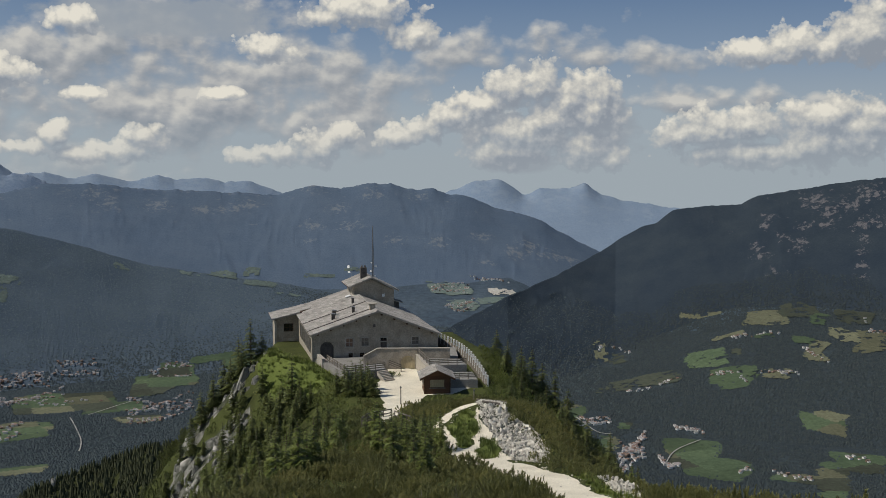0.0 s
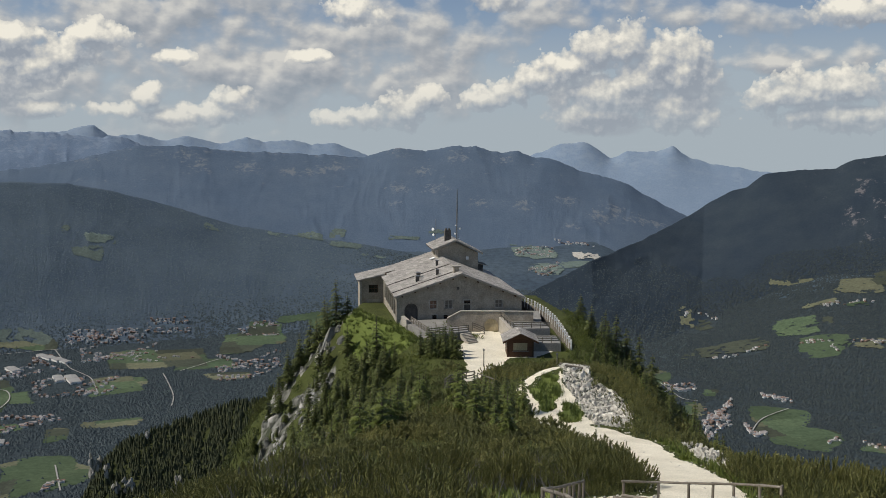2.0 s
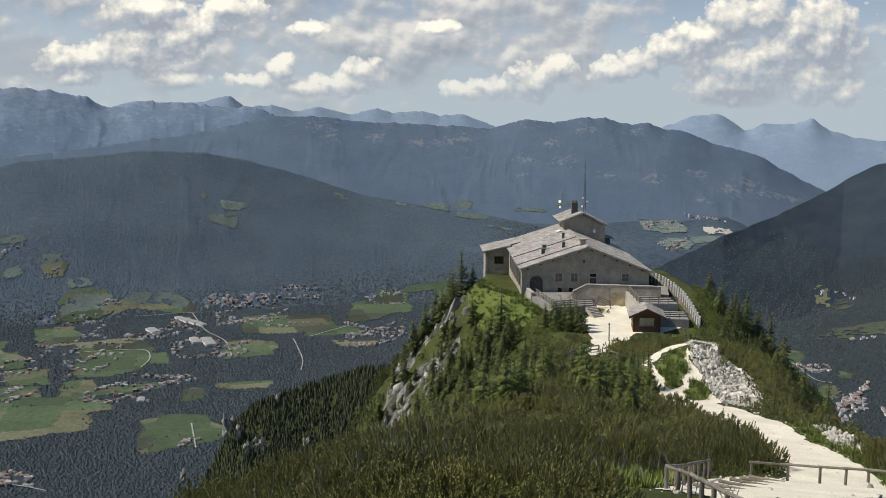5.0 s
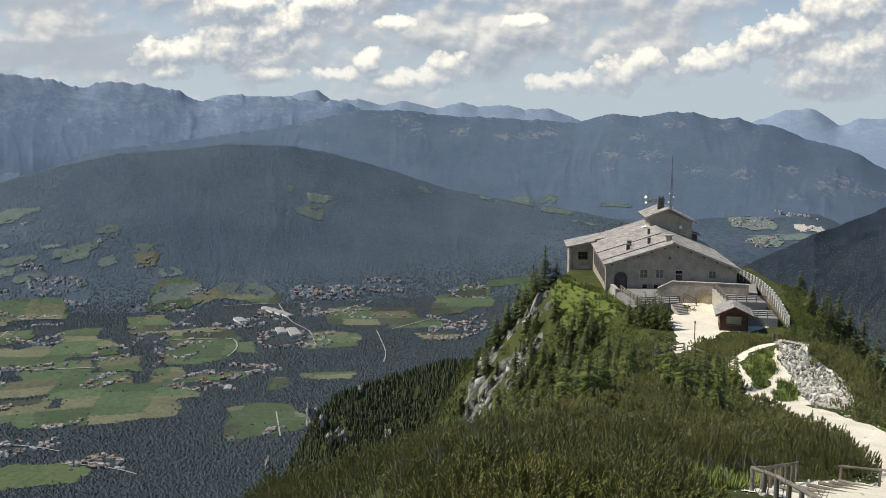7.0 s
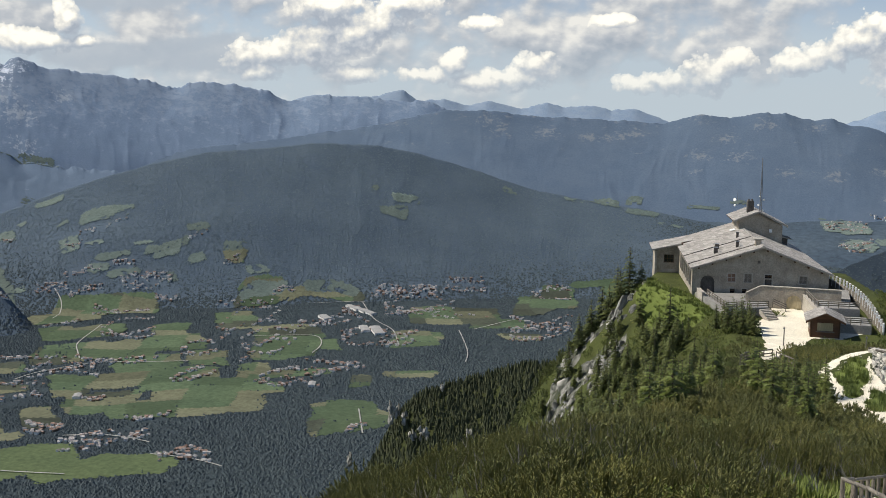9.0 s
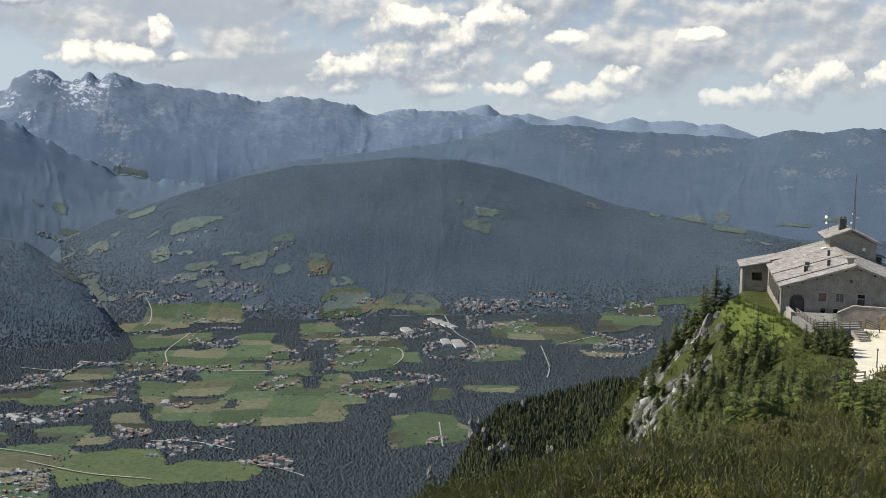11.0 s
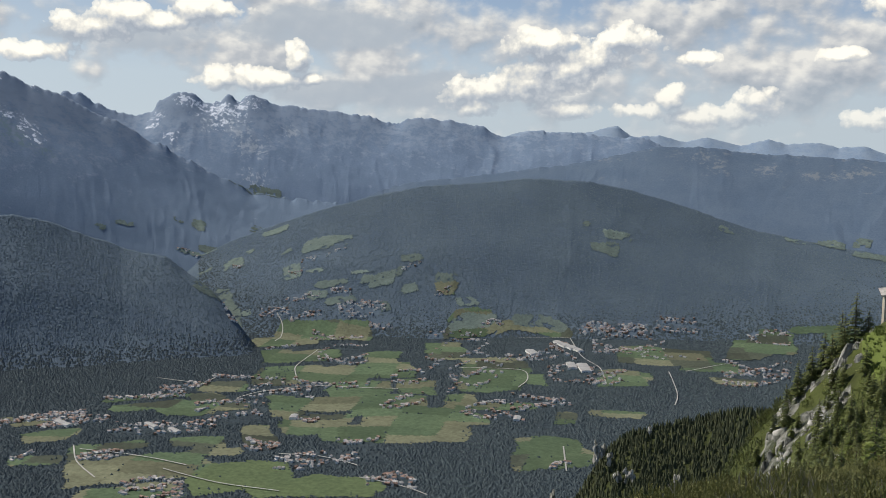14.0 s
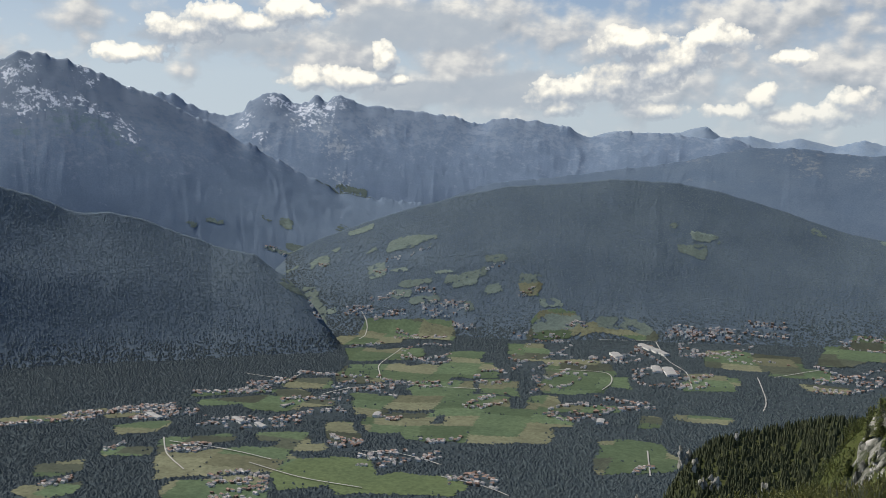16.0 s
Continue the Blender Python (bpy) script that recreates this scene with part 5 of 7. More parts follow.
def build_rocks():
    rnd = np.random.RandomState(5)
    stones = [rock_mesh("stone", i, MAT_ROCK, 1, 0.4) for i in range(6)]
    bed = empty("rubble_bed", None, "heap of broken pale limestone blocks", "rubble")
    tagged(bed, kind="structure")
    loose_v, loose_f, count = [], [], 0
    base = []
    for me in stones:
        v = np.zeros(len(me.vertices) * 3)
        me.vertices.foreach_get("co", v)
        f = np.array([p.vertices[:] for p in me.polygons])
        base.append((v.reshape(-1, 3), f))
    k = 0
    for poly, tries in zip(RUBBLE, (5600, 800)):
        xs, ys = [p[0] for p in poly], [p[1] for p in poly]
        x, y = rnd.uniform(min(xs), max(xs), tries), rnd.uniform(min(ys), max(ys), tries)
        ok = inside(x, y, list(poly))
        x, y = x[ok], y[ok]
        z = land_height(x, y)
        size = 0.2 * np.exp(rnd.randn(len(x)) * 0.55)
        order = np.argsort(-size)
        for j in order:
            s = min(size[j], 1.1)
            m = Euler(rnd.uniform(0, 6, 3)).to_matrix().to_4x4()
            if count < 280:
                ob = new("stone", stones[k % 6])
                ob.parent = bed
                ob.matrix_basis = Matrix.Translation((x[j], y[j], z[j] + s * 0.12)) @ m @ Matrix.Diagonal((s * 1.5, s * 1.1, s * 0.65, 1))
                count += 1
            else:
                v, f = base[k % 6]
                r3 = np.array(m.to_3x3())
                loose_f.append(f + sum(len(q) for q in loose_v))
                loose_v.append((v * (s * 1.5, s * 1.1, s * 0.65)) @ r3.T + (x[j], y[j], z[j] + s * 0.1))
            k += 1
    me = mesh_of("small_stones", np.concatenate(loose_v), np.concatenate(loose_f), (MAT_ROCK,))
    tagged(new("small_stones", me), "scattered small pale limestone rubble", "stones", kind="stuff")
    # pale stones strewn by the paths
    v0, f0 = base[0]
    lv, lf, n = [], [], 0
    x, y = rnd.uniform(-12, 20, 5200), rnd.uniform(38, 150, 5200)
    zn = zone(x, y)
    near_path = (zone(x + 1.2, y) == 3) | (zone(x - 1.2, y) == 3) | (zone(x, y + 2) == 3)
    keep = ((zn == 0) & near_path & (rnd.rand(5200) < 0.75)) | ((zn == 3) & (rnd.rand(5200) < 0.12))
    z = land_height(x, y)
    for j in np.where(keep)[0]:
        s = 0.16 * math.exp(rnd.randn() * 0.5)
        r3 = np.array(Euler(rnd.uniform(0, 6, 3)).to_matrix())
        lf.append(f0 + n)
        n += len(v0)
        lv.append((v0 * s) @ r3.T + (x[j], y[j], z[j] + s * 0.1))
    me = mesh_of("path_stones", np.concatenate(lv), np.concatenate(lf), (MAT_ROCK,))
    tagged(new("path_stones", me), "small pale stones strewn beside the path", "stones", kind="stuff")
    # crags of the left flank
    crags = [rock_mesh("rock_outcrop", 60 + i, MAT_CRAG, 3, 0.8, 1.0, 22) for i in range(5)]
    spots = [(-33.2, 193, 2.5, 2.5), (-35, 190, 3, 3), (-36, 187, 3, 4), (-38, 186.5, 3, 4), (-36.5, 183, 3, 4), (-41, 183, 4, 5), (-44.5, 187.5, 4, 7), (-45.5, 184, 5, 8), (-43, 180, 4, 6),
             (-39.5, 179, 4, 6), (-42, 175, 4, 6), (-43, 170, 4, 5), (-33, 153, 3, 3), (-29.5, 149, 2.5, 2.5), (-37, 165, 3, 3), (-46.5, 190, 4, 8), (-41.5, 172, 3, 4), (-34, 187, 3, 4), (-20, 150, 1.6, 1.4), (-10.5, 127, 1.4, 0.9), (-5.0, 137, 1.5, 1.0)]
    for i, (x, y, w, h) in enumerate(spots):
        ob = new("rock_outcrop", crags[i % 5])
        z = float(land_height(np.array(float(x)), np.array(float(y))))
        ob.matrix_basis = Matrix.Translation((x, y, z - h * 0.2)) @ Euler((rnd.uniform(-0.3, 0.3), rnd.uniform(-0.3, 0.3), rnd.uniform(0, 6))).to_matrix().to_4x4() @ Matrix.Diagonal((w * 1.1, w, h * 0.8, 1))
        tagged(ob, "weathered grey limestone crag on the slope", "rock", "crags below the house")
    n = 0
    while n < 150:
        x, y = rnd.uniform(-52, -31), rnd.uniform(145, 200)
        if not cliff_here(np.array([x]), np.array([y]))[0]:
            continue
        s = rnd.uniform(0.9, 3.0)
        z = float(land_height(np.array(x), np.array(y)))
        ob = new("rock_outcrop", crags[n % 5])
        ob.matrix_basis = Matrix.Translation((x, y, z - s * 0.15)) @ Euler((rnd.uniform(-0.5, 0.5), rnd.uniform(-0.5, 0.5), rnd.uniform(0, 6))).to_matrix().to_4x4() @ Matrix.Diagonal((s, s * 0.8, s * rnd.uniform(1.0, 2.3), 1))
        tagged(ob, "small grey limestone outcrop on the slope", "rock", "crags below the house")
        n += 1


build_rocks()

# ---- fences along the path ----
fence("log_fence", on_land([(3.2, 55), (2.2, 50), (1.6, 46), (0.75, 41.5)]), "weathered round-timber fence beside the steps", (1.0,), 2.1, 0.085, 0.075)
fence("log_fence", on_land([(0.75, 41.5), (1.5, 36.6), (2.4, 31.2), (3.2, 27)]), "weathered round-timber handrail down the steps", (1.0,), 2.1, 0.09, 0.08)
fence("log_fence", on_land([(5.6, 57.5), (7.6, 58), (9.2, 57.2), (10.4, 56.6), (11.5, 56.4), (12.6, 55.0), (13.3, 53.4)]), "dark round-timber rail along the gravel path", (1.0,), 1.7, 0.08, 0.075)
fence("log_fence", on_land([(13.3, 53.4), (13.9, 55.6)]), "short timber rail at the path bend", (1.0, 0.5), 1.6, 0.06, 0.05)
fence("timber_fence", [(-10.6, 133.0, -32.6), (-10.2, 137.5, -33.2), (-7.2, 141.5, -33.5)], "grey timber stair railing below the forecourt", (1.3, 0.8, 0.4), 1.5, square=True, rail_r=0.06, height=1.4)
fence("timber_fence", [(-6.6, 139.8, -33.3), (-4.2, 134.0, -32.6)], "grey timber railing beside the steps", (1.2, 0.6), 1.6, square=True, rail_r=0.06, height=1.3)


def build_board_steps():
    ob = empty("log_steps", None, "log-edged gravel steps on the path", "steps")
    for i in range(6):
        y = 43.0 + i * 2.6
        x = 3.2 + i * 0.7
        z = float(land_height(np.array(x), np.array(y)))
        bm = bmesh.new()
        rod(bm, (x - 1.3, y + 0.5, z + 0.03), (x + 1.3, y - 0.4, z + 0.02), 0.09, 0.08, 8)
        part("log", bm, MAT_GREYWOOD, ob)


build_board_steps()


def build_barrier():
    for x0, y0, x1, y1, h in ((4.6, 141.2, 9.0, 141.6, 0.55), (5.2, 135.2, 8.6, 134.6, 0.35)):
        ob = empty("log_barrier", None, "short weathered log laid across the rubble", "log")
        a, b = [Vector((x, y, float(land_height(np.array(x), np.array(y))) + h)) for x, y in ((x0, y0), (x1, y1))]
        bm = bmesh.new()
        rod(bm, a, b, 0.16, 0.14, 9)
        part("log", bm, MAT_GREYWOOD, ob)
        for q in (a.lerp(b, 0.1), a.lerp(b, 0.9)):
            bm = bmesh.new()
            rod(bm, q - Vector((0, 0, h + 0.4)), q + Vector((0, 0, 0.1)), 0.1, 0.09, 8)
            part("post", bm, MAT_GREYWOOD, ob)
    for x, y, h in ((4.3, 142.0, 2.2), (-6.3, 152.5, 2.8)):
        ob = empty("marker_post", None, "slim grey marker post on the forecourt", "post")
        z = float(land_height(np.array(x), np.array(y)))
        bm = bmesh.new()
        rod(bm, (x, y, z - 0.4), (x, y, z + h), 0.09, 0.07, 8)
        part("pole", bm, MAT_GREYWOOD, ob)
        bm = bmesh.new()
        box(bm, (0.3, 0.06, 0.2), (x, y - 0.08, z + h - 0.2), bevel=0.01)
        part("plate", bm, MAT_METAL, ob)


build_barrier()


def build_board():
    ob = empty("information_board", pose(8.15, 23.6, -9.0, 0, 0, -16), "pale sloping panorama board on metal legs", "sign")
    bm = bmesh.new()
    box(bm, (2.6, 0.9, 0.05), (1.0, 0, 1.05), Matrix.Rotation(0.55, 4, "X"), bevel=0.015)
    pnl = part("panel", bm, MAT_WHITE, ob)
    bm = bmesh.new()
    for y, sz in ((-0.45, (2.7, 0.06)), (0.45, (2.7, 0.06))):
        box(bm, (sz[0], 0.06, 0.08), (1.0, y * math.cos(0.55), 1.05 + y * math.sin(0.55)))
    for x in (-0.32, 2.32):
        box(bm, (0.06, 0.94, 0.08), (x, 0, 1.05), Matrix.Rotation(0.55, 4, "X"))
    part("rim", bm, MAT_DARK, pnl)
    for x in (0.0, 2.0):
        bm = bmesh.new()
        rod(bm, (x, 0, -0.6), (x, 0, 1.0), 0.05, None, 8)
        part("leg", bm, MAT_METAL, ob)


build_board()


# ---- plants of the ridge ----
def leaf_material(name, dark, light, tip, rough=0.6):
    m, nt, b = material(name, rough, 0.25)
    n1 = noise_of(nt, 0.12, 4)
    geo = nt.nodes.new("ShaderNodeNewGeometry")
    c = ramp(nt, geo.outputs["Random Per Island"], [(0.0, dark), (0.55, light), (1.0, tip)])
    g = ramp(nt, n1, [(0.3, (0.6, 0.68, 0.7)), (0.7, (1.16, 1.13, 1.0))])
    nt.links.new(mixed(nt, 1.0, c, g, "MULTIPLY"), b.inputs["Base Color"])
    b.inputs["Subsurface Weight"].default_value = 0.0
    return m


MAT_PINE = leaf_material("dwarf_pine_needles", (0.118, 0.118, 0.039), (0.156, 0.154, 0.05), (0.204, 0.196, 0.07))
MAT_SPRUCE = leaf_material("spruce_needles", (0.055, 0.066, 0.02), (0.095, 0.108, 0.03), (0.145, 0.152, 0.046))
MAT_LARCH = leaf_material("light_green_leaves", (0.085, 0.105, 0.022), (0.13, 0.152, 0.034), (0.185, 0.2, 0.056))
MAT_BLADE = leaf_material("grass_blades", (0.08, 0.105, 0.022), (0.135, 0.165, 0.036), (0.2, 0.22, 0.066))
MAT_DEAD = grainy("dead_branches", (0.18, 0.165, 0.14), (0.32, 0.3, 0.27), 1.0, 9.0, 0.9, 0.2)
MAT_BARK = grainy("spruce_bark", (0.06, 0.045, 0.035), (0.13, 0.1, 0.08), 1.5, 8.0, 0.95, 0.7)


def sprig(rnd, base, axis, length, radius, leaves):
    """A candle of dwarf pine: tufts of needles round a shoot, as triangles (n, 3, 3)."""
    axis = axis / np.linalg.norm(axis)
    side = np.cross(axis, (0.3, 0.5, 0.8))
    side /= np.linalg.norm(side)
    third = np.cross(axis, side)
    s = (np.arange(leaves) + rnd.rand(leaves) * 0.6) / leaves
    a = np.arange(leaves) * 2.4 + rnd.rand() * 6 + rnd.randn(leaves) * 0.3
    out = np.cos(a)[:, None] * side + np.sin(a)[:, None] * third
    cross = -np.sin(a)[:, None] * side + np.cos(a)[:, None] * third
    size = (radius * (1.15 - 0.75 * s) * rnd.uniform(0.75, 1.25, leaves))[:, None]
    root = base + axis * (length * s)[:, None]
    tip = root + out * size * 1.05 + axis * (size * 0.6 + 0.03)
    w = cross * radius * 0.3
    return np.stack([root - w - axis * 0.03, root + w - axis * 0.03, tip], 1)


def bush_triangles(seed, sprigs, leaves, width=1.0, height=1.0, radius=0.17):
    rnd = np.random.RandomState(seed)
    t = []
    for i in range(sprigs):
        a, q = rnd.rand() * 6.283, math.sqrt(rnd.rand())
        x, y = math.cos(a) * q * width, math.sin(a) * q * width
        top = height * (1 - 0.62 * q * q) * rnd.uniform(0.58, 1.14)
        axis = np.array([x * 0.6 + rnd.randn() * 0.2, y * 0.6 + rnd.randn() * 0.2, 1.0])
        length = rnd.uniform(0.26, 0.4) * height
        t.append(sprig(rnd, np.array([x, y, top - length * 0.8]), axis, length, radius * rnd.uniform(0.8, 1.2), leaves))
    return np.concatenate(t)


def scatter(name, protos, x, y, z, scale, material, label, category, rnd, squash=1.0):
    """Many plants joined into one object."""
    pick, spin = rnd.randint(0, len(protos), len(x)), rnd.uniform(0, 6.283, len(x))
    chunks = []
    for k, tri in enumerate(protos):
        i = np.where(pick == k)[0]
        if not len(i):
            continue
        p = tri.reshape(-1, 3)
        c, s = np.cos(spin[i])[:, None], np.sin(spin[i])[:, None]
        X = (p[:, 0] * c - p[:, 1] * s) * scale[i, None] + x[i, None]
        Y = (p[:, 0] * s + p[:, 1] * c) * scale[i, None] + y[i, None]
        Z = p[:, 2] * scale[i, None] * squash + z[i, None]
        chunks.append(np.stack([X, Y, Z], -1).reshape(-1, 3))
    v = np.concatenate(chunks)
    me = mesh_of(name, v, np.arange(len(v)).reshape(-1, 3), (material,))
    return tagged(new(name, me), label, category, kind="stuff")


def build_pines():
    rnd = np.random.RandomState(11)
    near = [bush_triangles(100 + i, 60, 19, radius=0.08) for i in range(6)]
    far = [bush_triangles(120 + i, 26, 12, radius=0.135) for i in range(4)]

    def spots(n, x0, x1, y0, y1):
        x, y = rnd.uniform(x0, x1, n), rnd.uniform(y0, y1, n)
        wide = (zone(x, y) == 0) & (zone(x + 1.0, y) != 3) & (zone(x - 1.0, y) != 3) & (zone(x, y - 1.3) != 3) & (zone(x, y + 1.0) != 3) & ~cliff_here(x, y) & ~((x > -10) & (x < -5) & (y > 130) & (y < 143))
        return x[wide], y[wide]
    x, y = spots(1850, -33, 33, 12, 72)
    az = np.degrees(np.arctan2(-x, y))
    ok = ~((az < 2.5) & (az > -15.0) & (y < 58)) & ~((np.hypot(x, y) < 24) & (az < 30)) & ~((az < -13) & (y < 30)) & (az < 33)
    x, y = x[ok], y[ok]
    hump = fbm(x, y, 5.5, 3, 55)
    scatter("dwarf_pines", near, x, y, land_height(x, y) - 0.1 + hump * 0.6, rnd.uniform(0.75, 1.5, len(x)) * (1 + 0.6 * hump), MAT_PINE, "dense thicket of green dwarf mountain pine", "shrub", rnd, 1.15)
    x, y = spots(2300, -50, 26, 72, 152)
    clear = (fbm(x, y, 11, 3, 77) > -0.45)
    x, y = x[clear], y[clear]
    scatter("dwarf_pines_far", far, x, y, land_height(x, y) - 0.15, rnd.uniform(0.9, 1.7, len(x)), MAT_PINE, "dwarf pine scrub on the saddle below the house", "shrub", rnd, 1.0)
    x, y = spots(1300, -55, 32, 150, 205)
    clear = (x < -14) | (x > 7.2) | ((y < 158) & (x > -2.5) & (x < 8))
    x, y = x[clear], y[clear]
    clear = ~((x > -34) & (x < -10) & (y > 181))
    x, y = x[clear], y[clear]
    dark = x > -10
    scatter("outer_pines", far, x[dark], y[dark], land_height(x[dark], y[dark]) - 0.15, rnd.uniform(0.8, 1.6, dark.sum()), MAT_LARCH, "light green scrub beside the outer terrace", "shrub", rnd, 1.0)
    x, y = x[~dark], y[~dark]
    scatter("slope_scrub", far, x, y, land_height(x, y) - 0.15, rnd.uniform(0.6, 1.35, len(x)), MAT_LARCH, "light green scrub round the house", "shrub", rnd, 0.9)
    # steep slope below the crags
    x, y = rnd.uniform(-95, -44, 900), rnd.uniform(120, 240, 900)
    ok = ~cliff_here(x, y) & (x < np.interp(y, (120, 200, 240), (-46, -47, -40)))
    x, y = x[ok], y[ok]
    scatter("steep_scrub", far, x, y, land_height(x, y) - 0.3, rnd.uniform(1.2, 2.4, len(x)), MAT_SPRUCE, "dark scrub on the steep slope below the crags", "shrub", rnd, 1.4)
    # bright bush patches
    px, py = [], []
    for cx, cy, r, n in ((-9.9, 116, 3.0, 40), (-4.2, 33, 2.6, 40), (-15, 125, 4, 16), (3.8, 66, 2, 8), (-24, 150, 4, 16), (-20, 140, 4, 12), (-14, 141, 4, 26), (-13, 151, 3.5, 22), (-18, 158, 4, 20), (-22, 166, 4, 16), (-9.2, 173.5, 1.2, 8)):
        a, q = rnd.rand(n) * 6.283, np.sqrt(rnd.rand(n)) * r
        px.append(cx + q * np.cos(a))
        py.append(cy + q * np.sin(a))
    x, y = np.concatenate(px), np.concatenate(py)
    scatter("green_shrubs", far, x, y, land_height(x, y) - 0.1, rnd.uniform(0.7, 1.2, len(x)), MAT_LARCH, "fresh light green low shrubs", "shrub", rnd, 0.8)
    # grass tufts
    tuft = []
    for k in range(3):
        n = 26
        a, q = rnd.rand(n) * 6.283, np.sqrt(rnd.rand(n)) * 0.35
        root = np.stack([np.cos(a) * q, np.sin(a) * q, 0 * a], 1)
        lean = np.stack([np.cos(a) * rnd.rand(n) * 0.25, np.sin(a) * rnd.rand(n) * 0.25, rnd.uniform(0.2, 0.5, n)], 1)
        w = np.stack([-np.sin(a), np.cos(a), 0 * a], 1) * 0.03
        tuft.append(np.stack([root - w, root + w, root + lean], 1))
    x, y = rnd.uniform(-38, 18, 16000), rnd.uniform(38, 198, 16000)
    ok = zone(x, y) == 1
    x, y = x[ok], y[ok]
    scatter("grass_tufts", tuft, x, y, land_height(x, y), rnd.uniform(0.8, 1.7, len(x)), MAT_BLADE, "short green alpine grass", "grass", rnd)
    # bare twigs among the pines
    v, f, n = [], [], 0
    x, y = spots(150, -24, 4, 34, 75)
    z = land_height(x, y)
    for i in range(len(x)):
        for _ in range(7):
            d = np.array([rnd.randn() * 0.5, rnd.randn() * 0.5, 1.0])
            d *= rnd.uniform(0.6, 1.1) / np.linalg.norm(d)
            p = np.array([x[i] + rnd.randn() * 0.2, y[i] + rnd.randn() * 0.2, z[i] + 0.5])
            w = np.array([0.016, 0.012, 0])
            v += [p - w, p + w, p + d + w * 0.3, p + d - w * 0.3]
            f.append((n, n + 1, n + 2, n + 3))
            n += 4
    tagged(new("dead_twigs", mesh_of("dead_twigs", np.array(v), np.array(f), (MAT_DEAD,))), "bleached bare twigs in the pine thicket", "twigs", kind="stuff")


build_pines()


def spruce(seed, height, material, thin=1.0):
    """A spruce: trunk and a crown of drooping, ragged boughs in whorls."""
    rnd = np.random.RandomState(seed)
    ob = empty("spruce", None)
    bm = bmesh.new()
    rod(bm, (0, 0, -0.6), (0, 0, height * 0.97), height * 0.018 + 0.05, 0.02, 7)
    part("trunk", bm, MAT_BARK, ob)
    v, f = [], []
    levels = int(height * 3.4)
    for i in range(levels):
        t = (i + rnd.rand() * 0.6) / levels
        z = height * (0.06 + 0.92 * t)
        reach = height * 0.25 * thin * (1 - t) ** 0.85 + 0.12
        for k in range(7 if t < 0.7 else 5):
            a = rnd.rand() * 6.283
            l = reach * rnd.uniform(0.6, 1.15)
            out, side = np.array([math.cos(a), math.sin(a), 0]), np.array([-math.sin(a), math.cos(a), 0])
            p = np.array([0, 0, z])
            segs = 4
            for s in range(segs):
                u = (s + 0.6) / segs
                q = p + out * l * u + np.array([0, 0, -0.35 * l * u * u + 0.1 * l * u])
                w = l * 0.52 * (1.15 - u)
                for sg in (-1, 1):
                    n = len(v)
                    tip = q + side * sg * w * rnd.uniform(0.8, 1.3) + out * l * 0.16 + np.array([0, 0, -0.12 * l + rnd.randn() * 0.05])
                    v += [q - out * l * 0.2, q + out * l * 0.2, tip]
                    f.append((n, n + 1, n + 2))
            n = len(v)
            e = p + out * l + np.array([0, 0, -0.25 * l])
            v += [p + side * 0.04, p - side * 0.04, e]
            f.append((n, n + 1, n + 2))
    me = mesh_of("crown", np.array(v), np.array(f), (material,))
    c = new("crown", me)
    c.parent = ob
    return ob


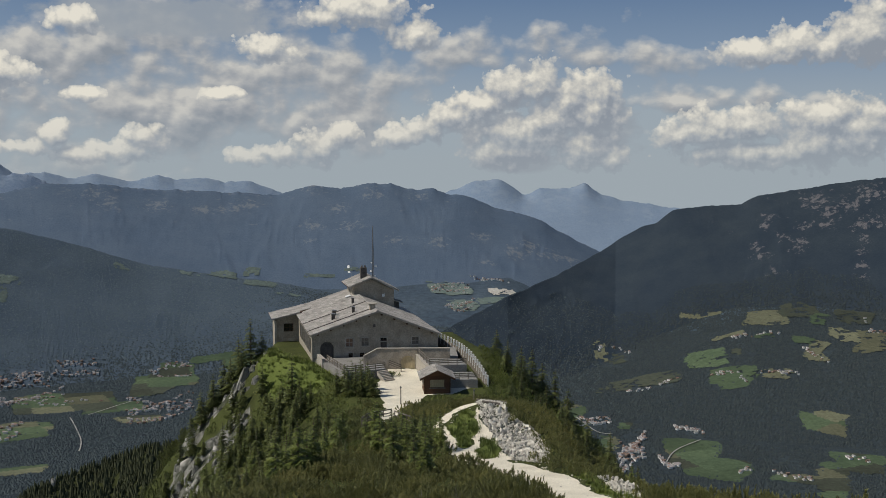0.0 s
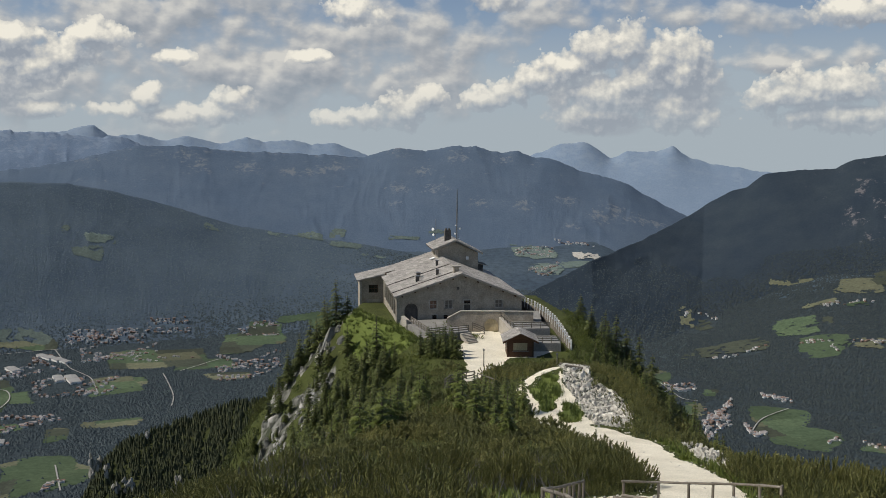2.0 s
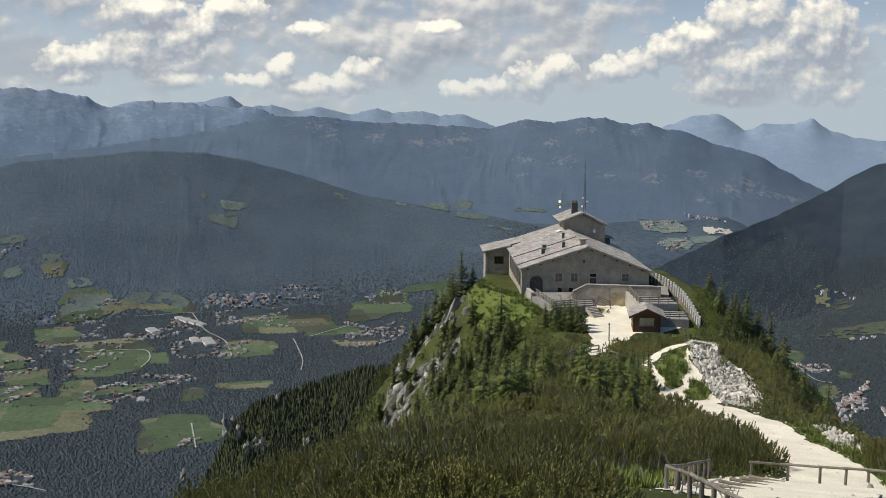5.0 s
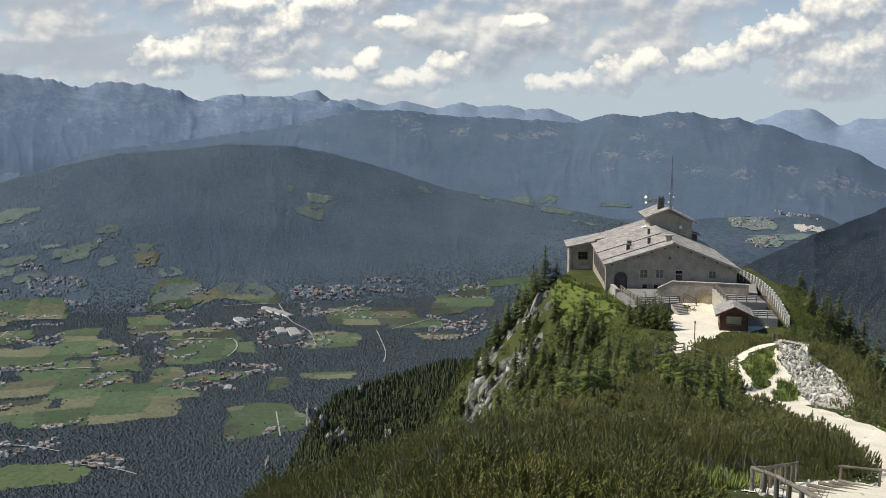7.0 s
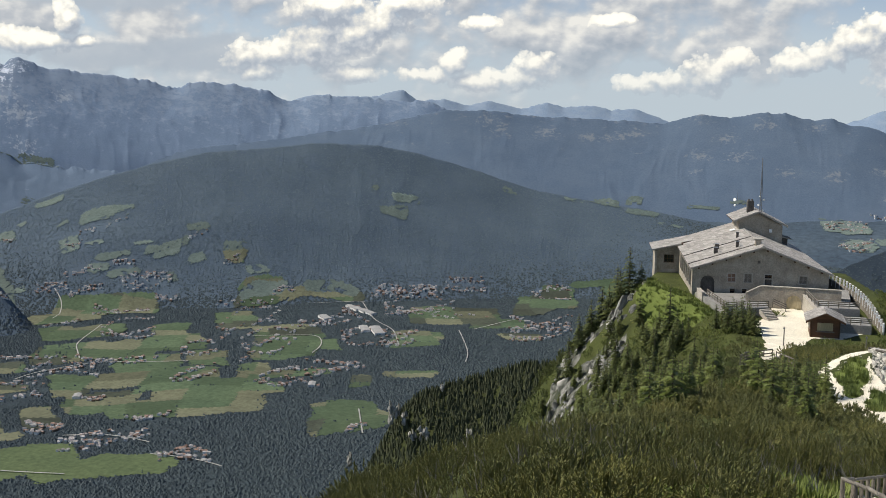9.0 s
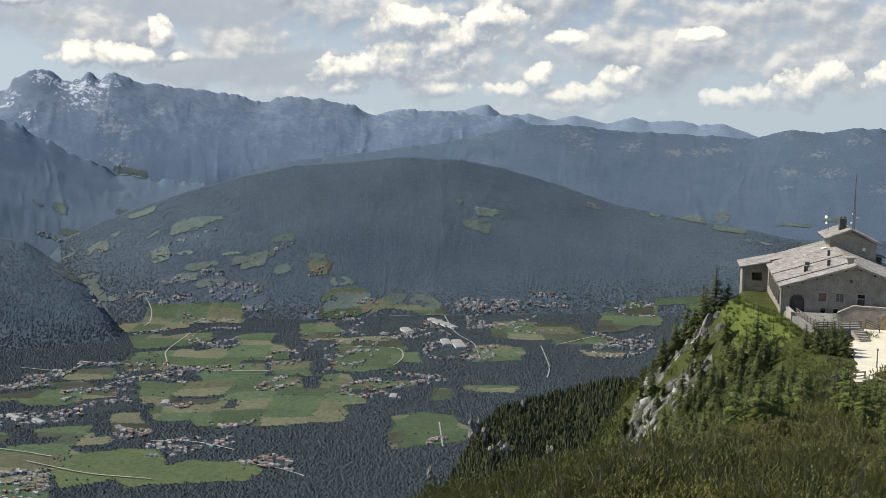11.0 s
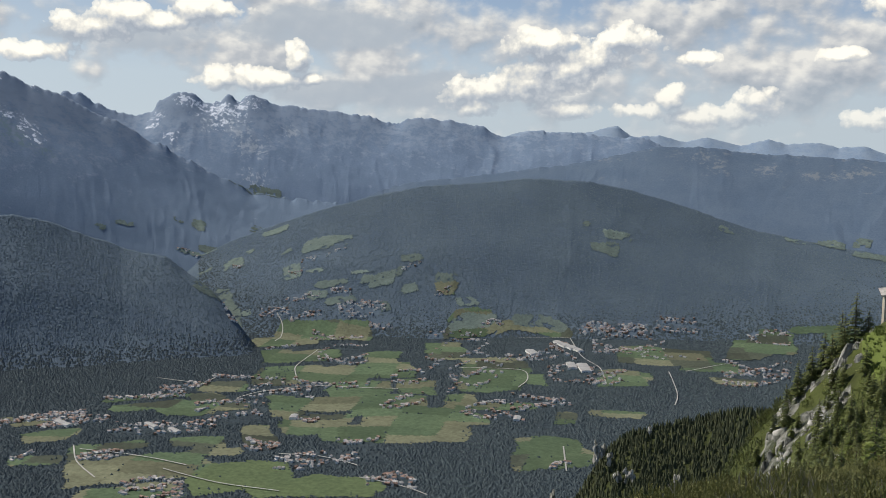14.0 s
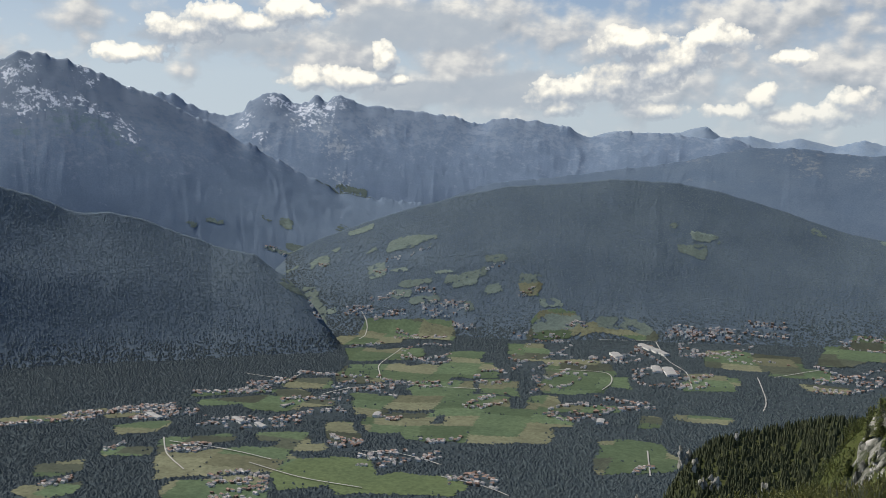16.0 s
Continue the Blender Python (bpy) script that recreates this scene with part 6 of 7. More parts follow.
def build_spruces():
    rnd = np.random.RandomState(3)
    kinds = [spruce(200 + i, 6.0, MAT_SPRUCE, (1.0, 0.85, 1.15, 0.75)[i]) for i in range(4)]
    light = [spruce(220 + i, 5.0, MAT_LARCH, (1.1, 0.9)[i]) for i in range(2)]
    spots = [(-39.0, 195.5, 9.5), (-36.6, 195, 10.5), (-41.5, 194, 8), (-43.0, 191.5, 7.5), (-45, 190, 7), (-37.7, 191.5, 7.5), (-43.8, 193.5, 6.5), (-46.5, 188, 6), (-39.8, 192, 6.8), (-48, 186, 5.5), (-34.6, 196, 5.0),
             (-25.3, 171.5, 9.0), (-29.0, 171.5, 5.5), (-31.5, 168, 6.5), (-27.0, 166, 6.0), (-34.5, 166.5, 6), (-36.8, 169.5, 5), (-38.5, 165, 5.5), (-30, 160, 6), (-25.5, 158, 5), (-33, 157, 5.5), (-22, 163, 4.5), (-28, 153, 5),
             (-14.6, 164.5, 4.6), (-13.2, 163.5, 5.2), (-12.0, 163.0, 4.9), (-15.8, 164.0, 4.3), (-13.8, 161.5, 4.8), (-11.6, 161.0, 4.4), (-16.8, 162.2, 4.2), (-10.8, 158.5, 4.4), (-12.6, 158.8, 5.2), (-14.8, 159.5, 5.0), (-23.5, 167.5, 5.2), (-27.5, 174.5, 4.2), (-21.5, 166, 4.0), (-30.5, 176, 4.0),
             (-2.2, 118.5, 4.4), (-3.6, 121.5, 3.8), (-0.9, 115.8, 4.0), (-4.8, 116.5, 3.5), (-6.2, 123, 3.6), (-1.6, 111, 3.4), (-3.4, 108, 3.2), (0.4, 107.5, 2.8), (-7.5, 112, 3.0), (-12, 118, 3.2), (-10, 104, 2.8), (-5.2, 101, 2.6), (-15, 110, 3.0), (-22, 146, 4.5), (-26, 143, 4.2), (-18, 138, 3.6), (-30, 146, 4.8), (-14, 131, 3.0),
             (12.5, 171.0, 6.5), (13.8, 174, 6.0), (15.5, 178, 8.0), (17.5, 180, 7.0), (19.5, 178, 8.5), (11.2, 178, 5.5), (14.0, 183, 6.5), (21.5, 176, 7.0), (17, 168, 5.5), (20.5, 168, 6.0), (12.5, 163, 4.5), (15.3, 160, 5.0),
             (18.5, 152, 5.0), (21.5, 148, 5.5), (16.5, 143, 4.0), (19.5, 137, 5.0), (23, 140, 6.0), (21, 128, 4.5), (17.6, 125, 3.6), (19.8, 117, 4.2), (23, 120, 5), (10.5, 156, 3.8), (13.8, 150, 4.2), (9.8, 188, 5.5)]
    group = "spruces on the house hill"
    for i, (x, y, h) in enumerate(spots):
        src = kinds[i % 4]
        z = float(land_height(np.array(float(x)), np.array(float(y))))
        ob = copy_thing(src, Matrix.Translation((x, y, z)) @ Matrix.Rotation(rnd.rand() * 6.283, 4, "Z") @ Matrix.Diagonal((h / 6, h / 6, h / 6, 1)))
        tagged(ob, "dark green spruce rooted on the steep slope" if h > 5 else "small dark green spruce among the scrub", "tree", group)
    n = 0
    while n < 46:
        x, y = rnd.uniform(-17, 1.5), rnd.uniform(94, 125)
        if zone(np.array([x, x + 1, x - 1]), np.array([y, y, y])).any() or math.hypot(x + 9.9, y - 115) < 4.5 or (abs(x + 0.0885 * y) < 2.6 and y < 116):
            continue
        h = rnd.uniform(2.2, 5.8)
        z = float(land_height(np.array(x), np.array(y)))
        ob = copy_thing(light[n % 2], Matrix.Translation((x, y, z)) @ Matrix.Rotation(rnd.rand() * 6.283, 4, "Z") @ Matrix.Diagonal((h / 5.5, h / 5.5, h / 5, 1)))
        tagged(ob, "young light green larch in the pine scrub", "tree", "young larches on the saddle")
        n += 1
    n = 0
    while n < 165:
        x, y = rnd.uniform(-52, -12), rnd.uniform(118, 186)
        if zone(np.array([x]), np.array([y]))[0] or (x > -20 and y > 150) or (x > -26 and y > 172):
            continue
        h = rnd.uniform(2.2, 5.6)
        z = float(land_height(np.array(x), np.array(y)))
        src = (kinds + kinds + light)[rnd.randint(10)]
        ob = copy_thing(src, Matrix.Translation((x, y, z)) @ Matrix.Rotation(rnd.rand() * 6.283, 4, "Z") @ Matrix.Diagonal((h / 6, h / 6, h / 6, 1)))
        tagged(ob, "young conifer growing in the pine scrub", "tree", "young conifers on the flank")
        n += 1
    n = 0
    while n < 40:
        x, y = rnd.uniform(11, 30), rnd.uniform(100, 186)
        if zone(np.array([x]), np.array([y]))[0] or x < np.interp(y, (100, 140, 186), (17, 14, 10)):
            continue
        h = rnd.uniform(2.0, 4.5)
        z = float(land_height(np.array(x), np.array(y)))
        src = (kinds + light)[rnd.randint(6)]
        ob = copy_thing(src, Matrix.Translation((x, y, z)) @ Matrix.Rotation(rnd.rand() * 6.283, 4, "Z") @ Matrix.Diagonal((h / 6, h / 6, h / 6, 1)))
        tagged(ob, "young conifer beside the rubble slope", "tree", "young conifers on the outer flank")
        n += 1
    for src in kinds + light:
        for o in (*src.children, src):
            bpy.data.objects.remove(o)


build_spruces()
# ---- the valley: meadows, roads, woods, villages ----
# the greens hold some blue haze, the far meadow most of all
MEADOW_MATS = [grainy("green_meadow", (0.058, 0.084, 0.05), (0.078, 0.106, 0.06), 0.012, 0.12, 0.95, 0.2, 0.05, 0.5, objects=0.2),
               grainy("mown_meadow", (0.1, 0.104, 0.068), (0.13, 0.132, 0.084), 0.012, 0.12, 0.95, 0.2, 0.05, 0.5, objects=0.2),
               # dull green, darkened further to stand for slopes with little sun
               grainy("dull_shaded_meadow", (0.046, 0.053, 0.04), (0.062, 0.069, 0.05), 0.012, 0.12, 0.95, 0.2, 0.05, 0.5, objects=0.2),
               grainy("large_meadow", (0.074, 0.098, 0.05), (0.094, 0.12, 0.058), 0.012, 0.12, 0.95, 0.2, 0.05, 0.5),
               grainy("hazy_far_meadow", (0.096, 0.124, 0.112), (0.126, 0.155, 0.135), 0.012, 0.12, 0.95, 0.2, 0.05, 0.5, objects=0.2),
               grainy("bare_gravel_pit", (0.34, 0.33, 0.29), (0.44, 0.42, 0.37), 0.012, 0.12, 0.95, 0.2, 0.05, 0.5)]
MEADOW_LABELS = ("fresh green hay meadow on the valley floor", "mown yellowish hay meadow", "dull green pasture between woods, toned down for shade", "large smooth light green meadow", "small far green meadow greyed with haze", "bare pale gravel ground in the valley")
# degrees to the left from and to, distance from and to, kind
MEADOWS_WEST = (
    (41.0, 42.6, 2290, 2400, 0), (37.1, 41.5, 2497, 2614, 0), (39.6, 42.7, 2096, 2237, 1), (37.2, 39.6, 2073, 2204, 2), (34.5, 37.2, 2114, 2231, 0), (34.9, 36.8, 2238, 2347, 1),
    (37.1, 40.9, 1890, 1979, 1), (35.8, 39.5, 1989, 2074, 0), (33.6, 37.7, 1851, 1976, 0), (33.5, 36.7, 1796, 1876, 1), (39.9, 41.9, 1745, 1841, 2), (37.3, 39.8, 1696, 1786, 0),
    (32.3, 37.9, 1693, 1789, 1), (30.7, 34.7, 1778, 1893, 0), (41.2, 42.7, 1857, 1990, 0), (44.1, 46.3, 1924, 2009, 0), (46.3, 50.6, 1932, 1975, 1), (44.8, 50.8, 2005, 2033, 1),
    (46.0, 48.4, 1885, 1928, 2),
)
MEADOWS_TOWN = (
    (41.9, 46.3, 1472, 1585, 3), (37.0, 43.2, 1424, 1514, 3), (46.9, 52.5, 1542, 1642, 0), (51.8, 52.9, 1628, 1746, 2), (49.7, 52.1, 1684, 1740, 1), (24.9, 28.7, 1554, 1701, 0),
    (44.7, 46.9, 1636, 1681, 1), (57.9, 60.9, 1926, 1971, 1), (55.3, 57.7, 1955, 1983, 0), (53.6, 55.3, 1908, 1936, 0), (56.2, 57.9, 1908, 1936, 0), (56.9, 59.0, 1614, 1659, 0),
    (56.9, 60.0, 1507, 1564, 0), (47.3, 51.6, 1443, 1515, 2), (30.3, 32.1, 2590, 2615, 1), (29.8, 32.2, 2528, 2577, 0), (25.2, 29.2, 2538, 2577, 0), (31.1, 33.3, 2279, 2460, 2),
    (27.9, 31.4, 2038, 2262, 2),
)
MEADOWS_NORTH = (
    (18.2, 22.3, 2299, 2449, 0), (20.9, 23.5, 2089, 2199, 0), (14.8, 16.7, 2406, 2568, 0), (13.8, 15.6, 2483, 2625, 0), (16.4, 19.2, 2254, 2331, 0), (15.8, 17.5, 2147, 2205, 0),
    (25.2, 26.3, 1802, 1867, 0), (21.5, 24.2, 1865, 1918, 1), (27.6, 30.1, 1892, 1938, 2), (31.8, 33.0, 2651, 2686, 0),
)
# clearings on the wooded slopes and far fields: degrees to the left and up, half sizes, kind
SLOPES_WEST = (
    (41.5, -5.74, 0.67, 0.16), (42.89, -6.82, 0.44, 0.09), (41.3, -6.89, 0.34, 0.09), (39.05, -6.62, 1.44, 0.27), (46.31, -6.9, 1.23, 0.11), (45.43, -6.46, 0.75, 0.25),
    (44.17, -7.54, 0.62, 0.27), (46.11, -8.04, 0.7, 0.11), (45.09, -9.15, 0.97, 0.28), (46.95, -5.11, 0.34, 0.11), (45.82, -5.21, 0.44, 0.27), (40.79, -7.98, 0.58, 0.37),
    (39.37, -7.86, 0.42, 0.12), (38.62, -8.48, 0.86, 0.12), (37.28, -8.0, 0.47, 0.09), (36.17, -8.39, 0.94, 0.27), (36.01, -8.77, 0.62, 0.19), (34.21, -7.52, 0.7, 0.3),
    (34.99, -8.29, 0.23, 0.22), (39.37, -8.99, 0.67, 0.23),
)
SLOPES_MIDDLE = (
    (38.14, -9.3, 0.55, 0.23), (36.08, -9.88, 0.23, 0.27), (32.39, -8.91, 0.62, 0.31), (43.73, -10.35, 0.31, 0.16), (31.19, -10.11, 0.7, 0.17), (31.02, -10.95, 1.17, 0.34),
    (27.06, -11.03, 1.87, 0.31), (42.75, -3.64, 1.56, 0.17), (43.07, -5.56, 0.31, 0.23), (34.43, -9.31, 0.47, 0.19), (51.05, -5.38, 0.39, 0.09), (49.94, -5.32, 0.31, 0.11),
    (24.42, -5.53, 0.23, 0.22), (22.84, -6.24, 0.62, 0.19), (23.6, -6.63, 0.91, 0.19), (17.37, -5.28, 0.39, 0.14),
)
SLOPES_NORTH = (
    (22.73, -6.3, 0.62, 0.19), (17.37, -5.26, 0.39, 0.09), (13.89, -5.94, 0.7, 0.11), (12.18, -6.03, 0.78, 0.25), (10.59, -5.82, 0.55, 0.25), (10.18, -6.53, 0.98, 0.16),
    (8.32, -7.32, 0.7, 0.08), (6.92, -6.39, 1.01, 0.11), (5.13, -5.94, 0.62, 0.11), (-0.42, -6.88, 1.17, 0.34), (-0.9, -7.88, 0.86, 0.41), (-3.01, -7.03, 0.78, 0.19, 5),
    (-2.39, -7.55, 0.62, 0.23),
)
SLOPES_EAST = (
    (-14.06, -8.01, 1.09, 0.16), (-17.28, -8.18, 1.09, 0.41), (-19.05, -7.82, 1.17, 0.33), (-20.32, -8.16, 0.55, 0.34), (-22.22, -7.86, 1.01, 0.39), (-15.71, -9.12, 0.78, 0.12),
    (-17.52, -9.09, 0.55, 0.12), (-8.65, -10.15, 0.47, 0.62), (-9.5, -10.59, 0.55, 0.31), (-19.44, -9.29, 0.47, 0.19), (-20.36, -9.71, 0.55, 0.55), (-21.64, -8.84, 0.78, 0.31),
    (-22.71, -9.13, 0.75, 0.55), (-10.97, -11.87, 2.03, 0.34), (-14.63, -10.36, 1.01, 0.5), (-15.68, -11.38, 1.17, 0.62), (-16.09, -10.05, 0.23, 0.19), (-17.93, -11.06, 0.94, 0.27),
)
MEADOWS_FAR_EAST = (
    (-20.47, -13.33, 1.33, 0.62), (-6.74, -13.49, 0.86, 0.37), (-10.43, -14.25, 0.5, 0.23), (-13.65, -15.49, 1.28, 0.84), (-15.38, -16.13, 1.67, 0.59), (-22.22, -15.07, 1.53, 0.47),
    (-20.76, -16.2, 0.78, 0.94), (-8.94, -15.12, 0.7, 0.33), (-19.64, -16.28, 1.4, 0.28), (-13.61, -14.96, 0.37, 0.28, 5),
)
MEADOWS_EAST = (
    (12.1, 13.8, 2640, 2672, 5), (9.5, 12.1, 2602, 2679, 0), (15.3, 16.7, 2398, 2565, 0),
    (42.7, 44.2, 1700, 1790, 0), (52.9, 55.0, 1790, 1850, 1), (45.5, 48.0, 1690, 1740, 0), (53.5, 56.0, 1660, 1700, 2), (38.0, 40.5, 1800, 1860, 0), (33.0, 35.0, 2000, 2090, 2), (40.9, 42.4, 1905, 1960, 1), (30.4, 32.2, 1905, 2000, 0), (26.6, 28.2, 2060, 2130, 0), (43.2, 45.5, 2045, 2110, 0), (38.5, 41.2, 2300, 2380, 0), (40.0, 43.0, 2455, 2540, 2),
)
FLOOR_FIELDS = len(MEADOWS_WEST + MEADOWS_TOWN + MEADOWS_NORTH + MEADOWS_EAST)
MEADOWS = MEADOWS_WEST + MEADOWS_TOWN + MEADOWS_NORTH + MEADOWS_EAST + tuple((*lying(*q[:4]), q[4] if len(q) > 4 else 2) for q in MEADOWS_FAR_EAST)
# clearings left of -5 degrees take the hazed far-meadow colour
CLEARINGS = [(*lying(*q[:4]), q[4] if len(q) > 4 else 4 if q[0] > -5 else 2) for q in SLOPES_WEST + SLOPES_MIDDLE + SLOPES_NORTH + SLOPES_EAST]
# the same, with the number of houses
VILLAGES_WEST = (
    (52.1, 55.3, 1936, 1981, 70), (55.3, 57.9, 1937, 1961, 40), (56.2, 60.9, 1911, 1933, 50), (50.9, 54.5, 1883, 1931, 60), (46.9, 51.1, 2018, 2048, 50), (45.6, 48.1, 2065, 2111, 45),
    (45.3, 50.9, 1777, 1863, 60), (50.3, 52.5, 1627, 1696, 35), (47.0, 50.4, 1439, 1537, 70), (39.9, 43.4, 1976, 2107, 60), (36.8, 40.3, 2013, 2085, 30), (42.8, 45.3, 2131, 2165, 25),
    (40.6, 42.5, 2402, 2450, 15), (36.8, 39.6, 2234, 2416, 60), 
    (30.1, 33.6, 2161, 2475, 45),
)
VILLAGES_TOWN = (
    (29.2, 32.3, 2033, 2280, 60), (33.6, 35.5, 2064, 2208, 30), (33.6, 36.1, 1884, 1985, 35), (42.5, 46.3, 1812, 1983, 55), (41.9, 43.8, 1624, 1723, 35), (37.4, 42.2, 1555, 1633, 50),
    (36.1, 38.7, 1645, 1698, 20), (34.1, 37.0, 1456, 1523, 35), (27.9, 31.6, 1808, 1941, 55), (25.4, 28.8, 1904, 1993, 40), (26.1, 29.2, 2296, 2486, 45), (25.2, 26.7, 2311, 2532, 35),
    (24.2, 26.7, 2109, 2258, 60), (22.4, 24.5, 2040, 2219, 50), (21.1, 24.9, 2563, 2583, 50), (20.4, 24.3, 2349, 2543, 90), (13.7, 17.2, 2166, 2384, 110), (13.8, 15.9, 2597, 2642, 40),
    (18.5, 21.1, 2595, 2609, 20),
)
VILLAGES_NORTH = (
    (39.6, 41.1, 1806, 1876, 15), (25.4, 26.5, 1540, 1594, 10), (57.5, 59.4, 1564, 1596, 15), (54.8, 56.0, 1717, 1766, 10), (18.4, 22.5, 2379, 2433, 10), (38.1, 41.8, 2871, 2897, 8),
)
HAMLETS_WEST = (
    (42.0, -10.15, 0.78, 0.31, 30), (40.43, -9.27, 0.94, 0.2, 20), (37.18, -10.18, 1.33, 0.34, 60), (36.15, -10.8, 0.62, 0.34, 22), (40.27, -10.55, 0.94, 0.23, 24), (38.53, -11.32, 1.4, 0.39, 40),
    (29.92, -11.18, 0.55, 0.39, 20), (24.02, -10.99, 0.94, 0.28, 36), (22.09, -10.7, 0.78, 0.22, 26), (19.76, -10.49, 1.09, 0.17, 24),
    (44.2, -10.59, 0.47, 0.47, 20), (46.48, -7.02, 0.62, 0.17, 6), (43.94, -7.67, 0.23, 0.14, 6), (38.3, -9.33, 0.55, 0.27, 14), (40.74, -7.9, 0.47, 0.23, 8), (34.29, -7.76, 0.62, 0.12, 5),
    (32.62, -9.19, 0.39, 0.28, 10), (32.03, -11.66, 1.56, 0.34, 18),
)
HAMLETS_EAST = (
    (-0.42, -6.96, 1.01, 0.27, 60), (-0.98, -7.91, 0.78, 0.34, 50), (-2.54, -6.33, 1.09, 0.11, 20), (-8.31, -14.02, 1.01, 0.59, 34), (-10.45, -15.49, 0.75, 0.97, 110), (-13.59, -14.27, 0.78, 0.27, 16),
    (-12.5, -16.2, 0.55, 0.47, 20), (-16.07, -9.09, 0.39, 0.11, 10), (-9.5, -10.59, 0.86, 0.47, 8), (-11.58, -11.91, 1.4, 0.28, 14), (-15.62, -11.61, 0.94, 0.39, 16), (-18.21, -11.09, 0.94, 0.22, 14),
    (-20.01, -9.7, 0.78, 0.58, 12), (-17.45, -9.07, 0.78, 0.16, 6), (-22.77, -8.12, 0.55, 0.39, 10), (-19.07, -16.39, 1.09, 0.28, 10), (-16.68, -16.03, 0.39, 0.16, 6), (-22.25, -14.98, 0.62, 0.19, 6),
)
VILLAGES = VILLAGES_WEST + VILLAGES_TOWN + VILLAGES_NORTH + tuple((*lying(*q[:4]), q[4]) for q in HAMLETS_WEST + HAMLETS_EAST)
ROADS = (
    ((-1548, 1532), (-1528, 1537), (-1497, 1433)),
    ((-1776, 1983), (-1724, 1951), (-1690, 1904), (-1671, 1856)),
    ((-1533, 1855), (-1454, 1675), (-1368, 1586)),
    ((-1400, 1065), (-1320, 1006), (-1236, 975)),
    ((-1373, 1056), (-1238, 1084), (-1165, 1089)),
    ((-1182, 1058), (-1058, 1055), (-968, 1080)),
    ((-725, 1502), (-666, 1392)),
    ((-1088, 2281), (-976, 2106), (-893, 2027), (-828, 1908)),
    ((-763, 2087), (-703, 1966), (-678, 1916), (-665, 1858)),
    ((-736, 2114), (-698, 2212), (-668, 2270)),
    ((-1149, 1862), (-1024, 1933), (-975, 1853), (-967, 1792)),
    ((-1081, 1207), (-1016, 1241), (-938, 1229)),
    ((-907, 1188), (-831, 1197), (-783, 1184)),
    ((-1379, 1424), (-1382, 1476), (-1323, 1580), (-1165, 1655)),
    ((-1625, 1445), (-1571, 1450), (-1539, 1455)),
    ((-1211, 2222), (-1129, 2270), (-1085, 2289)),
    ((392, 1783), (417, 1849), (487, 1925)),
    ((274, 2099), (300, 1963), (327, 1962)),
)


def hashed(i, j, k=0.0):
    n = np.sin(np.asarray(i) * 12.9898 + np.asarray(j) * 78.233 + k * 37.719) * 43758.5453
    return n - np.floor(n)


def meadow_at(x, y):
    """Number of the meadow at x, y (-1: none)."""
    wx, wy = x + fbm(x, y, 70, 3, 131) * 16 + fbm(x, y, 210, 2, 133) * 30, y + fbm(x, y, 70, 3, 137) * 16 + fbm(x, y, 210, 2, 135) * 30
    az, r = np.degrees(np.arctan2(-wx, wy)), np.hypot(wx, wy)
    found = np.full(np.shape(x), -1)
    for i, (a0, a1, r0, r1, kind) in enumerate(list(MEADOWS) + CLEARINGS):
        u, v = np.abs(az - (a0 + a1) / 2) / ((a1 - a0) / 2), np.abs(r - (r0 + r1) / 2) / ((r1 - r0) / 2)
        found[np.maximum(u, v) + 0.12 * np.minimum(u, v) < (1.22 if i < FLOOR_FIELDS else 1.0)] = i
    clear = found >= len(MEADOWS)
    found[clear & (fbm(x, y, 16, 3, 139) + 0.5 * fbm(x, y, 70, 2, 141) > 0.3)] = -1
    return found


def parcel(x, y):
    """Place within the pattern of fields: across and along."""
    bx, by = x + fbm(x, y, 260, 2, 143) * 40, y + fbm(x, y, 260, 2, 149) * 40
    u = (bx * math.cos(0.42) + by * math.sin(0.42)) / 88
    v = (-bx * math.sin(0.42) + by * math.cos(0.42)) / 56 + hashed(np.floor(u), 3.0) * 0.9
    return u, v


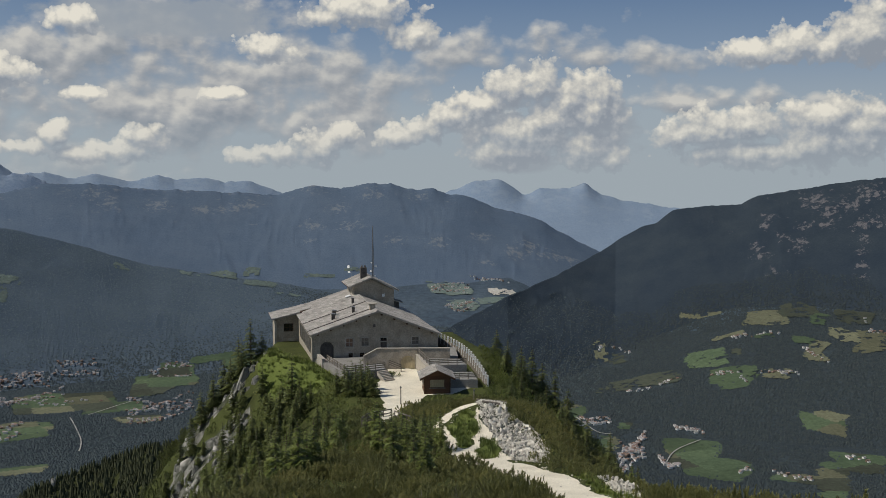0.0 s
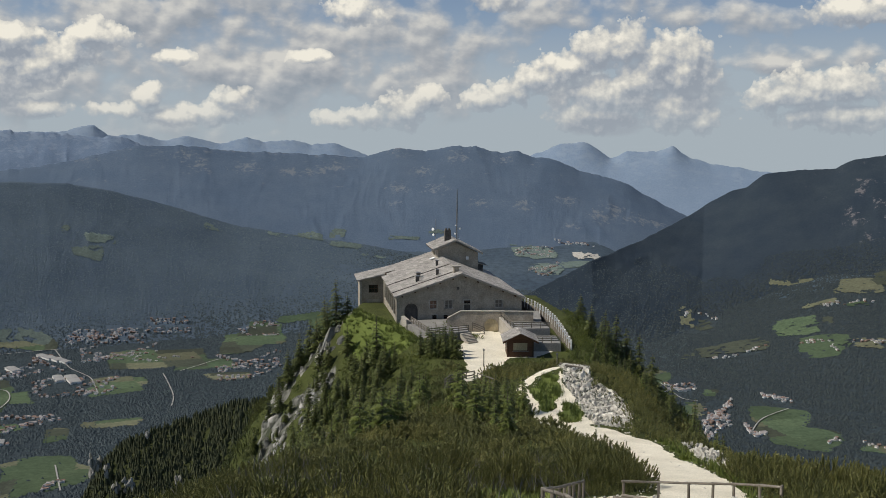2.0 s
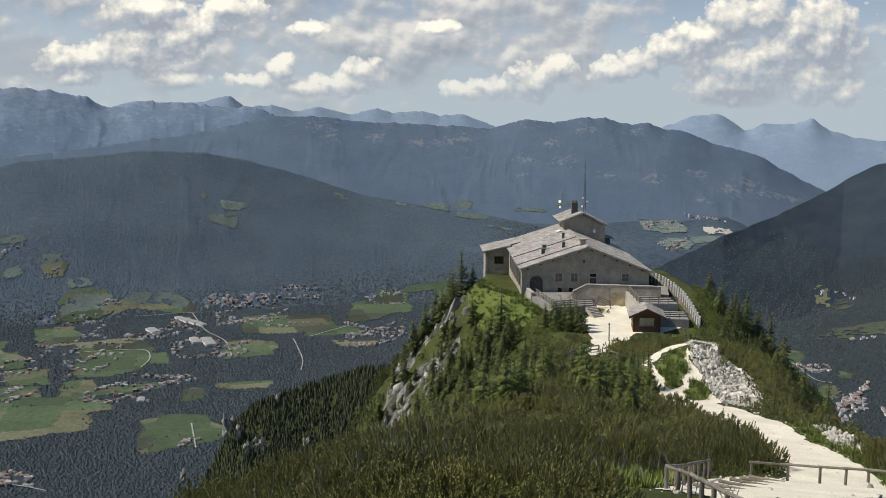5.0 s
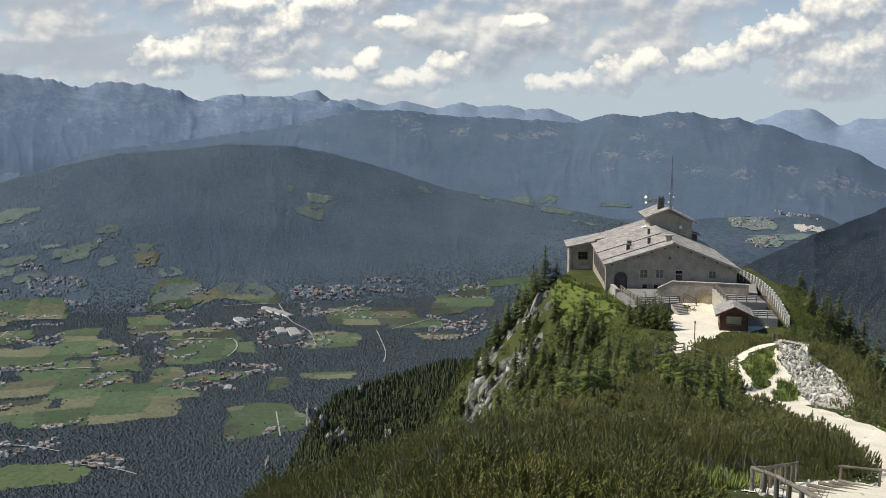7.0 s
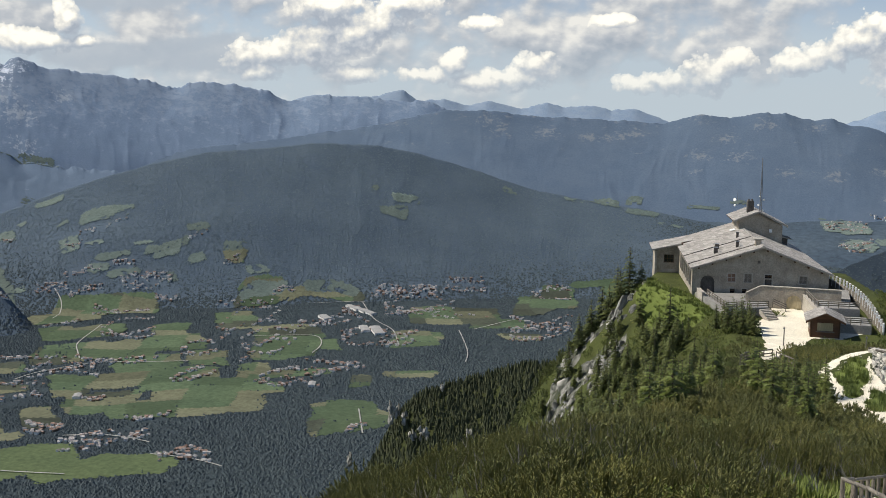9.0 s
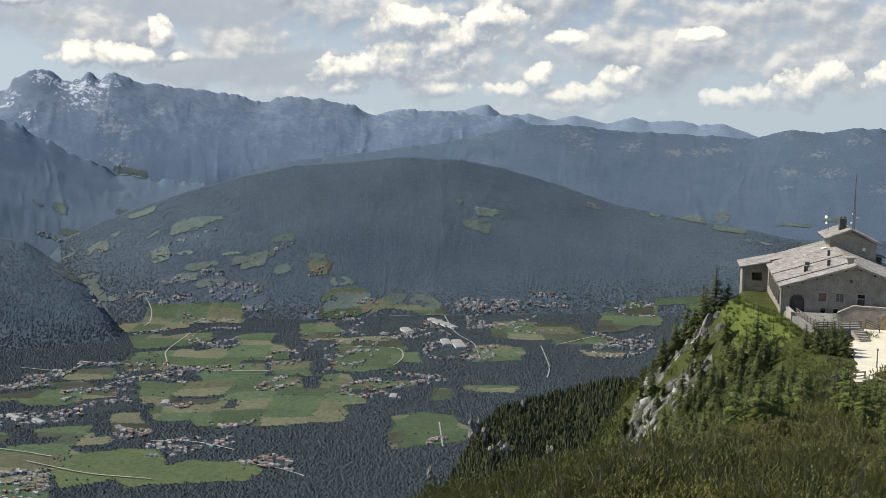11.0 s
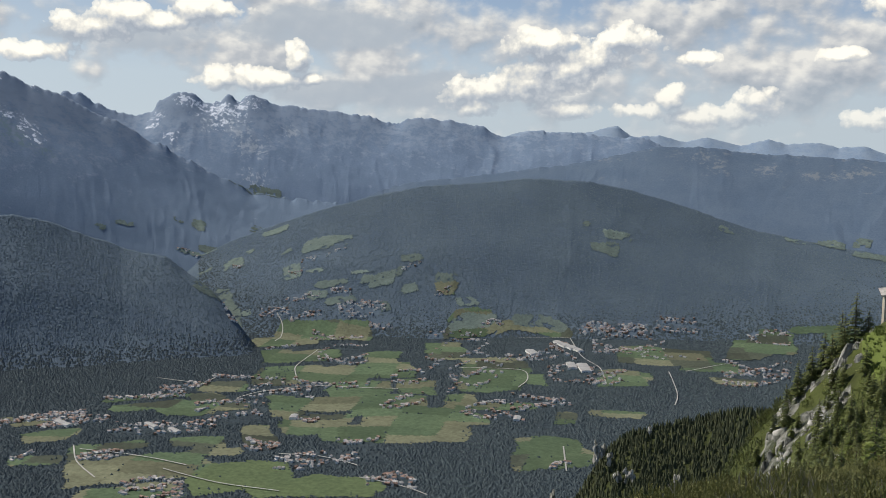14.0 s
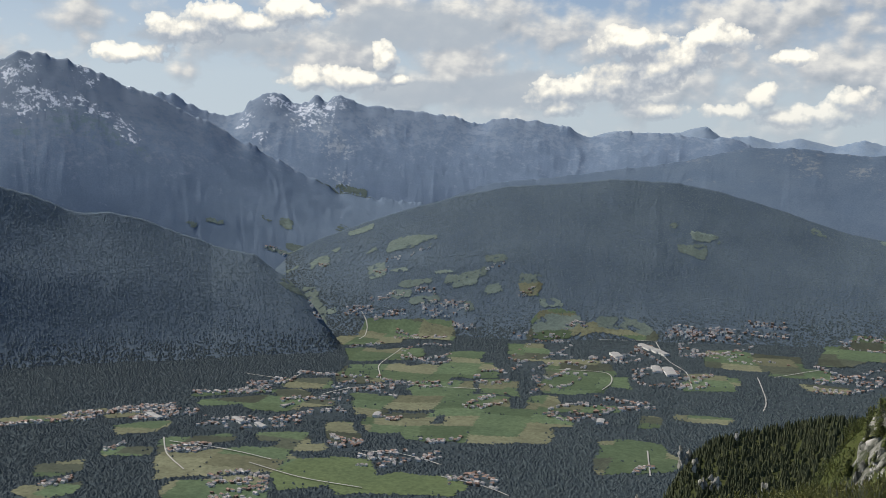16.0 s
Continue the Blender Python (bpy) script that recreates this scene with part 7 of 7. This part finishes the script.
def build_meadows():
    step = 5.0
    for x0, x1, y0, y1 in ((-2720, -320, 760, 3120), (-320, 1300, 1500, 3700), (-900, -320, 3120, 3700)):
        gx, gy = np.arange(x0, x1 + 1, step), np.arange(y0, y1 + 1, step)
        X, Y = np.meshgrid(gx, gy)
        cx, cy = X[:-1, :-1] + step / 2, Y[:-1, :-1] + step / 2
        which = meadow_at(cx, cy)
        u, v = parcel(cx, cy)
        fu, fv = np.floor(u), np.floor(v)
        big = np.isin(which, [i for i, q in enumerate(MEADOWS) if q[4] == 3]) | (which >= len(MEADOWS))
        key = np.where(big, 1e6 + which, fu * 1000 + fv)
        ii, jj = np.where(which >= 0)
        keys = key[ii, jj]
        for k in np.unique(keys):
            pick = keys == k
            if pick.sum() < 10:
                continue
            i, j = ii[pick], jj[pick]
            m = which[i[0], j[0]]
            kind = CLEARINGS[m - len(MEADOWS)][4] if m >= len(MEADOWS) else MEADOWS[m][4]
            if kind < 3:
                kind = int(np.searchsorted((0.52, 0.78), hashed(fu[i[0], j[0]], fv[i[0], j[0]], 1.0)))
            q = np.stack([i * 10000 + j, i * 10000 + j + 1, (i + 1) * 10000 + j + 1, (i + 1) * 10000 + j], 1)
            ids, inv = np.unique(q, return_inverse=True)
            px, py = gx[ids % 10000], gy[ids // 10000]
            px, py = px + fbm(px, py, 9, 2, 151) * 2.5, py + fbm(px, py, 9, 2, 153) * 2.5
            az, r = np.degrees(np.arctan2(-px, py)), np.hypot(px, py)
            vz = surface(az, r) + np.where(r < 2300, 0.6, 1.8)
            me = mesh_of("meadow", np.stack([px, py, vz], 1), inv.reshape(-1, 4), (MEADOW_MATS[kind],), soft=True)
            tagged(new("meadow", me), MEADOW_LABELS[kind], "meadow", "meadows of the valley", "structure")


build_meadows()


def build_roads():
    mat = grainy("pale_road", (0.27, 0.265, 0.245), (0.35, 0.34, 0.31), 0.02, 0.5, 0.9, 0.1)
    for pts in ROADS:
        pts = [Vector((*p, 0)) for p in pts]
        line = []
        for a, b in zip(pts, pts[1:]):
            n = max(3, int((b - a).length / 14))
            line += [a.lerp(b, k / n) for k in range(n)]
        line.append(pts[-1])
        q = np.array([(p.x, p.y) for p in line])
        for _ in range(6):
            q[1:-1] = (q[:-2] + 2 * q[1:-1] + q[2:]) / 4
        d = np.gradient(q, axis=0)
        n = np.stack([-d[:, 1], d[:, 0]], 1) / np.linalg.norm(d, axis=1)[:, None] * 1.15
        e = np.stack([q - n, q + n], 1)
        az, r = np.degrees(np.arctan2(-e[..., 0], e[..., 1])), np.hypot(e[..., 0], e[..., 1])
        v = np.concatenate([e, (surface(az, r) + 2.3)[..., None]], -1)
        me = mesh_of("road", v.reshape(-1, 3), grid_faces(len(q), 2), (mat,), soft=True)
        tagged(new("road", me), "narrow pale valley road", "road", "valley roads", "structure")


build_roads()


def in_boxes(az, r, boxes, grow=1.0):
    hit = np.zeros(az.shape, bool)
    for a0, a1, r0, r1, _ in boxes:
        u, v = (az - (a0 + a1) / 2) / ((a1 - a0) / 2 * grow), (r - (r0 + r1) / 2) / ((r1 - r0) / 2 * grow)
        hit |= np.maximum(np.abs(u), np.abs(v)) + 0.35 * np.minimum(np.abs(u), np.abs(v)) < 1.05
    return hit


def cones(sides, tiers, seed):
    """A small conifer of stacked, ragged cones, one unit high, as triangles."""
    rnd = np.random.RandomState(seed)
    t = []
    for k in range(tiers):
        z0, z1 = k / tiers * 0.75, min(1.0, (k + 1.9) / tiers) if tiers > 1 else 1.0
        rad = (0.26 if tiers > 2 else 0.8) * (1 - k / tiers * 0.75)
        a = np.arange(sides) / sides * 6.283 + rnd.rand()
        rr = rad * rnd.uniform(0.75, 1.25, sides)
        ring = np.stack([np.cos(a) * rr, np.sin(a) * rr, z0 + rnd.uniform(-0.03, 0.03, sides)], 1)
        top = np.array([rnd.randn() * 0.01, rnd.randn() * 0.01, z1])
        for i in range(sides):
            t.append([ring[i], ring[(i + 1) % sides], top])
    return np.array(t)


# one kind of wood in three tones, by how much haze is put in
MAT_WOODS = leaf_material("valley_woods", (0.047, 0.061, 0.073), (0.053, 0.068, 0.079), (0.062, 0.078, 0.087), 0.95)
MAT_HAZYWOODS = leaf_material("hillside_woods", (0.081, 0.107, 0.135), (0.089, 0.116, 0.144), (0.099, 0.127, 0.153), 0.95)
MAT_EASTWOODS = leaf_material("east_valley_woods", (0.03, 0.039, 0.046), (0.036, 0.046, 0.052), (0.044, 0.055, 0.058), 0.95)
MAT_SPURTREES = leaf_material("spur_spruces", (0.04, 0.046, 0.024), (0.056, 0.062, 0.031), (0.076, 0.082, 0.042), 0.8)


def build_woods():
    rnd = np.random.RandomState(21)
    # spur below the house
    trees = [cones(5, 3, 300 + i) for i in range(6)]
    az, r = rnd.uniform(7, 26.4, 17000), np.sqrt(rnd.uniform(560 ** 2, 990 ** 2, 17000))
    p = polar(az, r, 0 * az)
    z = land_height(p[:, 0], p[:, 1])
    rocky = (fbm(p[:, 0], p[:, 1], 60, 3, 91) > 0.42) & (az > 22)
    keep = (z < -120) & ~rocky
    x, y, z = p[keep, 0], p[keep, 1], z[keep]
    scatter("spur_spruce_wood", trees, x, y, z - 0.5, rnd.uniform(4.5, 8.0, len(x)), MAT_SPURTREES, "dense dark spruce wood on a steep spur", "forest", rnd)
    # lower slopes and valley floor
    small = [cones(5, 1, 320 + i) for i in range(6)]
    n = 300000
    az, r = rnd.uniform(-25, 63, n), np.sqrt(rnd.uniform(1200 ** 2, 3200 ** 2, n))
    seen = ~((az > -6) & (az < 23) & (r < 1750)) & ~((r > 2800) & (az > 46))
    az, r = az[seen], r[seen]
    q = polar(az, r, 0 * az)
    town = in_boxes(az, r, VILLAGES)
    open_land = (meadow_at(q[:, 0], q[:, 1]) >= 0) | (town & (rnd.rand(len(az)) < 0.72))
    glade = (fbm(q[:, 0], q[:, 1], 160, 3, 95) > 0.55) & (rnd.rand(len(az)) < 0.6)
    keep = ~open_land & ~glade
    az, r, q = az[keep], r[keep], q[keep]
    z = surface(az, r)
    lift = z - land_height(q[:, 0], q[:, 1])
    tall = rnd.uniform(3.2, 5.2, len(az)) * np.where(town[keep], 0.8, 1.0) * (1 - 0.35 * smooth(0, 60, lift))
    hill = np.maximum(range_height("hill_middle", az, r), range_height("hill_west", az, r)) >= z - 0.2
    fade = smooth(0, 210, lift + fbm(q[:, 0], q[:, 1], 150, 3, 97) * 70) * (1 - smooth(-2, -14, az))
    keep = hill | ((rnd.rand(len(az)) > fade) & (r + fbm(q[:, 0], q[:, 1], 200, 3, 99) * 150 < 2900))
    # tree colour follows the haze: least in the east, most uphill
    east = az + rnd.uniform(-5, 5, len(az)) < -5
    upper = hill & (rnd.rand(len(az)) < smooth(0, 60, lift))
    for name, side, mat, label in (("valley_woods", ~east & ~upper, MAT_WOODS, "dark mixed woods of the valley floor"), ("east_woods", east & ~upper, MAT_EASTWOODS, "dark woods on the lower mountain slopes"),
                                   ("hillside_woods", upper, MAT_HAZYWOODS, "woods covering the rounded hills, blue-green with haze")):
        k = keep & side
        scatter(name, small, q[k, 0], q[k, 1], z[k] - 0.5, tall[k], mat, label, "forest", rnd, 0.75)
    # scattered trees in hedges and gardens
    n = 40000
    az, r = rnd.uniform(-24, 62, n), np.sqrt(rnd.uniform(1300 ** 2, 2950 ** 2, n))
    q = polar(az, r, 0 * az)
    x, y = q[:, 0], q[:, 1]
    inner = meadow_at(x, y) >= 0
    edge = inner & ((meadow_at(x + 9, y) < 0) | (meadow_at(x - 9, y) < 0))
    u, v = parcel(x, y)
    hedge = inner & (((np.abs(u - np.round(u)) < 0.035) & (hashed(np.round(u), np.floor(v * 1.5)) < 0.4)) | ((np.abs(v - np.round(v)) < 0.05) & (hashed(np.floor(u * 2), np.round(v)) < 0.35)))
    copse = inner & (fbm(x, y, 55, 2, 163) > 0.62)
    rows = (edge & (rnd.rand(n) < 0.7)) | hedge | copse
    az, r, q = az[rows], r[rows], q[rows]
    scatter("hedge_trees", small, q[:, 0], q[:, 1], surface(az, r), rnd.uniform(2.0, 3.6, len(az)), MAT_WOODS, "small dark trees along the meadows", "trees", rnd)


build_woods()


def build_spur_crags():
    rnd = np.random.RandomState(9)
    crags = [rock_mesh("rock_outcrop", 80 + i, MAT_CRAG, 3, 0.8, 1.0, 20) for i in range(3)]
    spots = []
    for a, r, e, wide, high, n in ((23.55, 893, -17.7, 0.45, 0.6, 13), (22.3, 868, -18.7, 0.7, 0.35, 9), (21.2, 905, -16.3, 0.3, 0.2, 2), (19.5, 852, -18.9, 0.3, 0.2, 2), (26.35, 900, -20.1, 0.1, 0.3, 3)):
        for _ in range(n):
            spots.append((a + rnd.uniform(-wide, wide), r + rnd.uniform(-3, 3), e + rnd.uniform(-high, high), rnd.uniform(4, 8)))
    for i, (a, r, e, s) in enumerate(spots):
        x, y, z = polar(a, float(r), EYE + r * math.tan(radians(e)))
        ob = new("rock_outcrop", crags[i % 3])
        ob.matrix_basis = Matrix.Translation((x, y, z)) @ Euler((rnd.uniform(-0.2, 0.2), rnd.uniform(-0.2, 0.2), rnd.rand() * 6)).to_matrix().to_4x4() @ Matrix.Diagonal((s * 0.75, s * 0.8, s * 1.7, 1))
        tagged(ob, "grey limestone cliff in the spruce wood", "rock", "cliffs of the spur")


build_spur_crags()


# ---- villages ----
MAT_PLASTER = [grainy("white_house_wall", (0.68, 0.66, 0.62), (0.8, 0.78, 0.74), 0.05, 0.8, 0.9, 0.0), grainy("timber_house_wall", (0.12, 0.085, 0.06), (0.2, 0.15, 0.11), 0.05, 0.8, 0.9, 0.0)]
MAT_ROOFS = [grainy("grey_roof", (0.24, 0.22, 0.21), (0.36, 0.335, 0.32), 0.05, 0.8, 0.85, 0.0, objects=0.3), grainy("brown_roof", (0.17, 0.115, 0.09), (0.25, 0.17, 0.135), 0.05, 0.8, 0.85, 0.0, objects=0.3),
             grainy("pale_metal_roof", (0.24, 0.235, 0.22), (0.33, 0.32, 0.3), 0.05, 0.8, 0.5, 0.0)]


def small_house(bm_wall, bm_roof, w, d, h, rise, m=None):
    prism(bm_wall, [(-w / 2, -3), (w / 2, -3), (w / 2, h), (0, h + rise * 0.93), (-w / 2, h)], d, Matrix.Translation((0, -d / 2, 0)))
    o, t = w / 2 + 0.5, 0.3
    e = h - rise * 0.5 / (w / 2)
    prism(bm_roof, [(-o, e), (0, h + rise), (o, e), (o, e + t), (0, h + rise + t), (-o, e + t)], d + 1.0, Matrix.Translation((0, -d / 2 - 0.5, 0)))


def build_villages():
    rnd = np.random.RandomState(33)
    spots = []
    for a0, a1, r0, r1, n in VILLAGES:
        # houses along a few bending lanes
        lanes = max(1, n // 14)
        for k in range(lanes):
            m = max(2, int(n * 1.5 / lanes))
            u = np.sort(rnd.rand(m))
            mid, tilt, bow = rnd.uniform(0.1, 0.9), rnd.uniform(-0.9, 0.9), rnd.uniform(-0.5, 0.5)
            r = r0 + (r1 - r0) * np.clip(mid + tilt * (u - 0.5) + bow * np.sin(u * 3.1), -0.1, 1.1)
            spots += list(zip(a0 + (a1 - a0) * u + rnd.randn(m) * 0.04, r + rnd.choice((-5.5, 5.5), m) + rnd.randn(m) * 2.5))
    spots = np.array(spots)
    z = surface(spots[:, 0], spots[:, 1])
    # a few dozen shapes, shared
    shapes = []
    for k in range(10):
        w, d, h = rnd.uniform(4.2, 6.0), rnd.uniform(5.0, 8.5), rnd.uniform(2.4, 3.8)
        bw, br = bmesh.new(), bmesh.new()
        small_house(bw, br, w, d, h, w * 0.24)
        pair = []
        for nm, bm, mt in (("wall", bw, MAT_PLASTER[1 if k in (3, 7) else 0]), ("roof", br, MAT_ROOFS[(0, 1, 0, 1, 0, 1, 2, 1, 0, 0)[k]])):
            me = bpy.data.meshes.new(nm)
            bm.to_mesh(me)
            bm.free()
            me.materials.append(mt)
            pair.append(me)
        shapes.append(pair)
    order = np.argsort(spots[:, 1])
    rest = {}
    for rank, i in enumerate(order):
        x, y, _ = polar(*spots[i], 0.0)
        k = rnd.randint(10)
        s = rnd.uniform(0.6, 0.95)
        m = Matrix.Translation((x, y, z[i] + 0.6)) @ Matrix.Rotation(rnd.choice((0.2, 1.77)) + rnd.randn() * 0.2, 4, "Z") @ Matrix.Diagonal((s, s, s, 1))
        if rank < 260:
            ob = empty("village_house", m, "white gabled village house with %s roof" % ("brown" if k in (1, 5) else "pale" if k == 6 else "grey") if k not in (3, 7) else "brown timber village house with brown roof", "house", "houses of the valley villages")
            for nm, me in zip(("wall", "roof"), shapes[k]):
                o = new(nm, me)
                o.parent = ob
        else:
            rest.setdefault(k, []).append(m)
    n = 0
    mats = list(MAT_PLASTER) + list(MAT_ROOFS)
    V, F, S = [], {4: [], 5: [], 6: []}, {4: [], 5: [], 6: []}
    for k, ms in rest.items():
        for me in shapes[k]:
            v = np.array([p.co[:] for p in me.vertices])
            polys = [tuple(p.vertices) for p in me.polygons]
            slot = mats.index(me.materials[0])
            for m in ms:
                a = np.array(m)
                V.append(v @ a[:3, :3].T + a[:3, 3])
                for p in polys:
                    F[len(p)].append([q + n for q in p])
                    S[len(p)].append(slot)
                n += len(v)
    keys = [k for k in F if F[k]]
    me = mesh_of("village_houses", np.concatenate(V), [np.array(F[k]) for k in keys], mats, sum((S[k] for k in keys), []))
    tagged(new("village_houses", me), "crowded white and brown houses of the far villages", "houses", kind="stuff")
    # works sheds of the town
    for a, r, w, d, turn in ((26.0, 2455, 16, 60, 0.9), (25.6, 2430, 16, 60, 0.9), (25.2, 2405, 16, 60, 0.9), (24.7, 2205, 22, 70, 0.6), (25.4, 2225, 18, 50, 0.6), (27.6, 2350, 20, 46, 0.8), (53.2, 1893, 12, 44, 1.4), (48.7, 1830, 10, 36, 1.3), (41.0, 1835, 12, 22, 0.5), (28.4, 1820, 12, 24, 0.4), (47.5, 1790, 10, 30, 1.3)):
        x, y, _ = polar(a, r, 0.0)
        ob = empty("works_shed", Matrix.Translation((x, y, float(surface(np.array(a), np.array(float(r)))))) @ Matrix.Rotation(turn, 4, "Z"), "long pale flat-roofed works shed", "shed", "works sheds")
        bw, br = bmesh.new(), bmesh.new()
        small_house(bw, br, w, d, 4.5, 1.2)
        part("wall", bw, MAT_PLASTER[0], ob)
        part("roof", br, MAT_ROOFS[2], ob)


build_villages()
